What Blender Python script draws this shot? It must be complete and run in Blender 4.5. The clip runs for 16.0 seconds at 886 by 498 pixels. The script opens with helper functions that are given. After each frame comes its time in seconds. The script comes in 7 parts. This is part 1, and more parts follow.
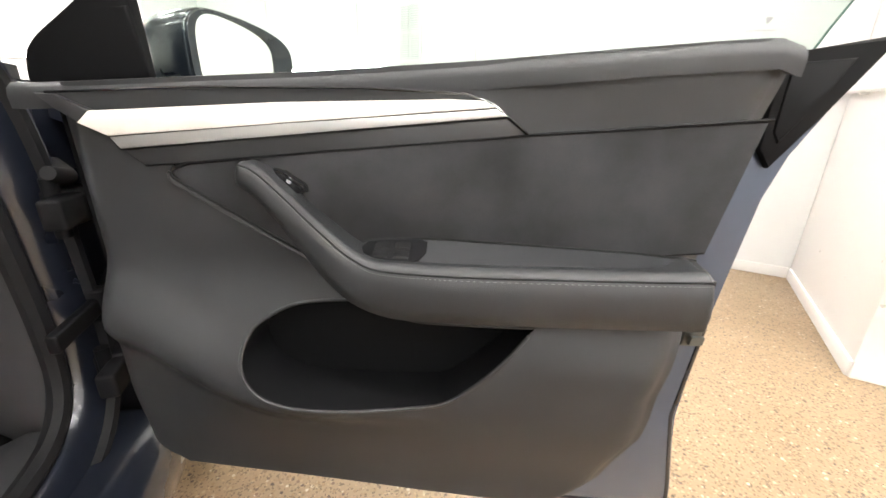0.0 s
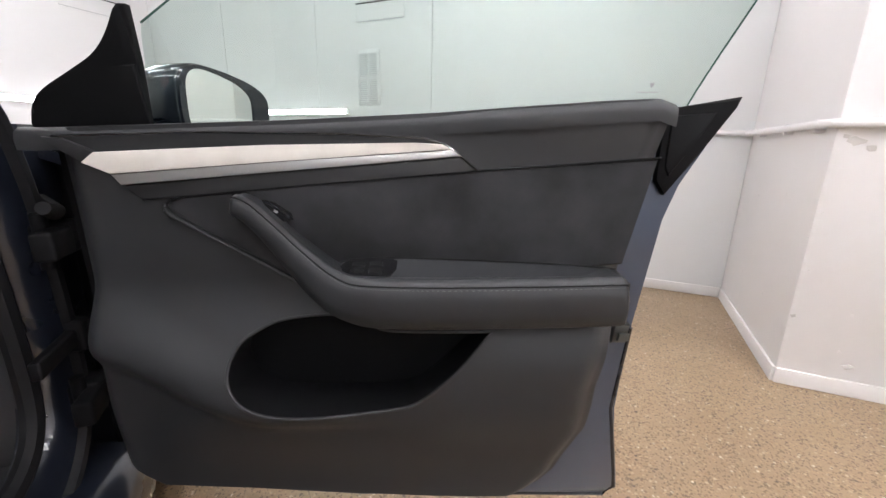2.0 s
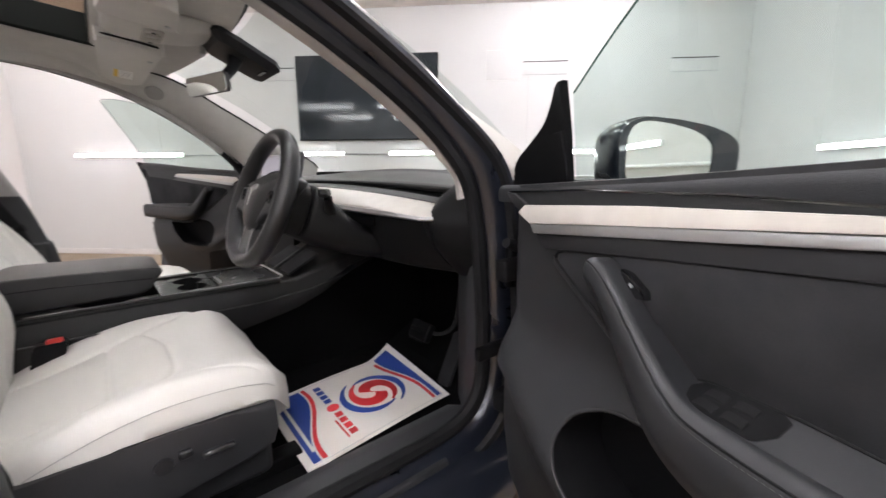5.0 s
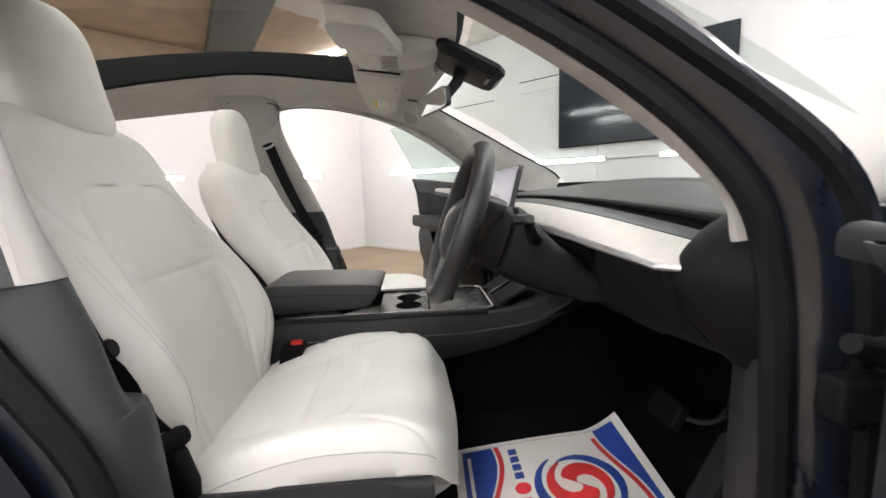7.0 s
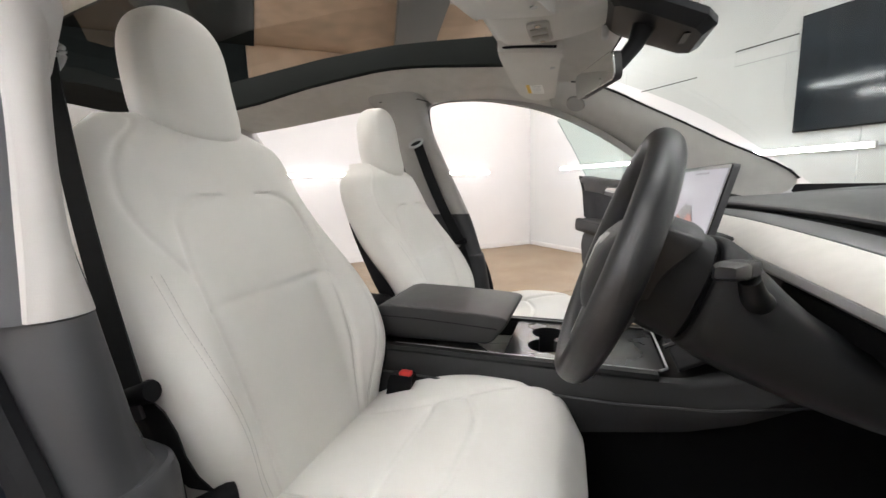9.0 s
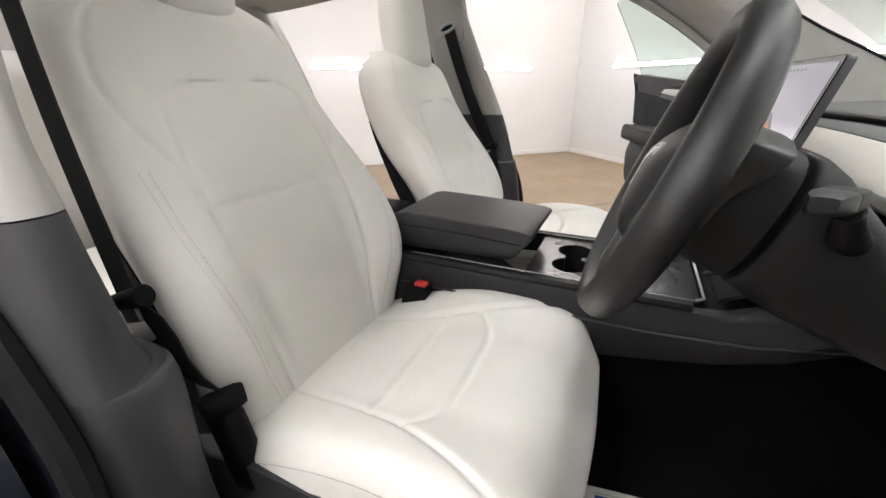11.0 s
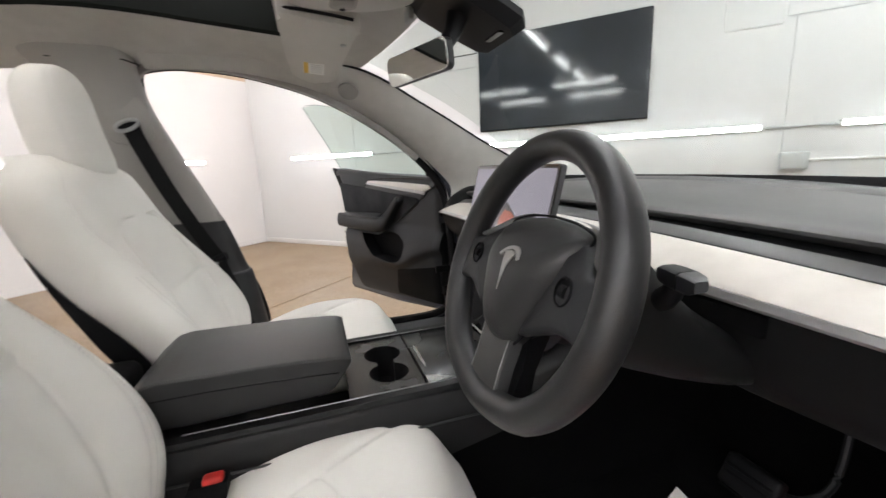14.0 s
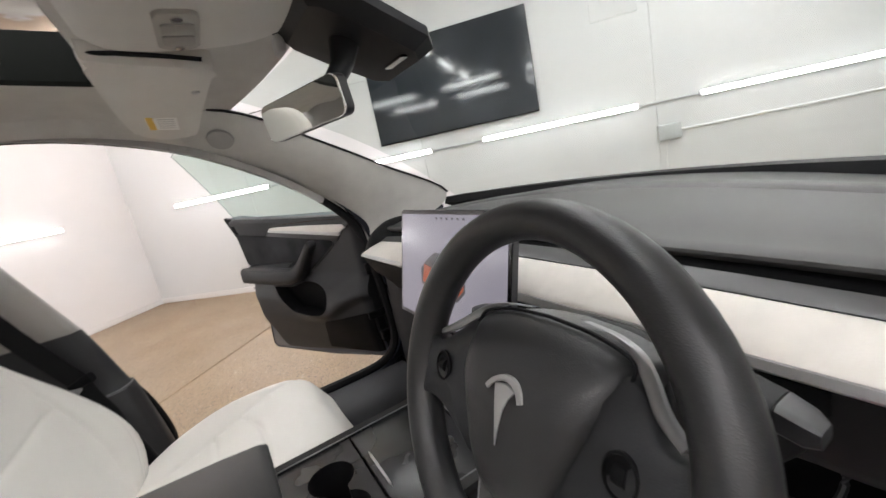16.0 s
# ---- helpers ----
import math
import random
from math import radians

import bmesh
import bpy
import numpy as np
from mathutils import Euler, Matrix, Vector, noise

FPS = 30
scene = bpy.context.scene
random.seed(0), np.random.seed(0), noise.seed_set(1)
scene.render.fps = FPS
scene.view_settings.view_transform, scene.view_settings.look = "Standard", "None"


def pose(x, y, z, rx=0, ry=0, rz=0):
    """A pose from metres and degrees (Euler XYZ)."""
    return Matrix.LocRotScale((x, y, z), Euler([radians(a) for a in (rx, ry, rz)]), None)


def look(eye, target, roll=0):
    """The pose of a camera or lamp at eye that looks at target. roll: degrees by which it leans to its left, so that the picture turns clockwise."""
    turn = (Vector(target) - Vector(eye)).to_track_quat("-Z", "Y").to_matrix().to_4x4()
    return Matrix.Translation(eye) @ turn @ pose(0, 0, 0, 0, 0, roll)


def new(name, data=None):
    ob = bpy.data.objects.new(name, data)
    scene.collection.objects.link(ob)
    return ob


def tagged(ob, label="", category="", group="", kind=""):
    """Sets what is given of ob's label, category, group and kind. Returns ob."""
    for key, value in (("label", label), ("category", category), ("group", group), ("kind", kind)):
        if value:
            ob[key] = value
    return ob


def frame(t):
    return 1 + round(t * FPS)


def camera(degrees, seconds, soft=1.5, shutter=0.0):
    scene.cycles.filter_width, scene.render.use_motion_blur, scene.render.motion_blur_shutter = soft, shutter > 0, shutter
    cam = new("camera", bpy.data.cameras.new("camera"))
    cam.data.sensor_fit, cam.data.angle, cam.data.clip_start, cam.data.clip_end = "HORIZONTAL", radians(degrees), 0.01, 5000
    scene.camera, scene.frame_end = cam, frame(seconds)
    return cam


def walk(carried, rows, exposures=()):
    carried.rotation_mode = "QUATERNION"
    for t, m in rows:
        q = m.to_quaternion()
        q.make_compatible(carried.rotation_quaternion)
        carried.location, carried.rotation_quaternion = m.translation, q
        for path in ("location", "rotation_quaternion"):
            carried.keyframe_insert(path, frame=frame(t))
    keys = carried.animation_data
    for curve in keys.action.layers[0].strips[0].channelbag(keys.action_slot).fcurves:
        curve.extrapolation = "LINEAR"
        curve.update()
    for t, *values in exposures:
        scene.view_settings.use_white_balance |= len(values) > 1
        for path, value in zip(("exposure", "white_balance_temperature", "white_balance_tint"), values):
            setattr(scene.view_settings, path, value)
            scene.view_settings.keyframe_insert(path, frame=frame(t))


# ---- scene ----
cam = camera(95.6, 16.0, shutter=0.3)
PATH = [
    (0, (1.263, 0.097, 1.001), (1.793, 1.899, 0.314), 1.2),
    (0.5, (1.224, 0.036, 1.009), (1.874, 1.82, 0.382), 1.0),
    (1, (1.22, 0.016, 1.009), (1.932, 1.795, 0.438), 1.0),
    (1.5, (1.223, 0.008, 1.002), (1.951, 1.792, 0.469), 1.0),
    (2, (1.227, 0.008, 1.005), (1.954, 1.799, 0.493), 1.2),
    (2.5, (1.226, 0.008, 1.005), (1.915, 1.821, 0.516), 1.3),
    (3, (1.226, 0.01, 1.006), (1.841, 1.855, 0.541), 1.4),
    (3.5, (1.249, 0.027, 1.016), (1.555, 1.957, 0.588), 1.1),
    (4, (1.326, 0.067, 1.023), (1.005, 2.0, 0.62), 1.1),
    (4.5, (1.396, 0.114, 1.027), (0.389, 1.8, 0.648), 0.8),
    (5, (1.419, 0.159, 1.032), (-0.076, 1.439, 0.673), -0.2),
    (5.2, (1.416, 0.18, 1.04), (-0.19, 1.313, 0.673), -0.5),
    (7.3, (1.184, 0.383, 1.057), (-0.795, 0.389, 0.768), -2.3),
    (7.5, (1.159, 0.384, 1.057), (-0.82, 0.3, 0.777), -2.4),
    (8, (1.096, 0.396, 1.06), (-0.861, 0.08, 0.79), -2.3),
    (8.5, (1.026, 0.42, 1.069), (-0.889, -0.092, 0.798), -2.3),
    (9, (0.962, 0.433, 1.083), (-0.897, -0.239, 0.776), -1.8),
    (9.5, (0.911, 0.435, 1.088), (-0.884, -0.343, 0.673), -1.4),
    (10, (0.894, 0.433, 1.082), (-0.822, -0.391, 0.468), -1.0),
    (10.2, (0.891, 0.43, 1.074), (-0.786, -0.392, 0.359), -0.6),
    (12.3, (0.865, 0.427, 1.075), (-0.858, -0.274, 0.34), 0.4),
    (12.5, (0.858, 0.419, 1.081), (-0.907, -0.249, 0.418), 0.1),
    (13, (0.842, 0.349, 1.091), (-1.072, 0.019, 0.616), -0.1),
    (13.5, (0.825, 0.254, 1.102), (-1.131, 0.4, 0.711), -1.5),
    (14, (0.792, 0.234, 1.113), (-1.073, 0.83, 0.704), -2.6),
    (14.5, (0.763, 0.253, 1.142), (-1.002, 1.071, 0.678), -3.3),
    (15, (0.752, 0.253, 1.176), (-0.973, 1.144, 0.696), -4.0),
    (15.5, (0.703, 0.271, 1.192), (-1.061, 1.106, 0.755), -6.4),
    (16, (0.613, 0.289, 1.194), (-1.093, 1.241, 0.767), -11.8),
]
walk(cam, [(t, look(eye, target, roll)) for t, eye, target, roll in PATH],
     exposures=[(0.0, 2.48, 7000, 9), (0.4, 2.12, 6600, 4), (0.9, 1.76, 6000, 1), (1.15, 1.60, 5900, 3), (1.5, 1.48, 6500, 13), (3.4, 1.46, 6500, 14), (4.5, 1.46, 6450, 17), (5.0, 1.5, 6600, 15), (5.6, 1.6, 6600, 12), (7.3, 1.70, 6600, 10), (12.5, 1.66, 6650, 11), (13.5, 1.60, 6600, 11), (16.0, 1.60, 6650, 12)])


# ---- world and light ----
world = bpy.data.worlds.new("world")
scene.world = world
world.use_nodes = True
world.node_tree.nodes["Background"].inputs[0].default_value = (0.8, 0.85, 0.9, 1)
world.node_tree.nodes["Background"].inputs[1].default_value = 0.02

TUBE = 28.0  # strength of the ceiling tubes; the slim ones on the walls give less


# ---- materials ----
def mat(name, color, rough=0.5, metal=0.0, var=0.06, scale=6.0, bump=0.0, bscale=300.0, spec=0.5, coat=0.0, fine=0.0):
    m = bpy.data.materials.new(name)
    m.use_nodes = True
    nt = m.node_tree
    b = nt.nodes["Principled BSDF"]
    b.inputs["Roughness"].default_value = rough
    b.inputs["Metallic"].default_value = metal
    b.inputs["Specular IOR Level"].default_value = spec
    b.inputs["Coat Weight"].default_value = coat
    b.inputs["Coat Roughness"].default_value = 0.04
    tc = nt.nodes.new("ShaderNodeTexCoord")
    n1 = nt.nodes.new("ShaderNodeTexNoise")
    n1.inputs["Scale"].default_value = scale
    n1.inputs["Detail"].default_value = 5
    nt.links.new(tc.outputs["Object"], n1.inputs["Vector"])
    ramp = nt.nodes.new("ShaderNodeMapRange")
    ramp.inputs[1].default_value, ramp.inputs[2].default_value = 0.3, 0.7
    ramp.inputs[3].default_value, ramp.inputs[4].default_value = 1 - var, 1 + var
    nt.links.new(n1.outputs[0], ramp.inputs[0])
    mul = nt.nodes.new("ShaderNodeVectorMath")
    mul.operation = "SCALE"
    mul.inputs[0].default_value = color
    nt.links.new(ramp.outputs[0], mul.inputs["Scale"])
    last = mul.outputs[0]
    nf = nt.nodes.new("ShaderNodeTexNoise")
    nf.inputs["Scale"].default_value = bscale
    nf.inputs["Detail"].default_value = 3
    nt.links.new(tc.outputs["Object"], nf.inputs["Vector"])
    if fine:
        r2 = nt.nodes.new("ShaderNodeMapRange")
        r2.inputs[1].default_value, r2.inputs[2].default_value = 0.3, 0.7
        r2.inputs[3].default_value, r2.inputs[4].default_value = 1 - fine, 1 + fine
        nt.links.new(nf.outputs[0], r2.inputs[0])
        m2 = nt.nodes.new("ShaderNodeVectorMath")
        m2.operation = "SCALE"
        nt.links.new(last, m2.inputs[0])
        nt.links.new(r2.outputs[0], m2.inputs["Scale"])
        last = m2.outputs[0]
    nt.links.new(last, b.inputs["Base Color"])
    rr = nt.nodes.new("ShaderNodeMapRange")
    rr.inputs[3].default_value, rr.inputs[4].default_value = rough * 0.88, min(1, rough * 1.12)
    nt.links.new(n1.outputs[0], rr.inputs[0])
    nt.links.new(rr.outputs[0], b.inputs["Roughness"])
    if bump:
        bp = nt.nodes.new("ShaderNodeBump")
        bp.inputs["Strength"].default_value = bump
        bp.inputs["Distance"].default_value = 0.001
        nt.links.new(nf.outputs[0], bp.inputs["Height"])
        nt.links.new(bp.outputs[0], b.inputs["Normal"])
    return m


def glass_mat(name, tint, gloss=1.0, rough=0.0):
    """A thin pane: clear tint with a glossy film that grows at grazing angles."""
    m = bpy.data.materials.new(name)
    m.use_nodes = True
    nt = m.node_tree
    nt.nodes.remove(nt.nodes["Principled BSDF"])
    out = nt.nodes["Material Output"]
    tr = nt.nodes.new("ShaderNodeBsdfTransparent")
    tr.inputs[0].default_value = (*tint, 1)
    gl = nt.nodes.new("ShaderNodeBsdfGlossy")
    gl.inputs["Roughness"].default_value = rough
    lw = nt.nodes.new("ShaderNodeLayerWeight")
    lw.inputs[0].default_value = 0.5
    pw = nt.nodes.new("ShaderNodeMath")
    pw.operation = "POWER"
    pw.inputs[1].default_value = 5.0
    sc = nt.nodes.new("ShaderNodeMath")
    sc.operation = "MULTIPLY_ADD"
    sc.inputs[1].default_value = 0.9 * gloss
    sc.inputs[2].default_value = 0.06 * gloss
    nt.links.new(lw.outputs["Facing"], pw.inputs[0])
    nt.links.new(pw.outputs[0], sc.inputs[0])
    mix = nt.nodes.new("ShaderNodeMixShader")
    nt.links.new(sc.outputs[0], mix.inputs[0])
    nt.links.new(tr.outputs[0], mix.inputs[1])
    nt.links.new(gl.outputs[0], mix.inputs[2])
    nt.links.new(mix.outputs[0], out.inputs[0])
    return m


def glow(name, color, strength):
    m = bpy.data.materials.new(name)
    m.use_nodes = True
    nt = m.node_tree
    b = nt.nodes["Principled BSDF"]
    b.inputs["Base Color"].default_value = (0.02, 0.02, 0.02, 1)
    b.inputs["Emission Color"].default_value = (*color, 1)
    b.inputs["Emission Strength"].default_value = strength
    b.inputs["Roughness"].default_value = 0.2
    return m


def floor_mat():
    """Ground-down concrete with exposed aggregate: pale and dark stones in a sandy paste, with broad stains."""
    m = mat("exposed_aggregate", (0.42, 0.29, 0.17), 0.32, var=0.0)
    nt = m.node_tree
    b = nt.nodes["Principled BSDF"]
    tc = nt.nodes.new("ShaderNodeTexCoord")

    def noise_tex(scale, detail):
        n = nt.nodes.new("ShaderNodeTexNoise")
        n.inputs["Scale"].default_value, n.inputs["Detail"].default_value = scale, detail
        nt.links.new(tc.outputs["Object"], n.inputs["Vector"])
        return n

    def ramp(src, stops):
        r = nt.nodes.new("ShaderNodeValToRGB")
        els = r.color_ramp.elements
        els[0].position, els[0].color = stops[0][0], (*stops[0][1], 1)
        els[1].position, els[1].color = stops[-1][0], (*stops[-1][1], 1)
        for p, c in stops[1:-1]:
            e = els.new(p)
            e.color = (*c, 1)
        nt.links.new(src, r.inputs[0])
        return r

    def mixc(fac, a, c, mode="MIX"):
        x = nt.nodes.new("ShaderNodeMix")
        x.data_type, x.blend_type = "RGBA", mode
        if isinstance(fac, float):
            x.inputs[0].default_value = fac
        else:
            nt.links.new(fac, x.inputs[0])
        nt.links.new(a, x.inputs[6])
        nt.links.new(c, x.inputs[7])
        return x.outputs[2]

    broad = ramp(noise_tex(0.9, 6).outputs[0], [(0.3, (0.262, 0.180, 0.108)), (0.5, (0.292, 0.205, 0.126)), (0.7, (0.325, 0.235, 0.150))])
    v = nt.nodes.new("ShaderNodeTexVoronoi")
    v.inputs["Scale"].default_value = 75.0
    nt.links.new(tc.outputs["Object"], v.inputs["Vector"])
    sep = nt.nodes.new("ShaderNodeSeparateColor")
    nt.links.new(v.outputs["Color"], sep.inputs[0])
    stone = ramp(sep.outputs[0], [(0.0, (0.09, 0.06, 0.045)), (0.12, (0.16, 0.10, 0.07)), (0.2, (0.255, 0.168, 0.094)), (0.75, (0.295, 0.205, 0.120)), (0.92, (0.40, 0.315, 0.215)), (1.0, (0.56, 0.48, 0.38))])
    core = ramp(v.outputs["Distance"], [(0.28, (1, 1, 1)), (0.42, (0, 0, 0))])
    col = mixc(core.outputs[0], broad.outputs[0], stone.outputs[0])
    v2 = nt.nodes.new("ShaderNodeTexVoronoi")
    v2.inputs["Scale"].default_value = 190.0
    nt.links.new(tc.outputs["Object"], v2.inputs["Vector"])
    sep2 = nt.nodes.new("ShaderNodeSeparateColor")
    nt.links.new(v2.outputs["Color"], sep2.inputs[0])
    fleck = ramp(sep2.outputs[1], [(0.0, (0.45, 0.45, 0.45)), (0.12, (0.6, 0.6, 0.6)), (0.2, (1, 1, 1)), (0.92, (1, 1, 1)), (1.0, (1.35, 1.35, 1.35))])
    col = mixc(1.0, col, fleck.outputs[0], "MULTIPLY")
    stain = ramp(noise_tex(2.3, 8).outputs[0], [(0.30, (0.93, 0.925, 0.91)), (0.55, (1, 1, 1)), (0.80, (1.04, 1.04, 1.04))])
    col = mixc(1.0, col, stain.outputs[0], "MULTIPLY")
    nt.links.new(col, b.inputs["Base Color"])
    rg = ramp(noise_tex(1.7, 5).outputs[0], [(0.25, (0.34, 0.34, 0.34)), (0.8, (0.48, 0.48, 0.48))])
    nt.links.new(rg.outputs[0], b.inputs["Roughness"])
    bp = nt.nodes.new("ShaderNodeBump")
    bp.inputs["Strength"].default_value, bp.inputs["Distance"].default_value = 0.25, 0.001
    nt.links.new(v.outputs["Distance"], bp.inputs["Height"])
    nt.links.new(bp.outputs[0], b.inputs["Normal"])
    return m


def ceiling_mat():
    """Bare brown board with ragged remains of white paint."""
    m = mat("bare_board", (0.4, 0.29, 0.2), 0.8, var=0.1)
    nt = m.node_tree
    b = nt.nodes["Principled BSDF"]
    tc = nt.nodes.new("ShaderNodeTexCoord")
    n = nt.nodes.new("ShaderNodeTexNoise")
    n.inputs["Scale"].default_value, n.inputs["Detail"].default_value = 0.35, 9
    nt.links.new(tc.outputs["Object"], n.inputs["Vector"])
    r = nt.nodes.new("ShaderNodeValToRGB")
    r.color_ramp.elements[0].position, r.color_ramp.elements[0].color = 0.49, (0.56, 0.42, 0.305, 1)
    r.color_ramp.elements[1].position, r.color_ramp.elements[1].color = 0.50, (0.82, 0.80, 0.78, 1)
    # the paint has come off towards the west wall
    dot = nt.nodes.new("ShaderNodeVectorMath")
    dot.operation = "DOT_PRODUCT"
    dot.inputs[1].default_value = (0.713, 0.701, 0)
    nt.links.new(tc.outputs["Object"], dot.inputs[0])
    ma = nt.nodes.new("ShaderNodeMath")
    ma.operation = "MULTIPLY_ADD"
    ma.inputs[1].default_value, ma.inputs[2].default_value = 0.22, 0.63
    nt.links.new(dot.outputs["Value"], ma.inputs[0])
    ad = nt.nodes.new("ShaderNodeMath")
    ad.operation = "MULTIPLY_ADD"
    ad.inputs[1].default_value = 1.0
    nt.links.new(n.outputs[0], ad.inputs[0])
    nt.links.new(ma.outputs[0], ad.inputs[2])
    nt.links.new(ad.outputs[0], r.inputs[0])
    n2 = nt.nodes.new("ShaderNodeTexNoise")
    n2.inputs["Scale"].default_value, n2.inputs["Detail"].default_value = 5, 8
    nt.links.new(tc.outputs["Object"], n2.inputs["Vector"])
    r2 = nt.nodes.new("ShaderNodeMapRange")
    r2.inputs[3].default_value, r2.inputs[4].default_value = 0.7, 1.3
    nt.links.new(n2.outputs[0], r2.inputs[0])
    sc = nt.nodes.new("ShaderNodeVectorMath")
    sc.operation = "SCALE"
    nt.links.new(r.outputs[0], sc.inputs[0])
    nt.links.new(r2.outputs[0], sc.inputs["Scale"])
    nt.links.new(sc.outputs[0], b.inputs["Base Color"])
    return m


WALL = mat("white_wall_paint", (0.70, 0.68, 0.675), 0.55, var=0.025, scale=1.6, bump=0.12, bscale=60)
PANEL = mat("white_gloss_panel", (0.62, 0.62, 0.62), 0.42, var=0.02, scale=0.8)
JOINT = mat("grey_sealant", (0.4, 0.41, 0.42), 0.6)
PLASTER = mat("bare_plaster", (0.50, 0.48, 0.46), 0.8)
FLOOR = floor_mat()
CEIL = ceiling_mat()
BEAMC = mat("grey_steel_paint", (0.1, 0.11, 0.11), 0.45)
SHUTTER = mat("dark_paint", (0.014, 0.0175, 0.018), 0.95, var=0.2, scale=2, spec=0.03)
LAMPGLOW = glow("fluorescent_tube", (0.95, 0.97, 1.0), TUBE)
STRIPGLOW = glow("slim_led_tube", (0.95, 0.97, 1.0), TUBE * 0.40)
WHITEPL = mat("white_plastic", (0.75, 0.75, 0.74), 0.35)
GREYPL = mat("grey_plastic", (0.45, 0.46, 0.46), 0.45)
DARKSLOT = mat("dark_slot", (0.05, 0.05, 0.05), 0.7)
SOFT = mat("soft_black_vinyl", (0.0150, 0.0156, 0.0178), 0.52, var=0.1, bump=0.35, bscale=900, fine=0.08)
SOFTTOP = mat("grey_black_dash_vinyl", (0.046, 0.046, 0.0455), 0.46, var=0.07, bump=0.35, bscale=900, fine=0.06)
HARD = mat("black_plastic", (0.0055, 0.0055, 0.0062), 0.5, var=0.1, bump=0.25, bscale=1200, spec=0.09)
GREYDARK = mat("dark_grey_casing", (0.06, 0.06, 0.065), 0.4)
GREYMET = mat("satin_grey_metal", (0.28, 0.28, 0.285), 0.38, metal=0.6)
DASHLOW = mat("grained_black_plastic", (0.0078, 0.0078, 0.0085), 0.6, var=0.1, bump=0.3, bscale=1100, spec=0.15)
LEATHER = mat("black_wheel_leather", (0.0165, 0.0165, 0.0176), 0.40, var=0.08, scale=12, bump=0.3, bscale=900)
PADDING = mat("black_padded_vinyl", (0.0205, 0.0205, 0.0217), 0.42, var=0.08, scale=10, bump=0.35, bscale=900)
LOWTRIM = mat("charcoal_pillar_plastic", (0.032, 0.0325, 0.0355), 0.5, var=0.08, bump=0.25, bscale=1200)
COLUMN = mat("dark_grained_column_plastic", (0.0064, 0.0065, 0.0070), 0.5, var=0.08, bump=0.25, bscale=1100, spec=0.25)
LENSGREY = mat("frosted_lens", (0.30, 0.285, 0.265), 0.5)
FRIT = mat("black_roof_border", (0.011, 0.013, 0.0125), 0.75, var=0.08, spec=0.15)
LEDGE = mat("satin_grey_ledge_plastic", (0.030, 0.030, 0.032), 0.42, var=0.06, bump=0.1, bscale=1200, spec=0.6)
DECK = mat("satin_console_deck", (0.026, 0.026, 0.028), 0.27, var=0.06, spec=0.6)
SIDEVINYL = mat("black_console_vinyl", (0.0088, 0.0088, 0.0095), 0.5, var=0.1, scale=10, bump=0.35, bscale=900, spec=0.35)
OVERHEAD = mat("light_grey_overhead_plastic", (0.60, 0.585, 0.555), 0.6, var=0.04, scale=10, bump=0.15, bscale=1200, spec=0.3)
TRIMBLK = mat("satin_black_trim", (0.019, 0.019, 0.021), 0.38, var=0.08)
GLOSSBLK = mat("gloss_black", (0.008, 0.008, 0.009), 0.08, coat=0.4)
SUEDE = mat("charcoal_suede", (0.0245, 0.0245, 0.0265), 0.9, var=0.5, scale=9, bump=0.5, bscale=1500, fine=0.15, spec=0.2)
RUBBER = mat("black_rubber", (0.006, 0.006, 0.007), 0.65, var=0.15, spec=0.2)
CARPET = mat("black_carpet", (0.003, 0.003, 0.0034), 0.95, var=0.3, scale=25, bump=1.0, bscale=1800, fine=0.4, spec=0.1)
WHITELEA = mat("white_leather", (0.715, 0.699, 0.662), 0.5, var=0.025, scale=9, bump=0.2, bscale=700)
STITCH = mat("grey_thread", (0.09, 0.09, 0.09), 0.8)
SEATSEAM = mat("seam_thread", (0.47, 0.46, 0.44), 0.8)
WHITETRIM = mat("white_decor_trim", (0.62, 0.585, 0.54), 0.45, var=0.05, scale=30, bump=0.15, bscale=500)
SILVER = mat("satin_aluminium", (0.52, 0.52, 0.52), 0.42, metal=0.85)
CHROME = mat("polished_chrome", (0.75, 0.75, 0.75), 0.1, metal=1.0)
STEEL = mat("bare_steel", (0.4, 0.4, 0.4), 0.35, metal=1.0)
STEELDK = mat("oiled_steel", (0.12, 0.125, 0.12), 0.4, metal=0.8, var=0.2)
CLOTH = mat("light_grey_headliner", (0.54, 0.525, 0.50), 0.9, var=0.05, scale=20, bump=0.35, bscale=1600, fine=0.1, spec=0.2)
# Headliner cloth made darker: the pillar edge's shade is put into its colour.
CLOTHDK = mat("darkened_edge_cloth", (0.36, 0.345, 0.33), 0.85, var=0.05, scale=20, bump=0.35, bscale=1600, spec=0.2)
HOUSING = mat("matt_black_housing", (0.0105, 0.0112, 0.0135), 0.5, var=0.1, bump=0.2, bscale=1200, spec=0.3)
GREYTRIM = mat("light_grey_trim", (0.39, 0.374, 0.355), 0.65, var=0.04, bump=0.2, bscale=900)
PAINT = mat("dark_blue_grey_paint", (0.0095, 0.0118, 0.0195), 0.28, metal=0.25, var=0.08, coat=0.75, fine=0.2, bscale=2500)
# Lighter copy of the body paint; reflected room light is put into its colour.
PAINTLIT = mat("lit_blue_grey_body_paint", (0.058, 0.075, 0.112), 0.3, metal=0.4, var=0.06, coat=0.6)
GLASS = glass_mat("green_side_glass", (0.645, 0.745, 0.708), 0.5)
WINDSCREEN = glass_mat("windscreen_glass", (0.755, 0.805, 0.78), 0.3)
ROOFGLASS = glass_mat("tinted_roof_glass", (0.47, 0.46, 0.44), 0.7)
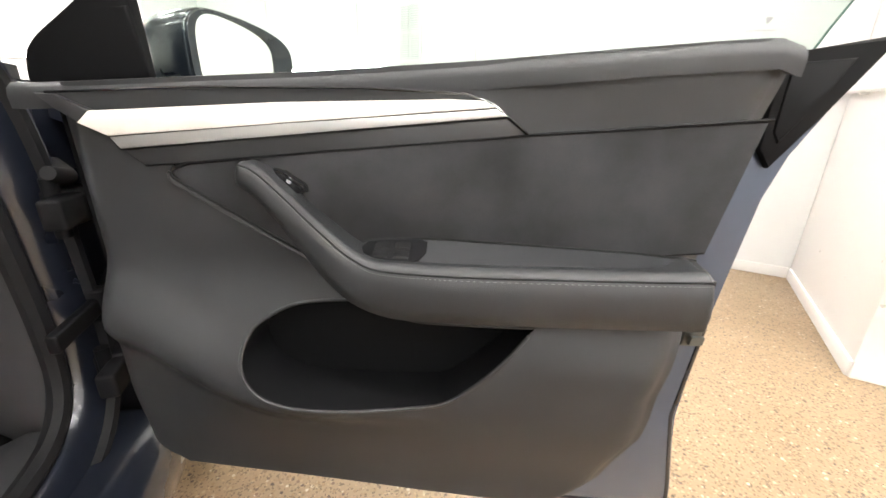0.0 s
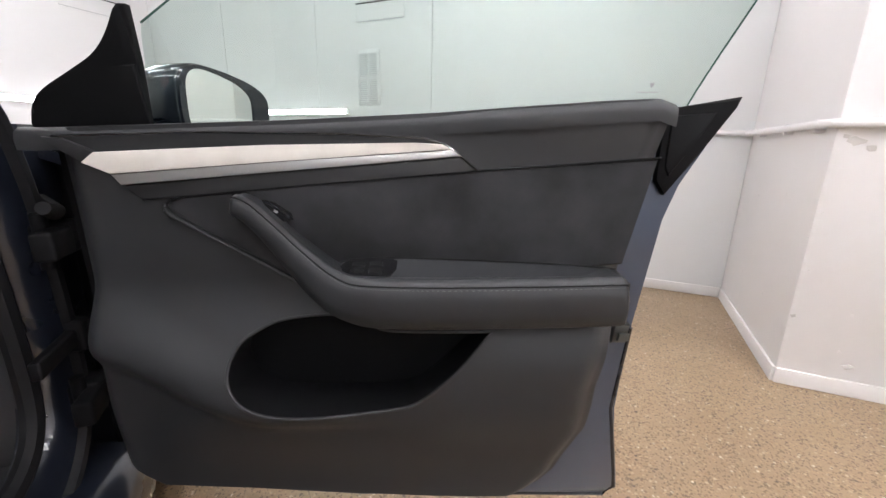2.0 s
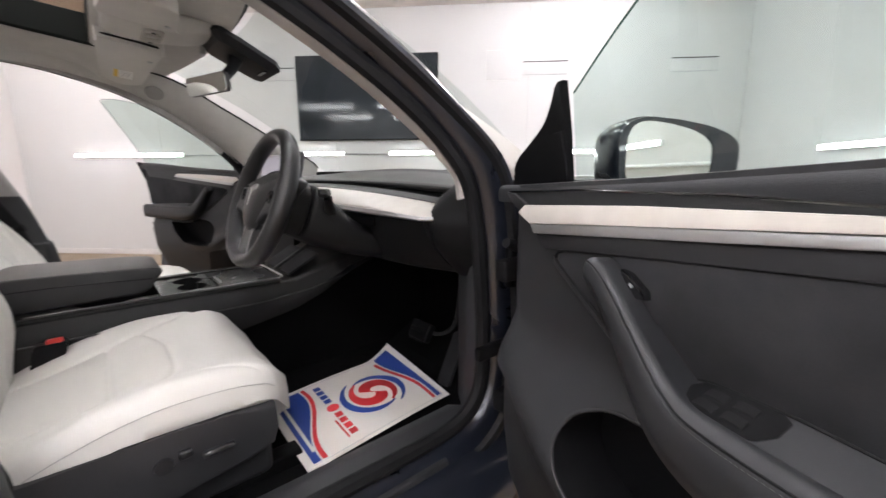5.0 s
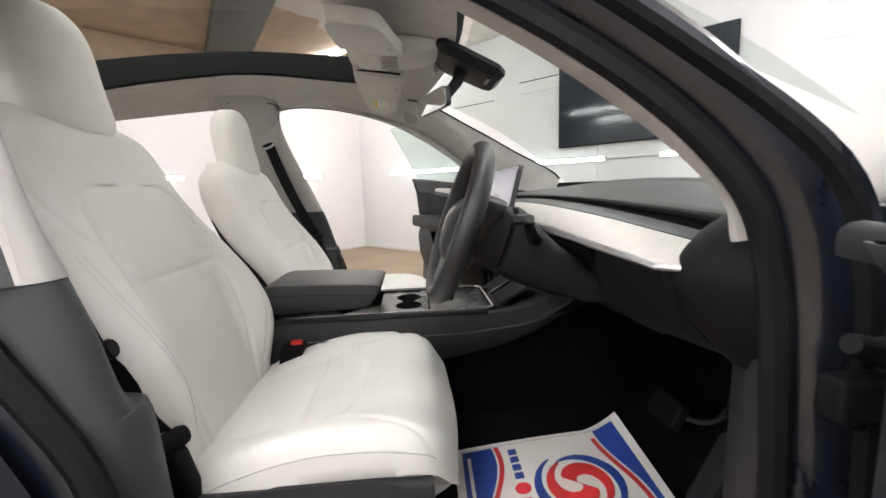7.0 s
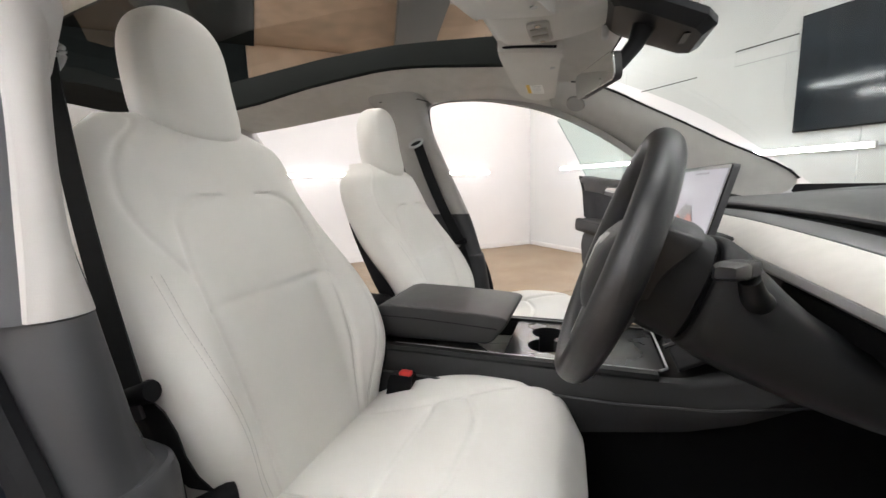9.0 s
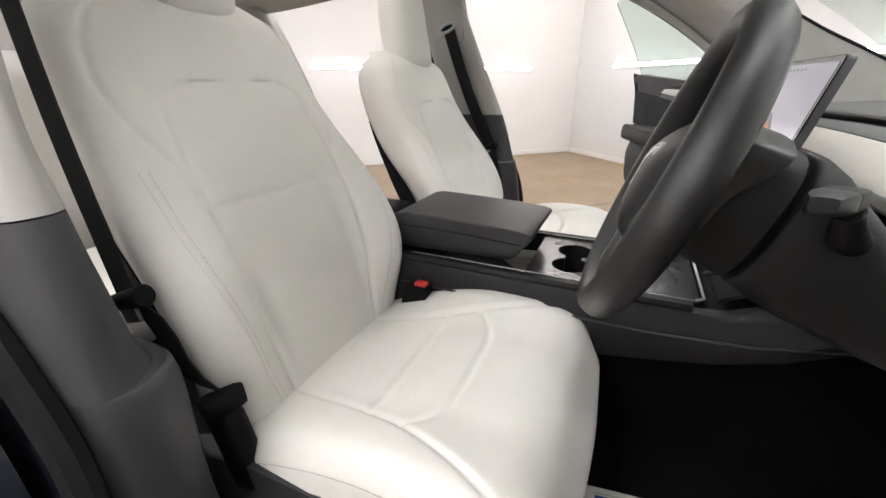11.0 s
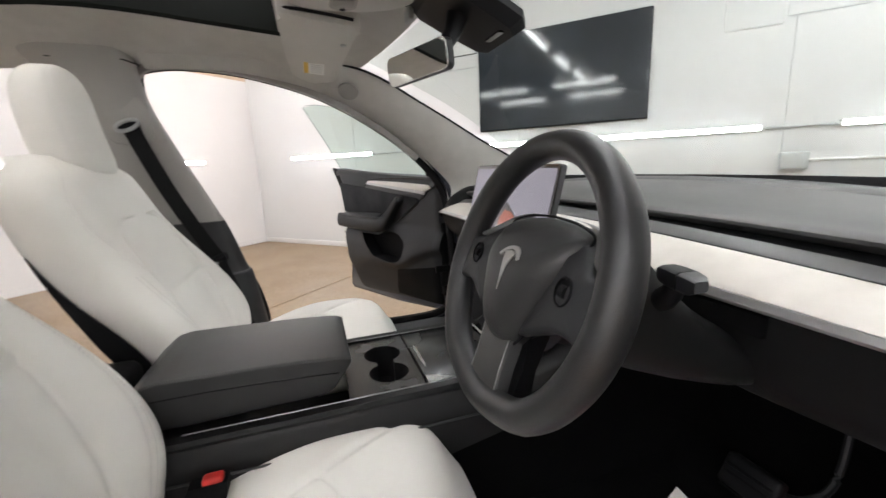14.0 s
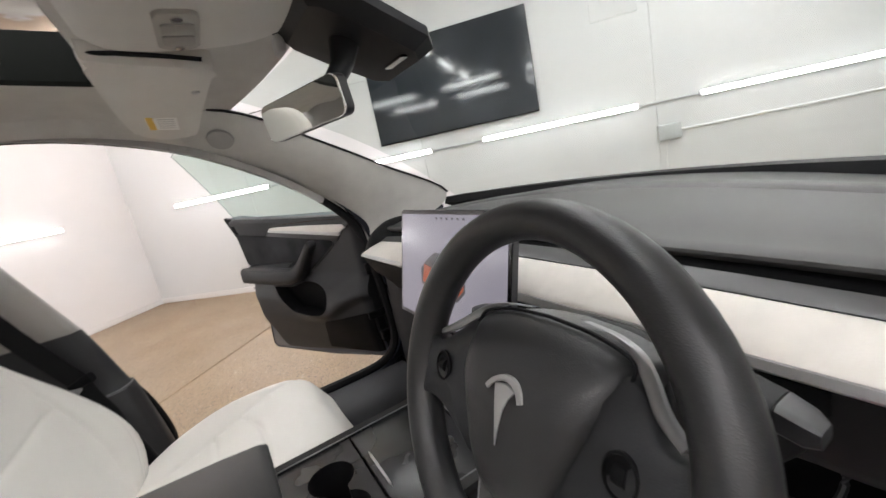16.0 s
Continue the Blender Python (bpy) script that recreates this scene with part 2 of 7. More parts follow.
MIRROR = mat("mirror_silver", (0.85, 0.87, 0.85), 0.015, metal=1.0, var=0.0)
BELT = mat("black_webbing", (0.009, 0.009, 0.010), 0.8, spec=0.2, bump=0.6, bscale=1500)
RED = mat("red_plastic", (0.6, 0.03, 0.025), 0.4)
PAPER = mat("white_paper", (0.72, 0.69, 0.64), 0.75, var=0.04)
PBLUE = mat("blue_print", (0.015, 0.05, 0.27), 0.6)
PRED = mat("red_print", (0.62, 0.03, 0.035), 0.6)
TVBLK = mat("tv_glass", (0.028, 0.033, 0.040), 0.075, var=0.2, scale=3, spec=0.35)
SCREEN = glow("screen_light", (0.74, 0.71, 0.86), 0.105)
SCRDARK = glow("screen_drawing_grey", (0.12, 0.12, 0.14), 0.12)
SCRORANGE = glow("screen_drawing_orange", (0.75, 0.13, 0.03), 0.13)
LABEL = mat("label_white", (0.8, 0.8, 0.78), 0.5)
LABELY = mat("label_yellow", (0.75, 0.5, 0.08), 0.5)
MARK = mat("pale_marking", (0.35, 0.35, 0.36), 0.5)

# ---- building tools ----
BASE = {}


def root(name, base=(0, 0, 0), label="", category="", group="", kind=""):
    ob = new(name)
    ob.empty_display_size = 0.05
    ob.location = base
    BASE[ob.name] = Vector(base)
    return tagged(ob, label, category, group, kind)


def part(name, bm, material, parent, label="", smooth=40.0):
    """Links a bmesh, whose points are in world metres, as one mesh object under a thing or part."""
    base = BASE[parent.name] if parent is not None else Vector((0, 0, 0))
    bmesh.ops.translate(bm, verts=bm.verts, vec=-base)
    me = bpy.data.meshes.new(name)
    bm.to_mesh(me)
    bm.free()
    me.materials.append(material)
    if smooth:
        me.polygons.foreach_set("use_smooth", [True] * len(me.polygons))
        me.set_sharp_from_angle(angle=radians(smooth))
    ob = new(name, me)
    if parent is not None:
        ob.parent = parent
        BASE[ob.name] = base
    else:
        BASE[ob.name] = Vector((0, 0, 0))
    if label:
        ob["label"] = label
    return ob


def solo(name, bm, material, label, category, group="", kind="", smooth=40.0):
    return tagged(part(name, bm, material, None, smooth=smooth), label, category, group, kind)


def tidy(bm):
    bmesh.ops.recalc_face_normals(bm, faces=bm.faces)
    return bm


def loft(rings, closed=True, cap=True, loop=False):
    """Skin through rings of equally many points."""
    bm = bmesh.new()
    vs = [[bm.verts.new(p) for p in r] for r in rings]
    n = len(rings[0])
    pairs = list(zip(vs, vs[1:] + ([vs[0]] if loop else [])))[: None if loop else len(vs) - 1]
    for a, b in pairs:
        for i in range(n if closed else n - 1):
            j = (i + 1) % n
            bm.faces.new((a[i], a[j], b[j], b[i]))
    if cap and closed and not loop:
        bm.faces.new(vs[0][::-1])
        bm.faces.new(vs[-1])
    return tidy(bm)


def soft_loft(rings, nz=24, nr=56):
    """A closed skin through a few rough rings, rounded along and around."""
    fine = [spline([tuple(p) for p in r] + [tuple(r[0])], nr + 1)[:-1] for r in rings]
    cols = [spline([r[k] for r in fine], nz) for k in range(nr)]
    return loft([[Vector(c[j]) for c in cols] for j in range(nz)])


def plate(outline, to_world, d0, d1, bevel=0.0, seg=2):
    """A flat shape (list of pairs) between two depths; to_world(a, b, d) gives the place."""
    bm = bmesh.new()
    lo = [bm.verts.new(to_world(a, b, d0)) for a, b in outline]
    hi = [bm.verts.new(to_world(a, b, d1)) for a, b in outline]
    n = len(outline)
    bm.faces.new(lo[::-1])
    top = bm.faces.new(hi)
    for i in range(n):
        bm.faces.new((lo[i], lo[(i + 1) % n], hi[(i + 1) % n], hi[i]))
    if bevel:
        bmesh.ops.bevel(bm, geom=list(top.edges), offset=bevel, segments=seg, profile=0.5, affect="EDGES")
    return tidy(bm)


def tube(points, r, n=8, cap=True, flat=1.0, loop=False):
    """A round bar along a line of places; r may be one radius or one for each place."""
    pts = [Vector(p) for p in points]
    rings = []
    m = len(pts)
    up0 = Vector((0, 0, 1))
    for i, p in enumerate(pts):
        a, b = (pts[(i - 1) % m], pts[(i + 1) % m]) if loop else (pts[max(i - 1, 0)], pts[min(i + 1, m - 1)])
        t = (b - a).normalized()
        u = up0 if abs(t.dot(up0)) < 0.95 else Vector((1, 0, 0))
        s = t.cross(u).normalized()
        v = s.cross(t).normalized()
        rad = r[i] if isinstance(r, (list, tuple)) else r
        rings.append([p + rad * (math.cos(k * 2 * math.pi / n) * s + flat * math.sin(k * 2 * math.pi / n) * v) for k in range(n)])
    return loft(rings, True, cap, loop)


def rbox(c, size, bevel=0.01, seg=3, m=None):
    """A box with rounded edges at centre c."""
    bm = bmesh.new()
    bmesh.ops.create_cube(bm, size=1.0)
    for v in bm.verts:
        v.co = Vector((v.co.x * size[0], v.co.y * size[1], v.co.z * size[2]))
    if bevel:
        bmesh.ops.bevel(bm, geom=list(bm.edges), offset=bevel, segments=seg, profile=0.5, affect="EDGES")
    if m is not None:
        bmesh.ops.transform(bm, matrix=m, verts=bm.verts)
    bmesh.ops.translate(bm, verts=bm.verts, vec=Vector(c))
    return bm


def disc(c, normal, r, depth, n=24, r2=None):
    """A short cylinder from c along normal."""
    nrm = Vector(normal).normalized()
    q = nrm.to_track_quat("Z", "Y").to_matrix()
    rings = []
    for d, rad in ((0, r), (depth, r if r2 is None else r2)):
        rings.append([Vector(c) + nrm * d + q @ Vector((rad * math.cos(k * 2 * math.pi / n), rad * math.sin(k * 2 * math.pi / n), 0)) for k in range(n)])
    return loft(rings)


def join(*bms):
    out = bmesh.new()
    for b in bms:
        me = bpy.data.meshes.new("tmp")
        b.to_mesh(me)
        b.free()
        out.from_mesh(me)
        bpy.data.meshes.remove(me)
    return out


def spline(pts, n):
    """n places along a smooth line through the points."""
    p = [np.array(q, float) for q in pts]
    p = [2 * p[0] - p[1]] + p + [2 * p[-1] - p[-2]]
    out = []
    segs = len(p) - 3
    for k in range(n):
        x = k / (n - 1) * segs
        i = min(int(x), segs - 1)
        t = x - i
        a, b, c, d = p[i : i + 4]
        out.append(tuple(0.5 * (2 * b + (c - a) * t + (2 * a - 5 * b + 4 * c - d) * t * t + (3 * b - a - 3 * c + d) * t**3)))
    return out


def smoothstep(a, b, x):
    t = min(1, max(0, (x - a) / (b - a)))
    return t * t * (3 - 2 * t)


def shape_with_hole(outer, holes, to_world, d):
    """A flat face with holes in it."""
    bm = bmesh.new()
    edges = []
    for lp in [outer] + list(holes):
        vs = [bm.verts.new(to_world(a, b, d)) for a, b in lp]
        edges += [bm.edges.new((vs[i], vs[(i + 1) % len(vs)])) for i in range(len(vs))]
    bmesh.ops.triangle_fill(bm, use_beauty=True, use_dissolve=False, edges=edges)
    return bm


# ---- the room, turned 44.5 degrees to the car ----
TH = radians(44.5)
UX, NX = Vector((math.cos(TH), math.sin(TH), 0)), Vector((-math.sin(TH), math.cos(TH), 0))
U0, U1, N0, N1, CEILZ = -4.95, 4.083, -5.6, 4.12, 2.95
COLU, COLN = 2.944, -1.586


def room(u, n, z):
    return UX * u + NX * n + Vector((0, 0, z))


def rblock(u0, u1, n0, n1, z0, z1, bevel=0.0):
    bm = bmesh.new()
    bmesh.ops.create_cube(bm, size=1.0)
    for v in bm.verts:
        v.co = Vector(((u0 + u1) / 2 + v.co.x * (u1 - u0), (n0 + n1) / 2 + v.co.y * (n1 - n0), (z0 + z1) / 2 + v.co.z * (z1 - z0)))
    if bevel:
        bmesh.ops.bevel(bm, geom=list(bm.edges), offset=bevel, segments=2, profile=0.5, affect="EDGES")
    bmesh.ops.transform(bm, matrix=Matrix.Rotation(TH, 4, "Z"), verts=bm.verts)
    return bm


fl = solo("floor", rblock(U0 - 0.2, U1 + 0.2, N0 - 0.2, N1 + 0.2, -0.15, -0.02), DARKSLOT, "tan exposed aggregate concrete floor with a saw cut joint", "floor", kind="structure", smooth=0)
JU = -2.07  # saw cut
for (ua, ub) in ((U0 - 0.2, JU - 0.007), (JU + 0.007, U1 + 0.2)):
    part("slab", rblock(ua, ub, N0 - 0.2, N1 + 0.2, -0.02, 0.0), FLOOR, fl, smooth=0)
solo("ceiling", rblock(U0 - 0.2, U1 + 0.2, N0 - 0.2, N1 + 0.2, CEILZ, CEILZ + 0.15), CEIL, "bare brown ceiling with remains of white paint", "ceiling", kind="structure", smooth=0)
w1 = solo("wall_north", rblock(U0 - 0.2, U1 + 0.2, N1, N1 + 0.2, 0, CEILZ), JOINT, "white panelled wall with fluorescent tubes and a television", "wall", kind="structure", smooth=0)
w2 = solo("wall_east", rblock(U1, U1 + 0.2, COLN, N1, 0, CEILZ), JOINT, "white panelled wall with a louvred vent", "wall", kind="structure", smooth=0)
solo("wall_west", rblock(U0 - 0.2, U0, N0 - 0.2, N1, 0, CEILZ), WALL, "plain white painted wall", "wall", kind="structure", smooth=0)
ww = bpy.data.objects["wall_west"]
part("upper_board", rblock(U0 + 0.0005, U0 + 0.014, -0.3, N1 - 0.03, 2.5, CEILZ - 0.004), CEIL, ww, "bare brown board above the white wall", smooth=0)
part("upper_board", rblock(U0 + 0.0005, U0 + 0.03, N0 + 0.1, -0.302, 2.42, CEILZ - 0.032), SHUTTER, ww, "dark painted board above the white wall", smooth=0)
solo("wall_south", rblock(U0, COLU, N0 - 0.2, N0, 0, CEILZ), WALL, "plain white painted wall behind the car", "wall", kind="structure", smooth=0)
solo("wall_pier", rblock(COLU, U1 + 0.2, N0 - 0.2, COLN, 0, CEILZ, 0.006), WALL, "white painted pier with chipped plaster edge", "wall", kind="structure")
edges_u = [U0, -2.936, -0.62, 1.69, U1 - 0.012]
for a, b in zip(edges_u, edges_u[1:]):
    part("panel", rblock(a + 0.002, b - 0.002, N1 - 0.012, N1 - 0.001, 0.0, CEILZ - 0.002), PANEL, w1, smooth=0)
edges_n = [COLN, 0.66, 1.82, 2.985, N1 - 0.012]
for a, b in zip(edges_n, edges_n[1:]):
    part("panel", rblock(U1 - 0.012, U1 - 0.001, a + 0.002, b - 0.002, 0.0, CEILZ - 0.002), PANEL, w2, smooth=0)
bb = root("baseboard", room(0, 0, 0), "low white painted skirting along the walls", "baseboard", kind="structure")
for q in ((U0, COLU, N0, N0 + 0.012), (U0, U0 + 0.012, N0 + 0.012, N1 - 0.013), (U0 + 0.013, U1 - 0.013, N1 - 0.024, N1 - 0.013), (U1 - 0.024, U1 - 0.013, COLN + 0.013, N1 - 0.025), (COLU + 0.0, U1 - 0.025, COLN, COLN + 0.012), (COLU - 0.012, COLU, N0 + 0.012, COLN)):
    part("skirting", rblock(*q, 0.0, 0.07, 0.003), WALL, bb)
bq = rblock(-1.75, 1.75, -0.24, 0.24, CEILZ - 0.16, CEILZ - 0.002, 0.01)
bmesh.ops.transform(bq, matrix=Matrix.Translation(room(-3.35, 1.42, 0)) @ Matrix.Rotation(TH + radians(-16.5), 4, "Z") @ Matrix.Rotation(-TH, 4, "Z"), verts=bq.verts)
solo("ceiling_beam", bq, BEAMC, "dark grey painted steel beam under the ceiling", "beam", kind="structure")
solo("ceiling_panel", rblock(U0 + 0.01, -1.45, -3.6, -0.2, CEILZ - 0.03, CEILZ - 0.002, 0.004), SHUTTER, "dark painted panel under the ceiling", "ceiling panel", kind="structure")


def tube_light(place, along, out, glowing=None):
    """A batten with a bare glowing tube: place is one end, along its length, out points away from its support."""
    a, l, o = Vector(place), Vector(along), Vector(out)
    side = l.normalized().cross(o).normalized()
    r = root("tube_light", a, "lit white fluorescent tube on a slim batten", "light", "tube lights round the room")

    def pr(w, d0, d1, e0, e1, bevel=0.003):
        def tw(x, y, d):
            return a + l.normalized() * x + side * y + o * d
        return plate([(e0, -w), (e1, -w), (e1, w), (e0, w)], tw, d0, d1, bevel)
    L = l.length
    if glowing is None:
        # slim wall batten whose glowing lens faces the room
        part("batten", pr(0.025, 0.0, 0.034, 0.0, L), WHITEPL, r)
        t = part("tube", pr(0.020, 0.0345, 0.042, 0.02, L - 0.02, 0.002), STRIPGLOW, r, "glowing white lens")
        return t
    part("batten", pr(0.022, 0.0, 0.022, 0.0, L), WHITEPL, r)
    t = part("tube", tube([a + l.normalized() * x + o * 0.042 for x in (0.02, L - 0.02)], 0.024, 12), glowing, r, "glowing white tube")
    for x in (0.0, L - 0.02):
        part("end_cap", pr(0.021, 0.022, 0.062, x, x + 0.02), WHITEPL, r)
    return t


for u in (-4.13, -2.02, 0.03, 2.04):
    tube_light(room(u, N1 - 0.013, 1.305), UX * 1.51, -NX)
tube_light(room(U1 - 0.013, 2.95, 1.26), -NX * 1.47, -UX)
for n in (2.05, 0.0, -2.1):
    tube_light(room(U0, n, 1.29), NX * 1.2, UX)
for u in (-4.0, -1.5, 1.0):
    tube_light(room(u, N0, 1.3), UX * 1.5, NX)
tube_light(room(COLU, -4.4, 1.3), NX * 1.5, -UX)
# ceiling rows over the car and behind it
# Tube at (3.1, -0.7): unseen, added to light the driver's side from afar.
for u, n in ((-0.97, 1.3), (-0.94, -0.45), (-0.86, -1.9), (0.75, 1.3), (0.75, -0.45), (0.75, -1.9), (3.1, -0.7), (2.3, -3.0)):
    tube_light(room(u, n, CEILZ), NX * 1.25, Vector((0, 0, -1)), LAMPGLOW)
for n, us in ((-2.28, (-3.75, -1.65, 0.45)), (-4.3, (-3.75, -1.65, 0.45)), (2.9, (-4.4, 1.6))):
    for u in us:
        tube_light(room(u, n, CEILZ), UX * 1.46, Vector((0, 0, -1)), LAMPGLOW)

cond = root("conduit", room(0, N1, 1.3), "thin white conduit between the tube lights", "conduit", kind="structure")
for a, b in ((-2.61, -2.02), (-0.5, 0.03), (1.55, 2.04), (3.56, 4.05)):
    part("pipe", tube([room(a, N1 - 0.022, 1.3), room(b, N1 - 0.022, 1.3)], 0.009), GREYPL, cond)
part("pipe", tube([room(1.87, N1 - 0.024, 1.02), room(4.05, N1 - 0.024, 1.03)], 0.011), WHITEPL, cond)
pp = root("wall_pipe", room(COLU, COLN, 1.1), "white painted pipe round the pier with pipe clips", "pipe")
part("pipe", tube([room(U1 - 0.035, 0.4, 1.1), room(U1 - 0.035, COLN + 0.08, 1.1), room(U1 - 0.05, COLN + 0.045, 1.1), room(U1 - 0.09, COLN + 0.03, 1.1), room(COLU + 0.04, COLN + 0.03, 1.105), room(COLU - 0.015, COLN + 0.02, 1.105), room(COLU - 0.03, COLN - 0.04, 1.105), room(COLU - 0.03, -4.5, 1.11)], 0.017, 10), WALL, pp)
for u in (3.05, 3.4, 3.8):
    part("clip", rbox(room(u, COLN + 0.02, 1.1), (0.03, 0.04, 0.05), 0.006, 2, Matrix.Rotation(TH, 4, "Z")), WALL, pp)
jb = root("junction_box", room(1.77, N1, 1.0), "small pale grey junction box on the wall", "box")
part("body", rblock(1.675, 1.867, N1 - 0.08, N1 - 0.013, 0.945, 1.09, 0.008), GREYPL, jb)
part("lid", rblock(1.685, 1.857, N1 - 0.09, N1 - 0.081, 0.955, 1.08, 0.003), GREYPL, jb)
part("cable", tube([room(1.75, N1 - 0.03, 0.945), room(1.74, N1 - 0.028, 0.8), room(1.73, N1 - 0.03, 0.55)], 0.005, 6), WHITEPL, jb)

tv = root("television", room(-0.21, N1, 1.95), "large black flat television mounted on the wall", "television")
part("cabinet", rblock(-1.065, 0.645, N1 - 0.065, N1 - 0.02, 1.462, 2.437, 0.006), HARD, tv)
part("display", rblock(-1.057, 0.637, N1 - 0.069, N1 - 0.066, 1.475, 2.43), TVBLK, tv, "glossy black screen", smooth=0)


def wall_slot(u0, u1, z0, z1):
    """A slim access hatch with an open shadow gap along its upper edge."""
    r = root("access_hatch", room(u0, N1, z0), "flush white access hatch in the panelled wall", "hatch", "hatches in the wall")
    part("frame", rblock(u0, u1, N1 - 0.018, N1 - 0.0125, z0, z1, 0.002), PANEL, r)
    part("gap", rblock(u0, u1, N1 - 0.022, N1 - 0.0185, z1 - 0.012, z1), DARKSLOT, r, smooth=0)
    part("gap", rblock(u0, u1, N1 - 0.0205, N1 - 0.0185, z0, z0 + 0.006), JOINT, r, smooth=0)


for u0, u1 in ((1.63, 2.13), (3.26, 3.76), (-1.62, -1.1)):
    wall_slot(u0, u1, 2.17, 2.32)
part("shadow_gap", rblock(-2.70, -2.0, N1 - 0.0215, N1 - 0.0185, 2.160, 2.170), DARKSLOT, w1, smooth=0)
hatch = root("access_hatch", room(1.21, N1, 2.13), "flush white access hatch in the panelled wall", "hatch", "hatches in the wall")
part("frame", rblock(1.2, 1.6, N1 - 0.017, N1 - 0.0125, 2.12, 2.45, 0.002), WHITEPL, hatch)
part("door", rblock(1.205, 1.595, N1 - 0.021, N1 - 0.0175, 2.125, 2.445, 0.001), PANEL, hatch)

eh = root("access_hatch", room(U1, 1.14, 2.0), "flush white access hatch in the panelled wall", "hatch", "hatches in the wall")
part("frame", rblock(U1 - 0.018, U1 - 0.0125, 0.91, 1.375, 1.98, 2.125, 0.002), PANEL, eh)
part("gap", rblock(U1 - 0.022, U1 - 0.0185, 0.91, 1.375, 2.115, 2.125), DARKSLOT, eh, smooth=0)
part("gap", rblock(U1 - 0.0205, U1 - 0.0185, 0.91, 1.375, 1.98, 1.986), JOINT, eh, smooth=0)

vent = root("wall_vent", room(U1, 1.26, 1.53), "white plastic louvred vent with two rows of slots", "vent")
part("frame", rblock(U1 - 0.022, U1 - 0.0125, 1.15, 1.37, 1.31, 1.765, 0.004), PANEL, vent)
for zb in (1.335, 1.55):
    for nb in (1.17, 1.27):
        part("backing", rblock(U1 - 0.0245, U1 - 0.0225, nb, nb + 0.08, zb, zb + 0.185), GREYPL, vent, smooth=0)
        for k in range(11):
            part("slat", rblock(U1 - 0.030, U1 - 0.025, nb, nb + 0.08, zb + 0.004 + k * 0.0168, zb + 0.013 + k * 0.0168), PANEL, vent, smooth=0)
wm = root("wall_fixings", room(COLU, COLN, 0.5), "painted screw heads and plaster chips on the pier", "fixings", kind="structure")
for n, z in ((-1.61, 1.01), (-1.625, 0.94), (-1.61, 0.76), (-1.615, 0.52), (-1.79, 0.49), (-1.785, 0.356), (-1.78, 0.19), (-2.1, 0.7), (-2.1, 0.3)):
    part("screw_head", disc(room(COLU - 0.0005, n, z), -UX, 0.0065, 0.002, 10), WALL, wm)
for u, z in ((3.05, 0.46), (3.3, 0.8), (3.3, 0.3), (3.7, 0.75), (3.7, 0.3)):
    part("screw_head", disc(room(u, COLN + 0.0005, z), NX, 0.0065, 0.002, 10), WALL, wm)
rng = random.Random(5)
for n, z, s in ((-1.65, 1.04, 0.03), (-1.70, 1.02, 0.022), (-1.62, 1.06, 0.016), (-1.60, 0.32, 0.014), (-1.82, 0.13, 0.02), (-2.2, 0.1, 0.025)):
    poly = [(n + s * rng.uniform(0.5, 1.2) * math.cos(k * 0.7), z + 0.6 * s * rng.uniform(0.5, 1.2) * math.sin(k * 0.7)) for k in range(9)]
    part("plaster_chip", plate(poly, lambda n, z, d: room(COLU - d, n, z), -0.001, 0.0025, 0.0008), PLASTER, wm)

# ---- the car: body shell ----
# x to the car's right, y ahead, z up; the driver's side is +x.
SEAL = [(0.82, 0.02, 0.50), (0.815, 0.15, 0.485), (0.81, 0.40, 0.48), (0.81, 0.64, 0.478), (0.81, 0.735, 0.495), (0.81, 0.782, 0.55), (0.81, 0.79, 0.66), (0.81, 0.777, 0.84), (0.805, 0.763, 0.96), (0.80, 0.73, 1.045),
        (0.775, 0.64, 1.145), (0.735, 0.49, 1.255), (0.695, 0.30, 1.355), (0.665, 0.10, 1.412), (0.65, -0.06, 1.43), (0.65, -0.165, 1.425), (0.66, -0.205, 1.40), (0.70, -0.208, 1.30), (0.745, -0.160, 1.10), (0.767, -0.118, 0.95), (0.774, -0.008, 0.75), (0.795, 0.026, 0.60)]


def sx(p, side):
    return Vector((p[0] * side, p[1], p[2]))


def sweep(pts, sec, side, closed=False, cap=True):
    """Carries a section (out of the opening, across the car) along a line round a door opening whose middle lies near (0.3, 0.95)."""
    P = [Vector(p) for p in pts]
    rings = []
    m = len(P)
    for i, p in enumerate(P):
        a, b = (P[(i - 1) % m], P[(i + 1) % m]) if closed else (P[max(i - 1, 0)], P[min(i + 1, m - 1)])
        t = (b - a).normalized()
        out = Vector((1, 0, 0)).cross(t)
        out = out.normalized()
        c = Vector((0, p.y - 0.33, p.z - 0.93))
        if out.dot(c) < 0:
            out = -out
        s = sec(i / (m - 1)) if callable(sec) else sec
        rings.append([sx(p + out * o + Vector((x, 0, 0)), side) for o, x in s])
    return loft(rings, True, cap, closed)


seal_fine = spline(SEAL + [SEAL[0]], 110)[:-1]
roof_edge = lambda y: float(np.interp(y, [-1.25, -0.8, -0.6, -0.45, -0.25, -0.1, 0.0, 0.1, 0.24], [1.385, 1.425, 1.455, 1.470, 1.485, 1.478, 1.466, 1.455, 1.440]))
roof_top = lambda y: float(np.interp(y, [-1.3, -1.1, -0.8, -0.5, -0.25, -0.1, 0.04, 0.25], [1.495, 1.52, 1.545, 1.568, 1.575, 1.570, 1.560, 1.545]))
ROOFY = [0.30] + [0.24 - 0.0745 * k for k in range(21)]
car = root("car", (0, 0, 0), "dark blue-grey hatchback with its front doors open", "car")
SECT = [(0.017 * math.cos(k * math.pi / 4), 0.016 * math.sin(k * math.pi / 4)) for k in range(8)]
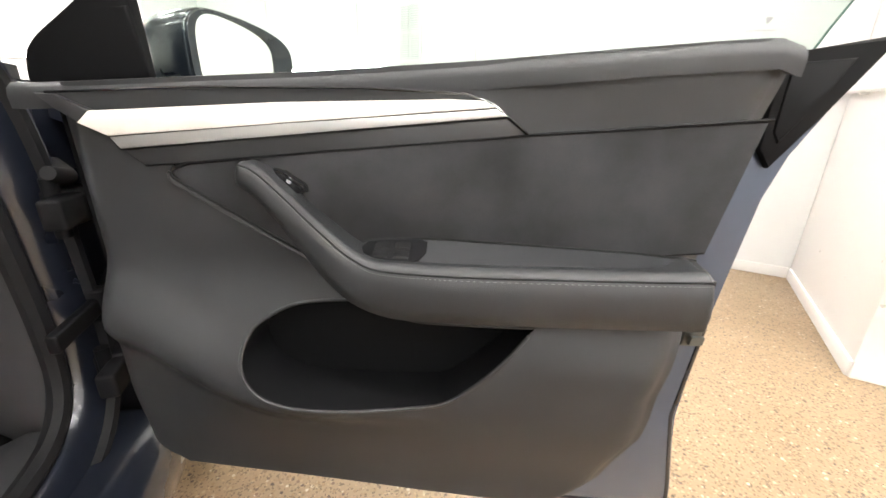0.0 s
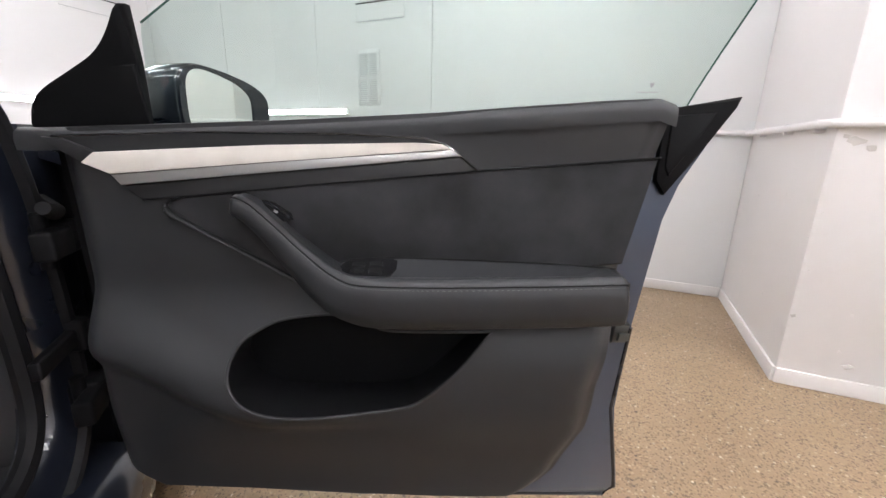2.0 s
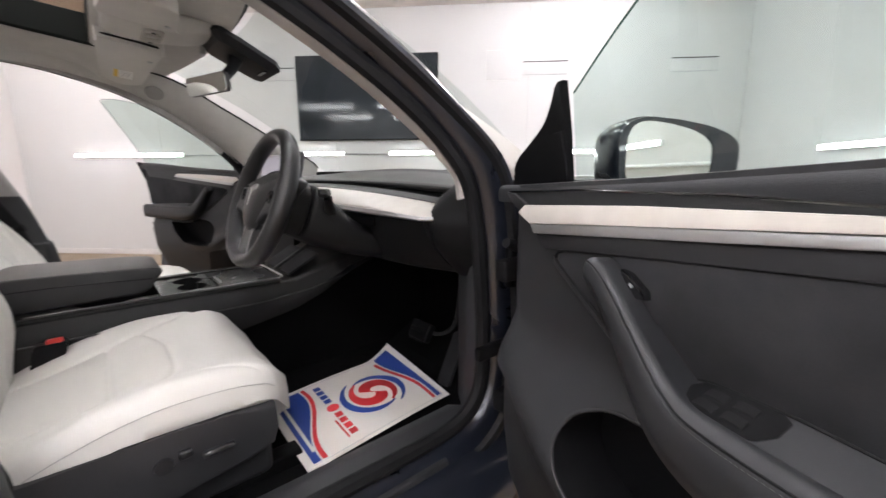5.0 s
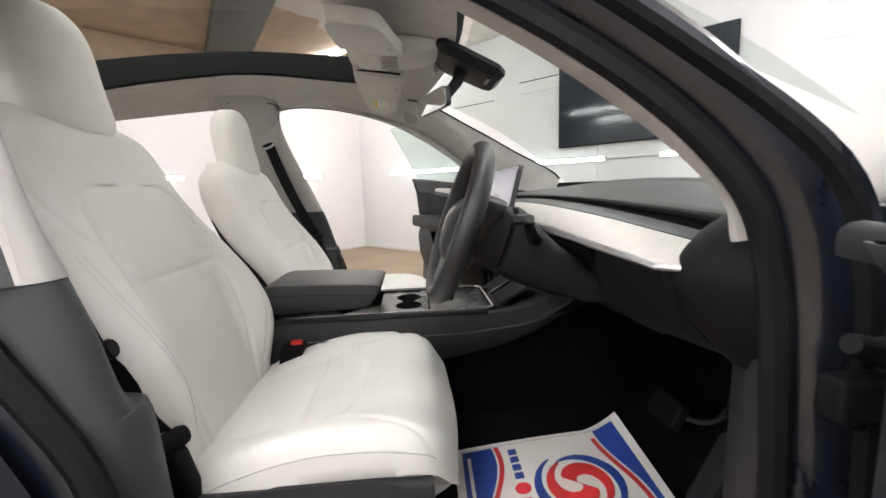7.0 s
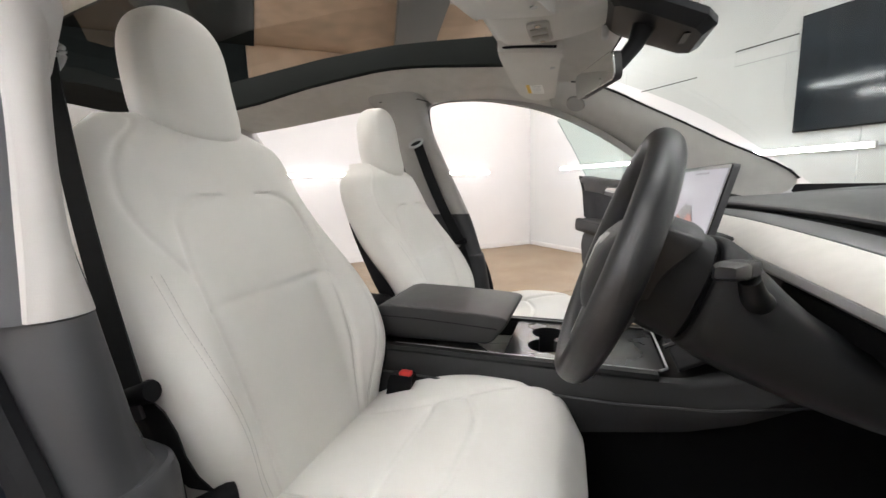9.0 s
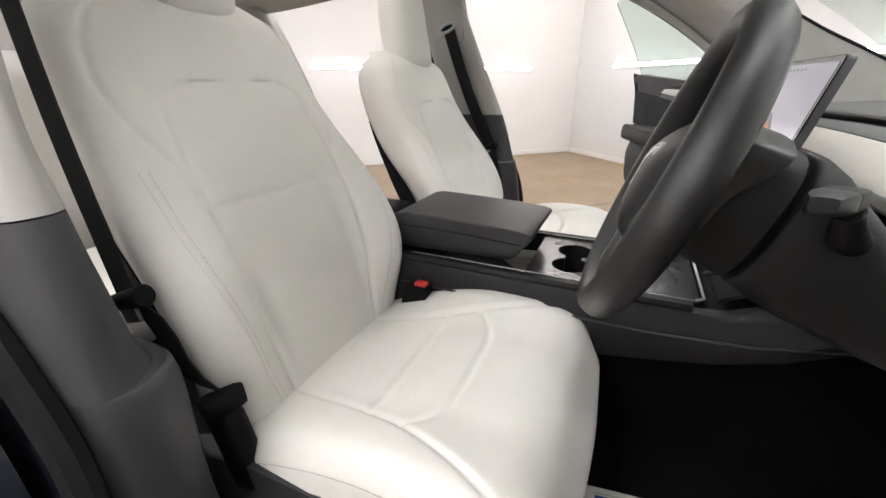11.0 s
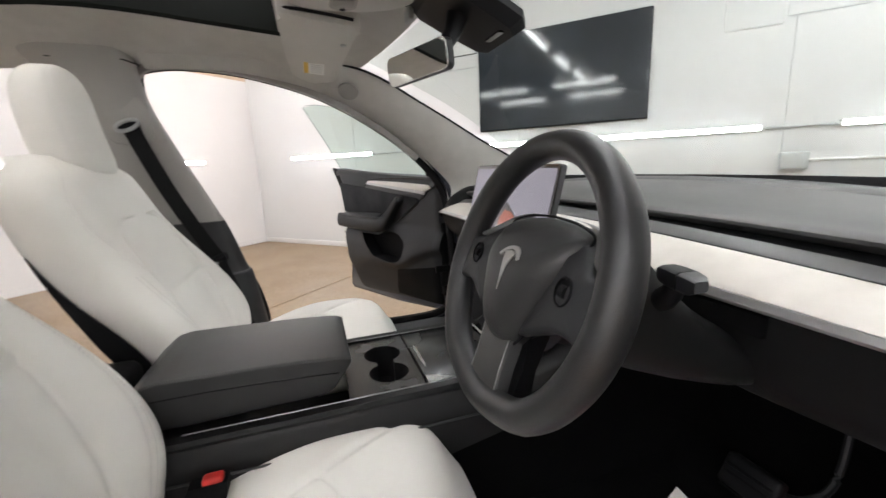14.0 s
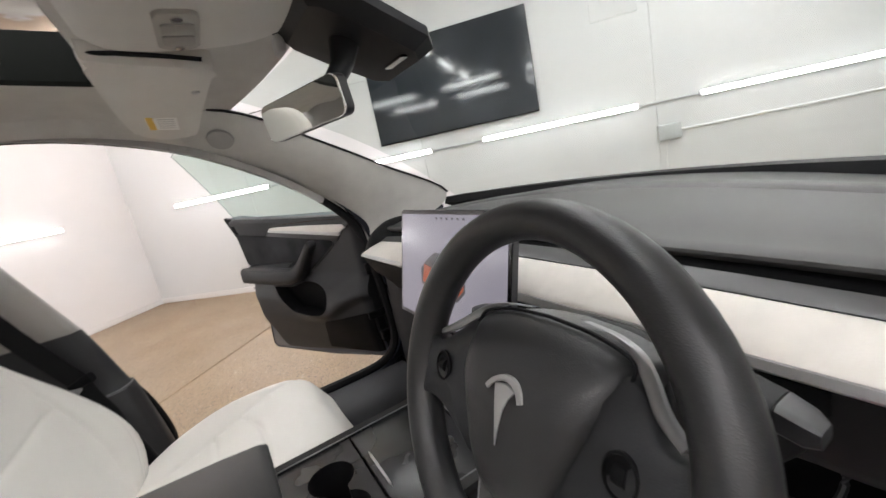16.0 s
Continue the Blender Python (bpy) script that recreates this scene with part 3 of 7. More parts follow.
for side in (1, -1):
    part("door_seal", sweep(seal_fine, [(o + 0.005, x + 0.006) for o, x in SECT], side, True), RUBBER, car, "black rubber door seal")
    def flange_section(f):
        deep = 0.035 - (0.022 * (1 - smoothstep(0.08, 0.30, f)) if side > 0 else 0.0)
        return [(-0.012, -deep), (-0.012, -0.012), (-0.009, -0.005), (0.0, -0.001), (0.008, -0.006), (0.008, -deep)]

    part("pillar_flange", sweep(spline(([(0.802, 0.750, 0.985)] + SEAL[9:17]) if side > 0 else SEAL[10:17], 60), flange_section, side), CLOTHDK, car, "light grey pillar edge trim")
    # painted door frame outside the seal
    def frame_section(f):
        k = 1 - 0.36 * smoothstep(0.38, 0.47, f) * smoothstep(0.80, 0.72, f)
        h = k * (1 - 0.8 * smoothstep(0.74, 0.80, f) * smoothstep(0.98, 0.92, f))
        return [(0.016, -0.02), (0.016, 0.012), (0.016 + 0.010 * k, 0.012 + 0.020 * h), (0.016 + 0.034 * k, 0.012 + 0.033 * h), (0.016 + 0.069 * k, 0.012 + 0.043 * h), (0.016 + 0.069 * k, -0.02)]

    part("door_frame", sweep(seal_fine, frame_section, side, True), PAINT, car, "glossy dark blue-grey paint")
    part("rubber_lip", sweep(seal_fine, lambda f: [(a - 0.020 * smoothstep(0.38, 0.47, f) * smoothstep(0.80, 0.72, f), b - 0.013 * smoothstep(0.38, 0.47, f) * smoothstep(0.80, 0.72, f)) for a, b in ((0.055, 0.046), (0.06, 0.058), (0.068, 0.062), (0.075, 0.05))], side, True), RUBBER, car)
    # sill: outer rocker, scuff plate
    prof = [(0.79, 0.36), (0.80, 0.415), (0.83, 0.43), (0.86, 0.432), (0.905, 0.42), (0.935, 0.39), (0.945, 0.34), (0.93, 0.27), (0.90, 0.22), (0.80, 0.20)]
    part("sill", loft([[Vector((x * side, y, z)) for x, z in prof] for y in (-1.0, -0.2, 0.2, 0.6, 0.86)]), PAINT, car, "glossy dark blue-grey paint")
    part("sill_trim", loft([[Vector((x * side, y, z)) for x, z in ((0.655, 0.375), (0.668, 0.410), (0.70, 0.446), (0.75, 0.468), (0.795, 0.466), (0.80, 0.44), (0.78, 0.375))] for y in (-1.0, -0.2, 0.2, 0.55, 0.70, 0.79)]), LOWTRIM, car, "black plastic sill trim")
    # lower front pillar trim and hinge post
    kick = [[Vector((x * side, y, z)) for x, y in ((0.62, 0.90), (0.70, 0.845), (0.755, 0.81), (0.80, 0.80), (0.80, 0.90), (0.64, 1.0))] for z in (0.40, 0.52, 0.7, 0.85, 0.97)]
    part("kick_panel", loft(kick), LOWTRIM, car, "black plastic kick panel")
    post = [[Vector((x * side, y, z)) for x, y in ((0.79, 0.872), (0.815, 0.866), (0.838, 0.866), (0.848, 0.874), (0.852, 0.90), (0.855, 1.10), (0.80, 1.12))] for z in (0.32, 0.45, 0.6, 0.8, 0.95, 1.02)]
    part("hinge_post", loft(post), PAINT, car, "glossy dark paint")
    for z in (0.55, 0.84):
        part("hinge", join(rbox((0.875 * side, 0.85, z), (0.05, 0.06, 0.055), 0.008), disc((0.87 * side, 0.82, z - 0.045), (0, 0, 1), 0.011, 0.09, 12), rbox((0.89 * side, 0.80, z), (0.03, 0.07, 0.045), 0.006)), HARD, car, "black painted steel hinge")
    part("check_strap", join(rbox((0.865 * side, 0.80, 0.66), (0.016, 0.15, 0.03), 0.004), rbox((0.86 * side, 0.86, 0.66), (0.045, 0.03, 0.06), 0.006)), HARD, car, "dark steel door check strap")
    part("cable_boot", tube([(0.855 * side, 0.875, 0.90), (0.885 * side, 0.84, 0.885), (0.90 * side, 0.80, 0.89), (0.9 * side, 0.77, 0.90)], [0.010, 0.013, 0.013, 0.010], 12), RUBBER, car, "black rubber cable boot")
    # Black sheet added in the hinge gap to stand for its deep shade.
    part("hinge_gap_shade", loft([[Vector((x * side, y, z)) for x, y in ((0.853, 0.955), (0.965, 0.93), (0.97, 0.94), (0.853, 0.97))] for z in (0.30, 0.7, 1.0)]), HARD, car, "black sheet standing for the hinge gap's shade")
    # fender beside the hinge gap
    fen = [[Vector((x * side, y, z - 0.13 * max(0.0, y - 0.95))) for x, z in ((0.905, 0.25), (0.945, 0.36), (0.955, 0.55), (0.955, 0.75), (0.94, 0.90), (0.905, 0.965), (0.84, 0.99), (0.70, 1.0), (0.70, 0.985), (0.83, 0.975), (0.89, 0.95), (0.925, 0.89), (0.94, 0.75), (0.94, 0.55), (0.93, 0.36), (0.89, 0.25))] for y in (0.905, 1.1, 1.5, 1.9)]
    part("fender", loft(fen), PAINT, car, "glossy dark blue-grey paint")
    # outer A pillar and roof rail
    rail = SEAL[8:17]
    part("roof_rail", sweep(spline(rail, 40), [(0.046, 0.030), (0.051, 0.041), (0.061, 0.043), (0.071, 0.035), (0.077, 0.012), (0.075, -0.012), (0.066, -0.018), (0.052, 0.0)], side), PAINT, car, "glossy dark blue-grey paint")
    # inner A pillar and headliner edge trim
    P = spline(SEAL[8:16], 40)
    Q = spline([(0.735, 0.865, 0.962), (0.695, 1.085, 1.062), (0.648, 0.83, 1.212), (0.602, 0.625, 1.318), (0.572, 0.43, 1.412), (0.565, 0.22, 1.440), (0.56, 0.02, 1.446), (0.56, -0.17, 1.446)], 40)
    rings = []
    for p, q in zip(P, Q):
        p, q = Vector(p), Vector(q)
        p = p + (q - p) * 0.06
        mid = [p.lerp(q, k) for k in (0, 0.12, 0.3, 0.5, 0.7, 0.88, 1.0)]
        inn = Vector((-0.75, -0.35, -0.55)).normalized() if p.z < 1.3 else Vector((-0.3, 0, -0.95)).normalized()
        bulge = (0, 0.012, 0.02, 0.022, 0.018, 0.01, 0)
        front = [sx(c + inn * h, side) for c, h in zip(mid, bulge)]
        back = [sx(c - inn * 0.012, side) for c in reversed(mid)]
        rings.append(front + back)
    part("pillar_trim", loft(rings), CLOTH, car, "light grey cloth pillar trim")
    part("screen_border", tube([sx(q, side) + Vector((-0.002 * side, 0.004, 0.003)) for q in Q[6:25]], 0.0038, 8), RUBBER, car, "black windscreen border")
    part("speaker_cap", disc((0.615 * side, 0.385, 1.362), (-0.62 * side, -0.25, -0.75), 0.033, 0.006, 24, 0.031), CLOTHDK, car, "round grey pillar cap")
    # B pillar
    upper = [[Vector((x * side, y, z)) for x, y in ring] for z, ring in (
        (0.965, ((0.750, -0.068), (0.732, -0.054), (0.705, -0.055), (0.690, -0.083), (0.690, -0.20), (0.70, -0.27), (0.77, -0.27))),
        (1.05, ((0.728, -0.098), (0.712, -0.087), (0.697, -0.089), (0.685, -0.115), (0.684, -0.22), (0.69, -0.29), (0.75, -0.29))),
        (1.20, ((0.695, -0.158), (0.682, -0.145), (0.664, -0.146), (0.650, -0.170), (0.648, -0.27), (0.66, -0.33), (0.72, -0.33))),
        (1.33, ((0.68, -0.20), (0.655, -0.187), (0.625, -0.187), (0.605, -0.215), (0.60, -0.31), (0.62, -0.37), (0.69, -0.37))),
        (1.45, ((0.66, -0.235), (0.635, -0.20), (0.58, -0.19), (0.53, -0.23), (0.52, -0.38), (0.56, -0.43), (0.67, -0.43))))]
    part("b_pillar_trim", soft_loft(upper), GREYTRIM, car, "light grey upper pillar trim")
    lower = [[Vector((x * side, y, z)) for x, y in ring] for z, ring in (
        (0.42, ((0.80, 0.03), (0.75, 0.055), (0.70, 0.05), (0.66, 0.0), (0.655, -0.2), (0.68, -0.3), (0.80, -0.3))),
        (0.60, ((0.780, 0.018), (0.75, 0.035), (0.705, 0.03), (0.67, -0.02), (0.665, -0.22), (0.69, -0.3), (0.80, -0.3))),
        (0.775, ((0.763, -0.014), (0.742, 0.010), (0.697, 0.010), (0.66, -0.035), (0.665, -0.22), (0.69, -0.29), (0.79, -0.29))),
        (0.795, ((0.763, -0.024), (0.742, -0.002), (0.71, -0.008), (0.68, -0.05), (0.675, -0.22), (0.69, -0.29), (0.79, -0.29))),
        (0.90, ((0.762, -0.076), (0.738, -0.034), (0.708, -0.034), (0.690, -0.07), (0.690, -0.21), (0.70, -0.28), (0.78, -0.28))),
        (0.963, ((0.763, -0.112), (0.737, -0.056), (0.705, -0.057), (0.690, -0.085), (0.690, -0.20), (0.70, -0.27), (0.77, -0.27))))]
    part("b_pillar_lower", soft_loft(lower), LOWTRIM, car, "charcoal lower pillar trim")
    strip = [[Vector((x * side, y, z)) for x, y in ring] for z, ring in (
        (0.964, ((0.734, -0.058), (0.756, -0.080), (0.782, -0.118), (0.808, -0.165), (0.74, -0.165), (0.735, -0.09))),
        (1.05, ((0.7165, -0.098), (0.740, -0.117), (0.768, -0.146), (0.796, -0.190), (0.73, -0.19), (0.72, -0.13))),
        (1.20, ((0.6845, -0.1555), (0.708, -0.1675), (0.736, -0.190), (0.762, -0.225), (0.70, -0.22), (0.69, -0.19))),
        (1.33, ((0.664, -0.197), (0.680, -0.204), (0.697, -0.220), (0.705, -0.24), (0.68, -0.245), (0.67, -0.22))),
        (1.42, ((0.646, -0.216), (0.658, -0.221), (0.670, -0.234), (0.675, -0.245), (0.66, -0.25), (0.65, -0.24))))]
    part("pillar_weatherstrip", soft_loft(strip), LOWTRIM, car, "charcoal rubber pillar weatherstrip")
    part("pillar_joint", tube([Vector((x * side, y, z)) for x, y, z in ((0.642, -0.190, 1.418), (0.60, -0.182, 1.422), (0.560, -0.203, 1.425), (0.545, -0.25, 1.425), (0.538, -0.36, 1.424))], 0.0020, 6), RUBBER, car)
    outer = [[Vector((x * side, y, z)) for x, y in ring] for z, ring in (
        (0.40, ((0.83, 0.04), (0.90, 0.0), (0.935, -0.06), (0.94, -0.30), (0.83, -0.32))),
        (0.70, ((0.81, -0.03), (0.88, -0.06), (0.925, -0.10), (0.935, -0.30), (0.82, -0.32))),
        (0.95, ((0.79, -0.15), (0.85, -0.165), (0.89, -0.19), (0.905, -0.32), (0.80, -0.34))),
        (1.20, ((0.73, -0.215), (0.775, -0.225), (0.79, -0.24), (0.80, -0.36), (0.74, -0.38))),
        (1.43, ((0.67, -0.235), (0.70, -0.245), (0.70, -0.28), (0.70, -0.42), (0.66, -0.43))))]
    part("b_pillar_skin", soft_loft(outer), PAINT, car, "glossy dark blue-grey paint")
    # rear quarter: C pillar and rear side
    cp = [[Vector((x * side, y, z)) for x, y in ((0.80 - k, -1.02 - j), (0.70 - k, -1.0 - j), (0.66 - k, -1.08 - j), (0.66 - k, -1.5), (0.80 - k, -1.5))] for z, k, j in ((0.40, 0, -0.10), (0.80, 0, -0.05), (1.0, 0.02, 0.0), (1.25, 0.09, 0.06), (1.44, 0.16, 0.12))]
    part("c_pillar_trim", soft_loft(cp), GREYTRIM, car, "light grey rear pillar trim")
    # headliner between roof glass and side rail, from header to rear
    rings = []
    for y in ROOFY:
        k = smoothstep(-0.25, -1.2, y)
        xs, zs = 0.62 - 0.02 * k, 1.427 - 0.06 * k - 0.07 * smoothstep(0.1, 0.35, y)
        ze = roof_edge(y)
        line = [(xs + 0.02, zs - 0.005), (xs - 0.04, zs + 0.012), (xs - 0.1, zs * 0.75 + ze * 0.25 + 0.012), (0.5 * (xs + 0.36), zs * 0.4 + ze * 0.6 + 0.012), (0.395, ze + 0.006), (0.376, ze + 0.003), (0.372, ze + 0.008)]
        rings.append([Vector((x * side, y, z)) for x, z in line] + [Vector((x * side, y, z + 0.02)) for x, z in reversed(line[:-1])])
    part("headliner_side", loft(rings), CLOTH, car, "light grey cloth headliner")
    rings = []
    for y in ROOFY:
        ze, zt = roof_edge(y), roof_top(y)
        line = [(0.374, ze + 0.004), (0.362, ze + 0.010), (0.361, ze + 0.02), (0.366, ze * 0.4 + zt * 0.6), (0.374, zt - 0.006), (0.390, zt), (0.45, zt + 0.004), (0.60, 1.50), (0.42, ze + 0.025)]
        rings.append([Vector((x * side, y, z)) for x, z in line])
    part("roof_frame", loft(rings), FRIT, car, "black roof glass surround")

# front header of the headliner
rings = []
for k in range(21):
    x = -0.58 + 1.16 * k / 20
    a = 1 - (x / 0.58) ** 2
    yf, zf = 0.42 + 0.09 * a, 1.422 + 0.018 * a
    line = [(yf, zf), (yf - 0.03, zf + 0.004), (yf - 0.12, zf + 0.012), (0.25, 1.445), (0.215, 1.447), (0.20, 1.455)]
    rings.append([Vector((x, y, z)) for y, z in line] + [Vector((x, y, z + 0.025)) for y, z in reversed(line)])
part("headliner_front", loft(rings), CLOTH, car, "light grey cloth headliner")
rings = []
for k in range(13):
    x = -0.6 + 0.1 * k
    q = 1 - (x / 0.6) ** 2
    yf, zf = 0.42 + 0.09 * q, 1.422 + 0.018 * q
    rings.append([Vector((x, y, z)) for y, z in ((0.199, 1.456), (0.25, 1.476), (yf - 0.08, zf + 0.034), (yf + 0.004, zf + 0.014), (yf + 0.018, zf + 0.022), (yf - 0.09, 1.535), (0.26, 1.565), (0.200, 1.552))])
part("roof_header", loft(rings), FRIT, car)
# glass
rings = []
for k in range(13):
    x = -0.46 + 0.92 * k / 12
    rings.append([Vector((x, y, roof_top(y) + 0.004 + 0.03 * (1 - (x / 0.46) ** 2))) for y in (0.25, 0.1, 0.04, -0.1, -0.25, -0.5, -0.8, -1.1, -1.3)])
part("roof_glass", loft(rings, False, False), ROOFGLASS, car, "dark tinted glass roof")
rings = []
for k in range(17):
    x = -0.64 + 1.28 * k / 16
    a = 1 - (x / 0.64) ** 2
    top, low = Vector((x * 0.93, 0.45 + 0.10 * a, 1.447 + 0.018 * a)), Vector((x * 1.08, 1.12 + 0.22 * a, 1.055 - 0.01 * a))
    rings.append([top.lerp(low, j / 8) + Vector((0, 0.02, 0.03)) * math.sin(math.pi * j / 8) for j in range(9)])
part("windscreen", loft(rings, False, False), WINDSCREEN, car, "clear windscreen").visible_shadow = False
rings = []
for k in range(17):
    x = -0.66 + 1.32 * k / 16
    a = 1 - (x / 0.66) ** 2
    y, z = 1.10 + 0.19 * a, 1.052 - 0.0 * a
    rings.append([Vector((x * 1.06, y - 0.03, z - 0.02)), Vector((x * 1.06, y - 0.02, z + 0.004)), Vector((x * 1.06, y + 0.05, z + 0.0)), Vector((x * 1.06, y + 0.05, z - 0.06))])
part("windscreen_cowl", loft(rings), HARD, car, "black windscreen border")
# rear roof, tailgate, bonnet and floor pan to close the shell
part("rear_roof", loft([[Vector((x, y, z)) for x, z in ((-0.6, 1.36), (-0.45, 1.44), (0, 1.47), (0.45, 1.44), (0.6, 1.36), (0.6, 1.45), (0, 1.52), (-0.6, 1.45))] for y in (-1.2, -1.45, -1.55)]), FRIT, car, "black rear roof border")
part("tailgate", loft([[Vector((x, y, z)) for x in (-0.72, 0.72)] + [Vector((x, y - 0.04, z)) for x in (0.72, -0.72)] for y, z in ((-1.95, 1.15), (-2.2, 1.05), (-2.25, 0.5), (-2.2, 0.3))]), PAINT, car)
part("rear_window", loft([[Vector((x, y, z)) for x in (-0.62, 0.62)] for y, z in ((-1.54, 1.47), (-1.75, 1.33), (-1.95, 1.15))], False, False), ROOFGLASS, car, "dark tinted rear window")
part("bonnet", loft([[Vector((x, y, z + 0.05 * (1 - (x / 0.8) ** 2) - 0.05)) for x in (-0.8, -0.4, 0, 0.4, 0.8)] + [Vector((x, y, z - 0.12)) for x in (0.8, 0.4, 0, -0.4, -0.8)] for y, z in ((1.36, 0.99), (1.7, 0.94), (2.0, 0.86), (2.2, 0.74))]), PAINT, car, "glossy dark blue-grey paint")
part("bumper", loft([[Vector((x, 2.22 - 0.12 * (x / 0.85) ** 2 + d, z)) for x in (-0.85, -0.45, 0, 0.45, 0.85)] + [Vector((x, 2.0 + d, z)) for x in (0.85, 0.45, 0, -0.45, -0.85)] for z, d in ((0.25, -0.05), (0.45, 0.03), (0.62, 0.03), (0.76, -0.02))]), PAINT, car)
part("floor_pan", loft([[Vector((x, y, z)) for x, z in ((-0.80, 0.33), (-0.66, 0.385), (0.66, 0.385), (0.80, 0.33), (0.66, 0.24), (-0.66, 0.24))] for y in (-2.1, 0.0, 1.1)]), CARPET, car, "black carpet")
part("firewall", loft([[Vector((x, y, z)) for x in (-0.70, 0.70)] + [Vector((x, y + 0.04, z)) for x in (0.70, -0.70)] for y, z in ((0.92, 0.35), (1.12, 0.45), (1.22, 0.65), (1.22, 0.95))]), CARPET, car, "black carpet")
for x in (-0.82, 0.82):
    for y in (1.38, -1.5):
        wl = part("wheel", disc((x - 0.11 * (1 if x > 0 else -1), y, 0.35), (1 if x > 0 else -1, 0, 0), 0.35, 0.22, 40), RUBBER, car, "black tyre and dark rim")
        part("rim", disc((x + 0.105 * (1 if x > 0 else -1), y, 0.35), (1 if x > 0 else -1, 0, 0), 0.25, 0.012, 32), STEEL, wl)
# scuff plate with a bar in place of its lettering
scuff = part("scuff_plate", plate([(0.30, 0.815), (0.66, 0.815), (0.655, 0.855), (0.305, 0.855)], lambda y, x, d: Vector((x, y, 0.445 + d - 0.2 * (x - 0.835))), -0.01, 0.003, 0.003), TRIMBLK, car, "satin black sill plate")
part("marking", plate([(0.40, 0.830), (0.55, 0.830), (0.55, 0.841), (0.40, 0.841)], lambda y, x, d: Vector((x, y, 0.4485 + d - 0.2 * (x - 0.835))), 0.0, 0.0012), SILVER, scuff)

# ---- front doors, open by 70 degrees ----
LEFT_EDGE = [(0.40, 0.19), (0.425, 0.185), (0.445, 0.15), (0.47, 0.120), (0.52, 0.110), (0.74, 0.108), (0.865, 0.102), (1.0, 0.096), (1.03, 0.096)]
RIGHT_EDGE = [(0.40, 0.805), (0.415, 0.828), (0.442, 0.853), (0.50, 0.873), (0.547, 0.889), (0.63, 0.895), (0.735, 0.920), (0.82, 0.925), (0.99, 0.957), (1.03, 0.966), (1.062, 0.972), (1.075, 0.955)]
POCKET = [(0.722, 0.725), (0.676, 0.673), (0.640, 0.636), (0.610, 0.612), (0.579, 0.603), (0.50, 0.599), (0.43, 0.599), (0.385, 0.603), (0.352, 0.617), (0.333, 0.642), (0.328, 0.668), (0.334, 0.692), (0.350, 0.714), (0.391, 0.737), (0.44, 0.746), (0.50, 0.748), (0.53, 0.738), (0.56, 0.727), (0.62, 0.725)]


def interp(table, h):
    return float(np.interp(h, [a for a, _ in table], [b for _, b in table]))


def top_edge(s):
    return float(np.interp(s, [0.09, 0.42, 0.64, 0.87, 0.95, 0.975], [1.013, 1.030, 1.045, 1.065, 1.070, 1.058]))


def relief(s, h):
    """Depth of the inner panel towards the cabin."""
    d = 0.042 * smoothstep(0.80, 0.66, h) * (1 - 0.75 * smoothstep(0.60, 0.43, h))
    d *= smoothstep(0.09, 0.30, s) * 0.55 + 0.45
    crease = 0.70 - 0.10 * smoothstep(0.12, 0.40, s)
    d += 0.020 * smoothstep(crease + 0.09, crease, h) * smoothstep(crease - 0.045, crease - 0.002, h) * smoothstep(0.62, 0.42, s)
    d += 0.006 * smoothstep(0.97, 1.04, h) * smoothstep(0.6, 0.8, s)
    d -= 0.03 * smoothstep(0.15, 0.095, s) ** 2 + 0.02 * smoothstep(0.05, 0.0, interp(RIGHT_EDGE, h) - s) ** 2
    return d


def inside(poly, a, b):
    hit = False
    for (x0, y0), (x1, y1) in zip(poly, poly[1:] + poly[:1]):
        if (y0 > b) != (y1 > b) and a < (x1 - x0) * (b - y0) / (y1 - y0) + x0:
            hit = not hit
    return hit


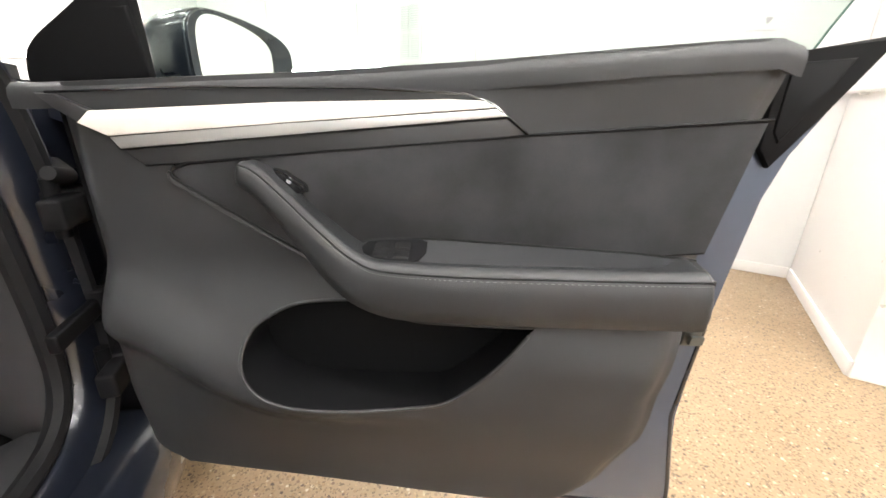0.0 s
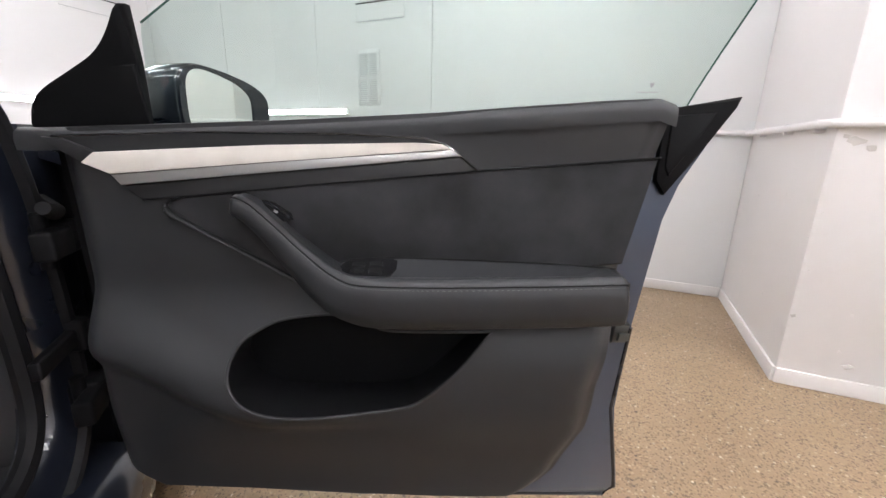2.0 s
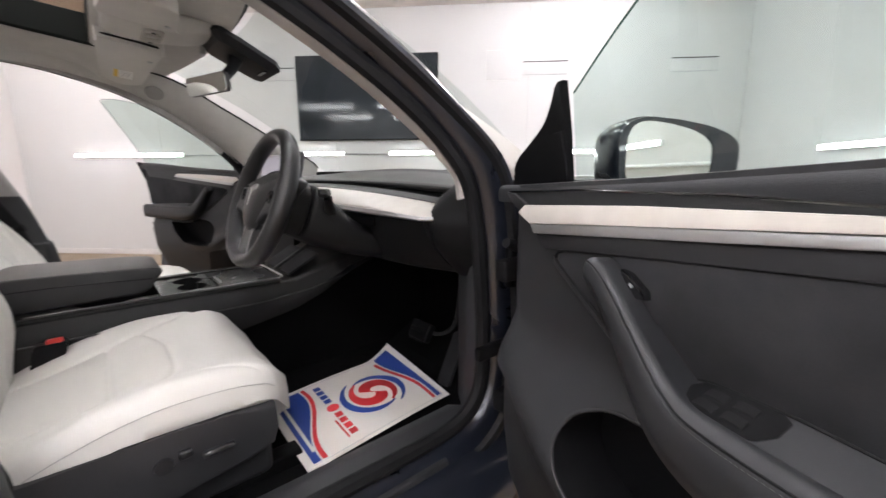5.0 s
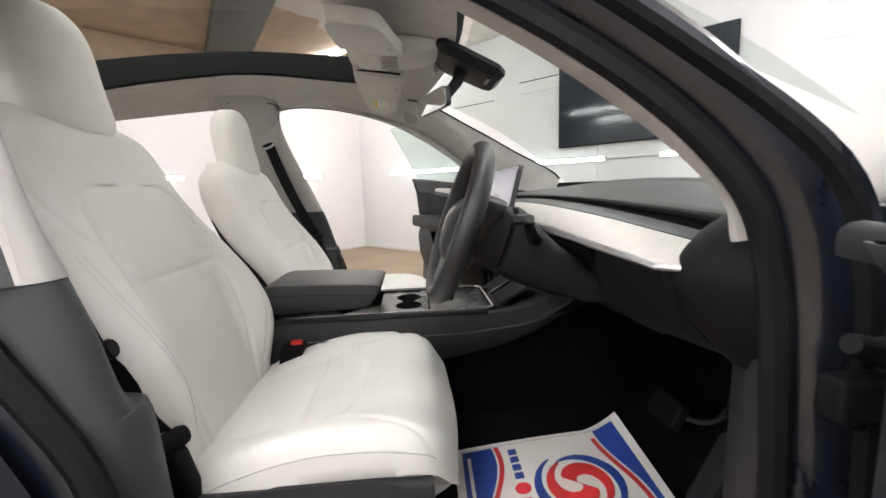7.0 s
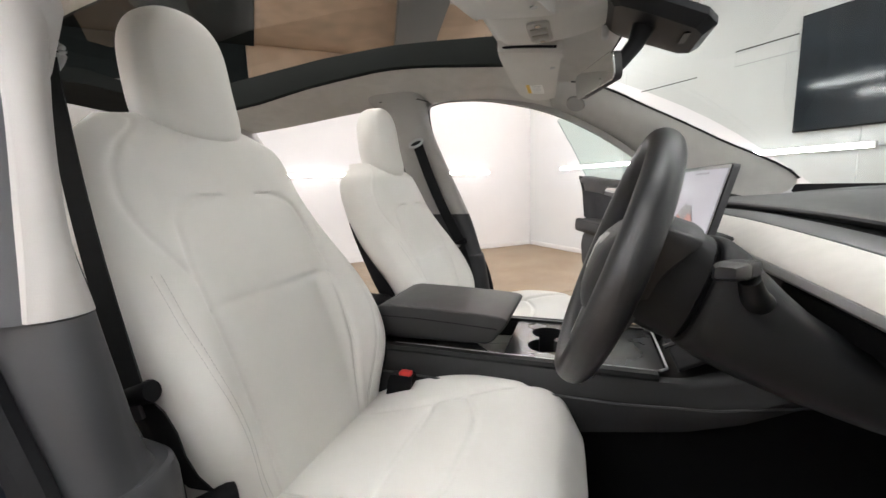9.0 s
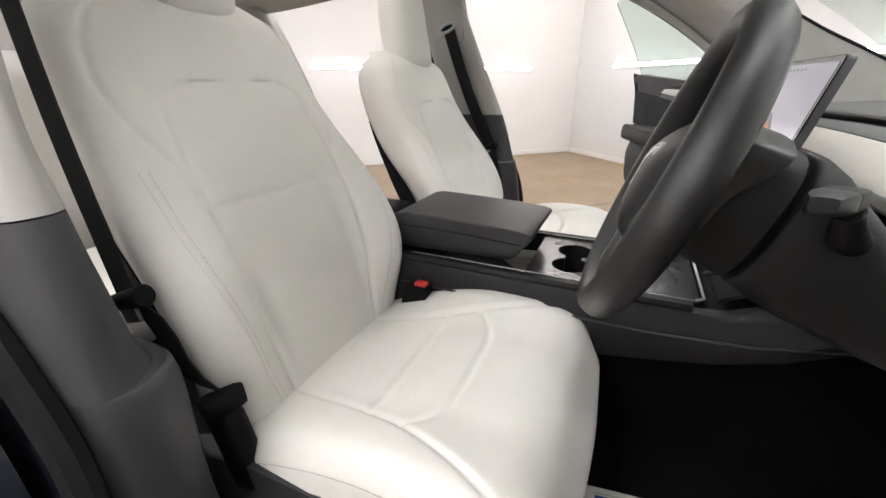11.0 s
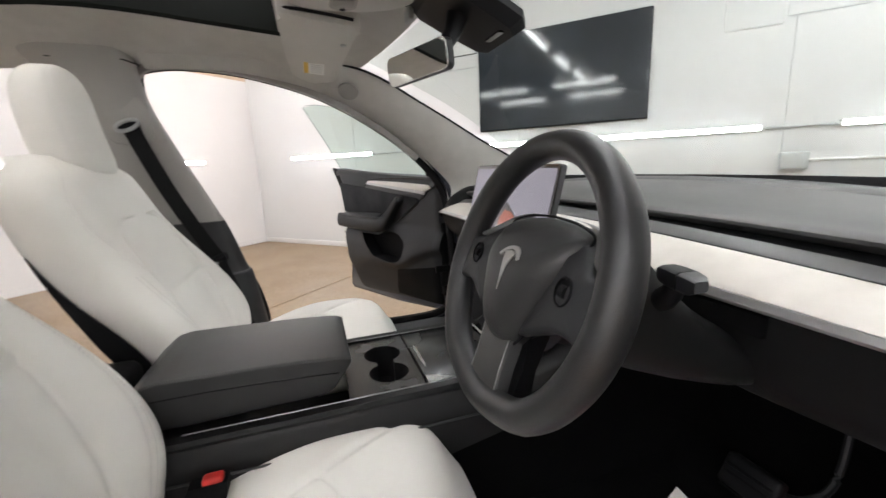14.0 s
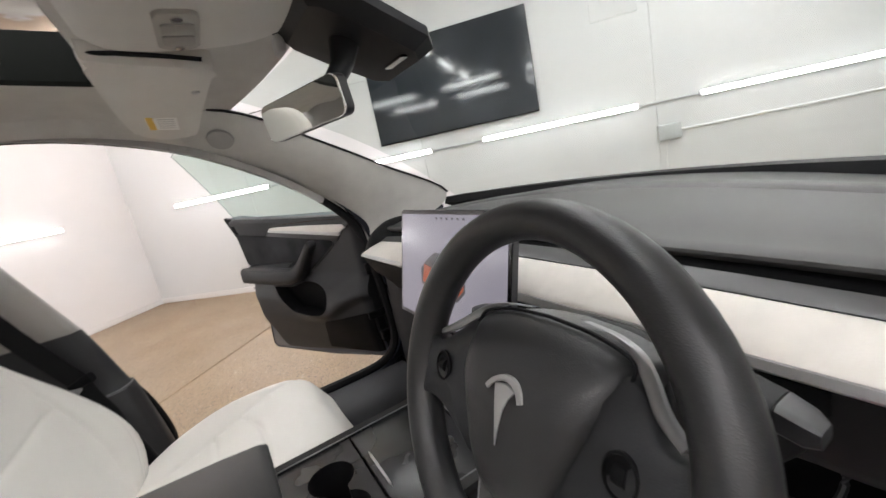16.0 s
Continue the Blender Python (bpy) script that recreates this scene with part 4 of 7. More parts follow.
def front_door(side):
    # the passenger's door stands open a little less and hangs higher in its gap
    O, da, lift = (Vector((0.84, 0.77, 0)), -20.0, 0.0) if side > 0 else (Vector((0.809, 0.815, 0)), -25.6, 0.045)
    da = radians(da)
    DS, DD = Vector((math.cos(da), math.sin(da), 0)), Vector((math.sin(da), -math.cos(da), 0))

    def W(s, h, d):
        p = O + DS * s + DD * d
        return Vector((p.x * side, p.y, h + lift))

    who = "driver's" if side > 0 else "passenger's"
    r = root("front_door", W(0, 0.4, 0), f"open {who} front door with charcoal suede insert and white trim strip", "car door", "open front doors")
    # shell
    shell = [(1.088, 1.076), (1.07, 1.055), (1.018, 0.947), (0.995, 0.893), (0.976, 0.70), (0.962, 0.54), (0.985, 0.40), (0.99, 0.362), (0.97, 0.345), (0.5, 0.355), (0.14, 0.385), (0.098, 0.46), (0.088, 0.6), (0.084, 0.9), (0.080, 1.005), (0.085, 1.012), (0.6, 1.035), (0.95, 1.055)]
    part("door_skin", plate(shell, lambda s, h, d: W(s, h, d - 0.10 * (1 - ((h - 0.72) / 0.42) ** 2) * (1 if d < -0.06 else 0)), -0.10, -0.045, 0.006), PAINTLIT, r, "blue-grey painted door shell")
    # Near-black sheet over the painted door edge puts in the hinge gap's shade.
    part("front_edge_shade", plate([(0.090, 0.46), (0.11, 0.41), (0.13, 0.39), (0.125, 1.0), (0.078, 1.005), (0.080, 0.9)], W, -0.047, -0.041), CARPET, r, "black sheet over the door's hinge edge, for the gap's shade")
    part("rubber_edge", tube([W(s, h, -0.048) for s, h in shell[4:11]], 0.005, 8), PAINT, r)
    part("rear_trim", plate([(0.972, 1.062), (1.0, 1.064), (1.088, 1.080), (1.080, 1.064), (1.035, 0.995), (0.992, 0.932), (0.975, 0.955)], W, -0.05, -0.034, 0.004), HARD, r, "black plastic corner trim")
    part("corner_cover", plate([(0.985, 1.050), (1.050, 1.056), (1.026, 1.014), (0.992, 0.962), (0.984, 0.975)], W, -0.034, -0.031, 0.002), HARD, r, "satin black corner cover")
    part("latch", join(plate([(0.932, 0.685), (0.958, 0.685), (0.961, 0.718), (0.935, 0.718)], W, -0.05, -0.018, 0.004), plate([(0.936, 0.695), (0.954, 0.695), (0.955, 0.707), (0.938, 0.707)], W, -0.012, -0.006, 0.001)), STEELDK, r, "steel door latch")
    # inner panel as a moulded surface with the pocket cut out
    bm = bmesh.new()
    NS, NH = 100, 84
    grid = []
    for j in range(NH + 1):
        row = []
        f = j / NH
        for i in range(NS + 1):
            g = i / NS
            h = 0.40 + f * 0.60
            s0, s1 = interp(LEFT_EDGE, h), interp(RIGHT_EDGE, h)
            s = s0 + (s1 - s0) * g
            ht = 0.40 + f * (top_edge(0.09 + 0.88 * g) - 0.40)
            hb = ht + (0.028 * (1 - f) ** 6) * (1 - smoothstep(0.0, 0.9, g)) 
            s0, s1 = interp(LEFT_EDGE, hb), interp(RIGHT_EDGE, hb)
            s = s0 + (s1 - s0) * g
            row.append((s, hb))
        grid.append(row)
    vs = [[bm.verts.new(W(s, h, relief(s, h))) for s, h in row] for row in grid]
    for j in range(NH):
        for i in range(NS):
            cs = sum(grid[j + a][i + b][0] for a in (0, 1) for b in (0, 1)) / 4
            ch = sum(grid[j + a][i + b][1] for a in (0, 1) for b in (0, 1)) / 4
            if not inside(POCKET, cs, ch):
                bm.faces.new((vs[j][i], vs[j][i + 1], vs[j + 1][i + 1], vs[j + 1][i]))
    ring_pts = [tuple(p) for p in spline(POCKET + [POCKET[0]], 240)[:-1]]
    for j in range(NH + 1):
        for i in range(NS + 1):
            faces = len(vs[j][i].link_faces)
            if 0 < faces < 4 and 0 < i < NS and 0 < j < NH:
                s, h = min(ring_pts, key=lambda q: (q[0] - grid[j][i][0]) ** 2 + (q[1] - grid[j][i][1]) ** 2)
                vs[j][i].co = W(s, h, relief(s, h))
    # turned-in border
    rim = [(j, 0) for j in range(NH, -1, -1)] + [(0, i) for i in range(1, NS + 1)] + [(j, NS) for j in range(1, NH + 1)] + [(NH, i) for i in range(NS - 1, 0, -1)]
    back = [bm.verts.new(W(grid[j][i][0], grid[j][i][1], -0.05)) for j, i in rim]
    for k in range(len(rim)):
        a, b = rim[k], rim[(k + 1) % len(rim)]
        bm.faces.new((vs[a[0]][a[1]], vs[b[0]][b[1]], back[(k + 1) % len(rim)], back[k]))
    part("inner_panel", tidy(bm), SOFT, r, "charcoal moulded door panel")
    # pocket
    fine = [tuple(p) for p in spline(POCKET + [POCKET[0]], 90)[:-1]]
    part("pocket_lip", tube([W(s, h, relief(s, h) - 0.0015) for s, h in fine], 0.0028, 8, True, 1.0, True), SOFT, r)
    bm = bmesh.new()
    a = [bm.verts.new(W(s, h, relief(s, h) - 0.003)) for s, h in fine]
    b = [bm.verts.new(W(s, h, -0.035)) for s, h in fine]
    for k in range(len(fine)):
        bm.faces.new((a[k], a[(k + 1) % len(fine)], b[(k + 1) % len(fine)], b[k]))
    bm.faces.new(b)
    part("pocket", bm, HARD, r, "dark lined door pocket")
    # speaker grille low beside the hinge side, seen as a darker rounded field
    if side < 0:
        rows = []
        for k in range(25):
            s = 0.118 + 0.312 * k / 24
            top = 0.615 - 0.055 * ((s - 0.118) / 0.312) - 0.09 * smoothstep(0.37, 0.43, s) ** 2
            rows.append([W(s, 0.43 + (top - 0.43) * j / 8, relief(s, 0.43 + (top - 0.43) * j / 8) + 0.0035) for j in range(9)] + [W(s, top, relief(s, top) - 0.01), W(s, 0.43, relief(s, 0.43) - 0.01)])
        part("speaker_grille", loft(rows), HARD, r, "dark speaker grille")
    # upper roll along the window
    part("top_roll", loft([[W(s, top_edge(s) + dh, d + 0.010 * smoothstep(0.6, 0.75, s)) for dh, d in ((-0.03, 0.0005), (-0.016, 0.002), (-0.006, 0.0), (0.0, -0.007), (0.0015, -0.018), (-0.003, -0.036), (-0.02, -0.045))] for s in np.linspace(0.06, 0.966, 40)]), SOFT, r, "soft black window ledge")
    # decor strip
    part("decor_strip", plate([(0.150, 0.969), (0.168, 0.983), (0.40, 0.997), (0.60, 1.004), (0.641, 1.003), (0.655, 0.996), (0.40, 0.974), (0.186, 0.954)], W, 0.002, 0.012, 0.002), WHITETRIM, r, "white decorative strip")
    part("decor_edge", plate([(0.186, 0.953), (0.40, 0.973), (0.655, 0.995), (0.668, 0.987), (0.40, 0.960), (0.197, 0.939)], W, 0.001, 0.0105, 0.002), SILVER, r, "satin silver strip edge")
    part("decor_shadow", plate([(0.197, 0.937), (0.40, 0.958), (0.668, 0.985), (0.692, 0.967), (0.45, 0.942), (0.22, 0.918)], W, -0.002, 0.005, 0.002), TRIMBLK, r)
    part("decor_tip", plate([(0.100, 1.002), (0.125, 1.001), (0.166, 0.984), (0.148, 0.969), (0.12, 0.985)], W, 0.0, 0.007, 0.002), TRIMBLK, r)
    part("decor_line", tube([W(s, h, 0.006) for s, h in ((0.115, 1.003), (0.3, 1.012), (0.5, 1.014), (0.62, 1.010), (0.65, 1.0), (0.692, 0.968))], 0.0016, 6), GLOSSBLK, r)
    # suede insert and its border
    ins = [(0.258, 0.915), (0.275, 0.922), (0.45, 0.941), (0.691, 0.965), (0.953, 0.988), (0.921, 0.83), (0.60, 0.80), (0.438, 0.795), (0.34, 0.851), (0.254, 0.903)]
    part("suede_insert", plate(ins, W, -0.004, 0.0035, 0.003), SUEDE, r, "charcoal suede insert")
    part("insert_border", tube([W(s, h, 0.003) for s, h in spline([(0.435, 0.792), (0.34, 0.847), (0.262, 0.893), (0.249, 0.906), (0.256, 0.917), (0.275, 0.924), (0.45, 0.943), (0.691, 0.967), (0.956, 0.990)], 50)][:22], 0.0034, 8), TRIMBLK, r)
    part("insert_groove", tube([W(s + 0.003, h + 0.004, 0.0045) for s, h in spline([(0.435, 0.792), (0.34, 0.847), (0.262, 0.893), (0.249, 0.906), (0.256, 0.917)], 24)], 0.0018, 6), RUBBER, r)
    part("insert_groove", tube([W(s, h, 0.0035) for s, h in ((0.256, 0.917), (0.275, 0.924), (0.45, 0.943), (0.691, 0.967), (0.956, 0.990))], 0.0019, 6), RUBBER, r)
    # armrest with pull handle
    path = spline([(0.352, 0.918), (0.372, 0.912), (0.40, 0.886), (0.44, 0.842), (0.478, 0.805), (0.52, 0.784), (0.60, 0.779), (0.75, 0.781), (0.88, 0.785), (0.912, 0.787)], 48)
    rings, seam_pts, stitch_pts = [], [], []
    m = len(path)
    for i, (s, h) in enumerate(path):
        a, b = path[max(i - 1, 0)], path[min(i + 1, m - 1)]
        t = Vector((b[0] - a[0], b[1] - a[1])).normalized()
        nx = Vector((-t.y, t.x))
        f = smoothstep(0.38, 0.56, s)
        e = math.sqrt(max(0.0, 1 - (1 - min(1, i / 3.0)) ** 2)) * 0.9 + 0.1
        e2 = math.sqrt(max(0.0, 1 - (1 - min(1, (m - 1 - i) / 2.5)) ** 2)) * 0.45 + 0.55
        up, dn, dep = (0.016 + 0.024 * f) * e * e2, (0.016 + 0.022 * f) * e * e2, (0.044 + 0.022 * f) * (0.5 + 0.5 * e) * (0.7 + 0.3 * e2)
        d0 = -0.004 if f > 0.2 else 0.006
        sec = [(dn * -1.0, d0), (dn * -1.0, dep * 0.72), (-dn * 0.8, dep * 0.93), (-dn * 0.3, dep), (up * 0.3, dep), (up * 0.78, dep * 0.95), (up, dep * 0.8), (up * 1.02, dep * 0.66), (up * (0.95 - 0.05 * f), dep * 0.52), (up * (0.9 + 0.06 * f), d0)]
        seam_pts.append((s + nx.x * up * 0.80, h + nx.y * up * 0.80, dep * 0.942))
        stitch_pts.append((s + nx.x * up * 0.70, h + nx.y * up * 0.70, dep * 0.960))
        rings.append([W(s + nx.x * q, h + nx.y * q, d) for q, d in sec])
    arm = part("armrest", loft(rings), SOFT, r, "soft black armrest and pull handle", 55)
    # stitching along the armrest
    st = spline(stitch_pts[2:-1], 330)
    bms = []
    for k in range(0, 328, 2):
        bms.append(tube([W(st[k][0], st[k][1], st[k][2] + 0.0004), W(*(st[k + 1][0], st[k + 1][1], st[k + 1][2] + 0.0004))], 0.00036, 4))
    part("arm_seam", tube([W(s, h, d) for s, h, d in spline(seam_pts[2:-1], 90)], 0.0013, 6), RUBBER, arm)
    part("stitching", join(*bms), STITCH, arm, "fine grey stitching")
    # shelf behind the armrest, window switches on it and the release button
    shelf_top = lambda s: float(np.interp(s, [0.47, 0.50, 0.542, 0.581, 0.694, 0.831, 0.915], [0.818, 0.831, 0.834, 0.836, 0.833, 0.828, 0.821]))

    def on_shelf(s, q, lift=0.0):
        return W(s, 0.8155 + (shelf_top(s) - 0.8155) * q + lift, 0.052 + (0.003 - 0.052) * q)
    part("shelf", loft([[on_shelf(s, 0.0), on_shelf(s, 0.5), on_shelf(s, 1.0), W(s, 0.80, 0.003), W(s, 0.80, 0.052)] for s in np.linspace(0.485, 0.912, 24)]), SOFT, r, "soft black armrest shelf")
    part("shelf_groove", tube([on_shelf(s, 1.0, 0.001) for s in np.linspace(0.49, 0.912, 24)], 0.0016, 6), RUBBER, r)
    end = 0.578 if side > 0 else 0.55
    rows = [(0.494, 0.45, 0.75), (0.502, 0.25, 0.93), (0.518, 0.14, 0.97), (end - 0.02, 0.14, 0.97), (end - 0.008, 0.25, 0.95), (end, 0.5, 0.85)]
    sw = part("switch_panel", loft([[on_shelf(s, a, 0.0014), on_shelf(s, b, 0.0014), on_shelf(s, b, -0.004), on_shelf(s, a, -0.004)] for s, a, b in rows]), HARD, r, "black window switch panel")
    for s in ((0.512, 0.538) if side > 0 else (0.515,)):
        for a in ((0.26, 0.58) if side > 0 else (0.4,)):
            part("switch", loft([[on_shelf(s + k, a, 0.001), on_shelf(s + k, a + 0.24, 0.001), on_shelf(s + k, a + 0.22, 0.0015 + up), on_shelf(s + k, a + 0.02, 0.0015 + up)] for k, up in ((0.0, 0.0008), (0.004, 0.0026), (0.014, 0.0022), (0.019, 0.0008))]), DASHLOW, sw)
    bt = part("release_button", plate([(0.388, 0.921), (0.402, 0.918), (0.426, 0.902), (0.428, 0.893), (0.412, 0.890), (0.396, 0.905)], W, 0.003, 0.014, 0.003), GLOSSBLK, r, "gloss black door release button")
    part("marking", plate([(0.404, 0.906), (0.409, 0.903), (0.411, 0.906), (0.406, 0.909)], W, 0.014, 0.0146), MARK, bt)
    # mirror triangle, mirror and window
    sail = spline([(0.050, 1.012), (0.064, 1.044), (0.088, 1.066), (0.135, 1.091), (0.172, 1.112), (0.198, 1.138), (0.220, 1.170)], 24) + [(0.230, 1.170), (0.226, 1.10), (0.215, 1.012)]
    cover = spline([(0.058, 1.012), (0.066, 1.040), (0.088, 1.062), (0.120, 1.078), (0.160, 1.090), (0.224, 1.099)], 18) + [(0.224, 1.012)]
    part("sail_cover", plate(cover, lambda s, h, d: W(s, h, d + 0.22 * (h - 1.03)), -0.036, -0.030, 0.004, 3), HARD, r, "charcoal cover on the mirror triangle")
    part("mirror_sail", plate(sail, lambda s, h, d: W(s, h, d + 0.22 * (h - 1.03)), -0.049, -0.035, 0.005), HARD, r, "black mirror triangle")
    lean = lambda h: -0.056 + 0.40 * (h - 1.03) - 0.018 * max(0.0, 1 - ((h - 1.22) / 0.2) ** 2)
    front = spline([(0.205, 0.99), (0.215, 1.05), (0.226, 1.11), (0.236, 1.152)], 6)[:-1]
    edge = spline([(0.236, 1.152), (0.31, 1.193), (0.384, 1.229), (0.55, 1.305), (0.75, 1.375), (0.95, 1.42), (1.08, 1.432)], 26) + spline([(1.115, 1.425), (1.10, 1.33), (1.06, 1.20), (1.012, 1.06), (1.0, 0.99)], 14)
    # rows of the pane, from its lower edge up, each from the front edge to the rear edge
    fs = [(s, h) for s, h in front + edge[:26]]
    rs = edge[26:][::-1]
    rows = []
    for k in range(25):
        h = 0.99 + (1.425 - 0.99) * k / 24
        s0 = float(np.interp(h, [q for _, q in fs], [p for p, _ in fs]))
        s1 = float(np.interp(h, [q for _, q in rs], [p for p, _ in rs]))
        rows.append([W(s0 + (s1 - s0) * i / 30, h, lean(h)) for i in range(31)])
    pane = part("window_pane", loft(rows, False, False), GLASS, r, "green-tinted side window", 60)
    pane.visible_shadow = False
    part("pane_edge", tube([W(s, h, lean(h) - 0.002) for s, h in edge], 0.0014, 5), glass_edge, r)
    part("pane_mark", plate([(0.93, 1.082), (0.962, 1.083), (0.962, 1.0845), (0.93, 1.0835)], lambda s, h, d: W(s, h, lean(h) + d), 0.001, 0.0015), MARK, pane)
    part("pane_mark", plate([(0.949, 1.090), (0.951, 1.090), (0.954, 1.096), (0.946, 1.096)], lambda s, h, d: W(s, h, lean(h) + d), 0.001, 0.0015), MARK, pane)
    # door mirror: its glass faces along the door, towards the rear when the door is shut
    def mo2(f, q, h):
        """f: from the glass forwards, q: outwards, h: height."""
        return W(0.204 - f + 0.42 * (q - 0.18), h, -q - 0.25 * f)

    def mring(f, k, kq=1.0, dq=0.0):
        """Section of the mirror: tall beside the door, sloping down outwards."""
        ring = []
        for j in range(40):
            a = j * 2 * math.pi / 40
            ca, sa = math.cos(a), math.sin(a)
            ex = abs(ca) ** 0.5 * (1 if ca > 0 else -1)
            ey = abs(sa) ** 0.5 * (1 if sa > 0 else -1)
            o = ex * 0.5 + 0.5
            top = 0.074 - 0.034 * o ** 1.9 if ey > 0 else 0.058 - 0.010 * o
            ring.append(mo2(f, 0.246 + dq + 0.095 * ex * k * kq, 1.060 + top * ey * k))
        return ring

    body = part("mirror_housing", loft([mring(f, k) for f, k in ((-0.004, 0.97), (0.0, 1.0), (0.03, 1.0), (0.06, 0.98), (0.09, 0.91), (0.115, 0.78), (0.132, 0.55), (0.139, 0.2))]), PAINT, r, "dark blue painted mirror housing", 60)
    part("mirror_bezel", loft([mring(f, k, q, d) for f, k, q, d in ((-0.003, 0.975, 1.0, 0.0), (-0.008, 0.965, 1.0, 0.0), (-0.008, 0.88, 0.80, -0.014), (0.002, 0.87, 0.80, -0.014))]), PAINT, body, "", 20)
    part("mirror_glass", loft([mring(f, k, 0.80, -0.014) for f, k in ((-0.004, 0.885), (-0.0055, 0.883))]), MIRROR, body, "mirror glass", 20)
    part("mirror_arm", tube([W(0.13, 1.012, -0.06), W(0.14, 1.006, -0.12), W(0.15, 1.01, -0.2)], [0.035, 0.03, 0.03], 12, True, 0.6), HARD, body)
    return r


glass_edge = mat("green_glass_edge", (0.05, 0.12, 0.10), 0.2)
front_door(1)
front_door(-1)

# ---- seats ----
BACK = [(0.585, -0.030), (0.66, -0.045), (0.75, -0.068), (0.85, -0.100), (0.95, -0.138), (1.05, -0.178), (1.13, -0.212), (1.195, -0.240), (1.23, -0.255)]


def table(pairs):
    a, b = [p for p, _ in pairs], [q for _, q in pairs]
    xs = np.linspace(a[0], a[-1], 90)
    ys = np.interp(xs, a, b)
    pad = np.concatenate([[ys[0]] * 4, ys, [ys[-1]] * 4])
    ys = np.convolve(pad, np.ones(9) / 9, "valid")
    return lambda v: float(np.interp(v, xs, ys))


back_y = table(BACK)
back_w = table([(0.54, 0.215), (0.60, 0.238), (0.68, 0.256), (0.77, 0.264), (0.87, 0.258), (0.97, 0.236), (1.08, 0.223), (1.13, 0.220), (1.16, 0.214), (1.18, 0.204), (1.198, 0.185), (1.212, 0.155), (1.225, 0.10)])
back_t = table([(0.54, 0.03), (0.70, 0.048), (0.77, 0.058), (0.84, 0.075), (0.90, 0.108), (0.955, 0.137), (1.02, 0.150), (1.08, 0.152), (1.13, 0.146), (1.17, 0.132), (1.205, 0.110), (1.23, 0.085)])
shell_t = table([(0.54, 0.03), (0.70, 0.058), (0.84, 0.058), (0.90, 0.036), (0.955, 0.018), (1.04, 0.004)])
bolster_d = table([(0.54, 0.0), (0.60, 0.006), (0.65, 0.024), (0.71, 0.050), (0.77, 0.060), (0.83, 0.054), (0.90, 0.036), (0.97, 0.014), (1.05, 0.002), (1.23, 0.0)])


def insert_half(z):
    """Half the width of the backrest's middle insert, rounded off at its top."""
    h = float(np.interp(z, [0.54, 0.672, 0.754, 0.836, 0.915, 0.982, 1.05], [0.115, 0.133, 0.146, 0.151, 0.152, 0.148, 0.138]))
    return h * max(0.0, 1 - max(0.0, (z - 1.035) / 0.05) ** 2.6) ** 0.5


shoulder_seam = table([(0.94, 0.148), (0.986, 0.172), (1.03, 0.188), (1.08, 0.193), (1.13, 0.185), (1.17, 0.163), (1.21, 0.11)])
bolster_seam = table([(0.56, 0.140), (0.663, 0.172), (0.745, 0.192), (0.83, 0.207), (0.90, 0.211), (0.98, 0.204)])
cush_ridge = table([(-0.10, 0.555), (-0.03, 0.597), (0.05, 0.634), (0.13, 0.659), (0.20, 0.671), (0.26, 0.671), (0.32, 0.669), (0.37, 0.661), (0.41, 0.644), (0.435, 0.615), (0.45, 0.565)])
cush_mid = table([(-0.10, 0.585), (0.0, 0.597), (0.10, 0.613), (0.2, 0.630), (0.28, 0.639), (0.34, 0.639), (0.39, 0.628), (0.425, 0.600), (0.45, 0.545)])
cush_seam = table([(-0.10, 0.112), (-0.03, 0.12), (0.10, 0.139), (0.20, 0.163), (0.30, 0.198), (0.36, 0.224), (0.45, 0.26)])


def groove(dist, w=0.005, depth=0.0042):
    return -depth * math.exp(-((dist / w) ** 2))


def quarter(e, zone, depth):
    """How far a rounded edge falls away, e from the rim."""
    if e >= zone:
        return 0.0
    k = (zone - e) / zone
    return -depth * (1 - math.sqrt(max(0.0, 1 - k * k)))


def seat_front(x, z):
    """The backrest's face: how far ahead it stands at x from its middle, without seams."""
    w = back_w(z)
    u = min(1.0, abs(x) / w)
    up = smoothstep(0.93, 1.10, z)
    f = bolster_d(z) * smoothstep(0.40, 0.82, u) + quarter(1 - u, 0.26 + 0.30 * up, 0.055 + 0.012 * up)
    f += 0.007 * (1 - (x / 0.15) ** 2) if abs(x) < 0.15 else 0
    end = smoothstep(1.23, 1.165, z)
    return back_y(z) + f - 0.035 * (1 - end) ** 1.5


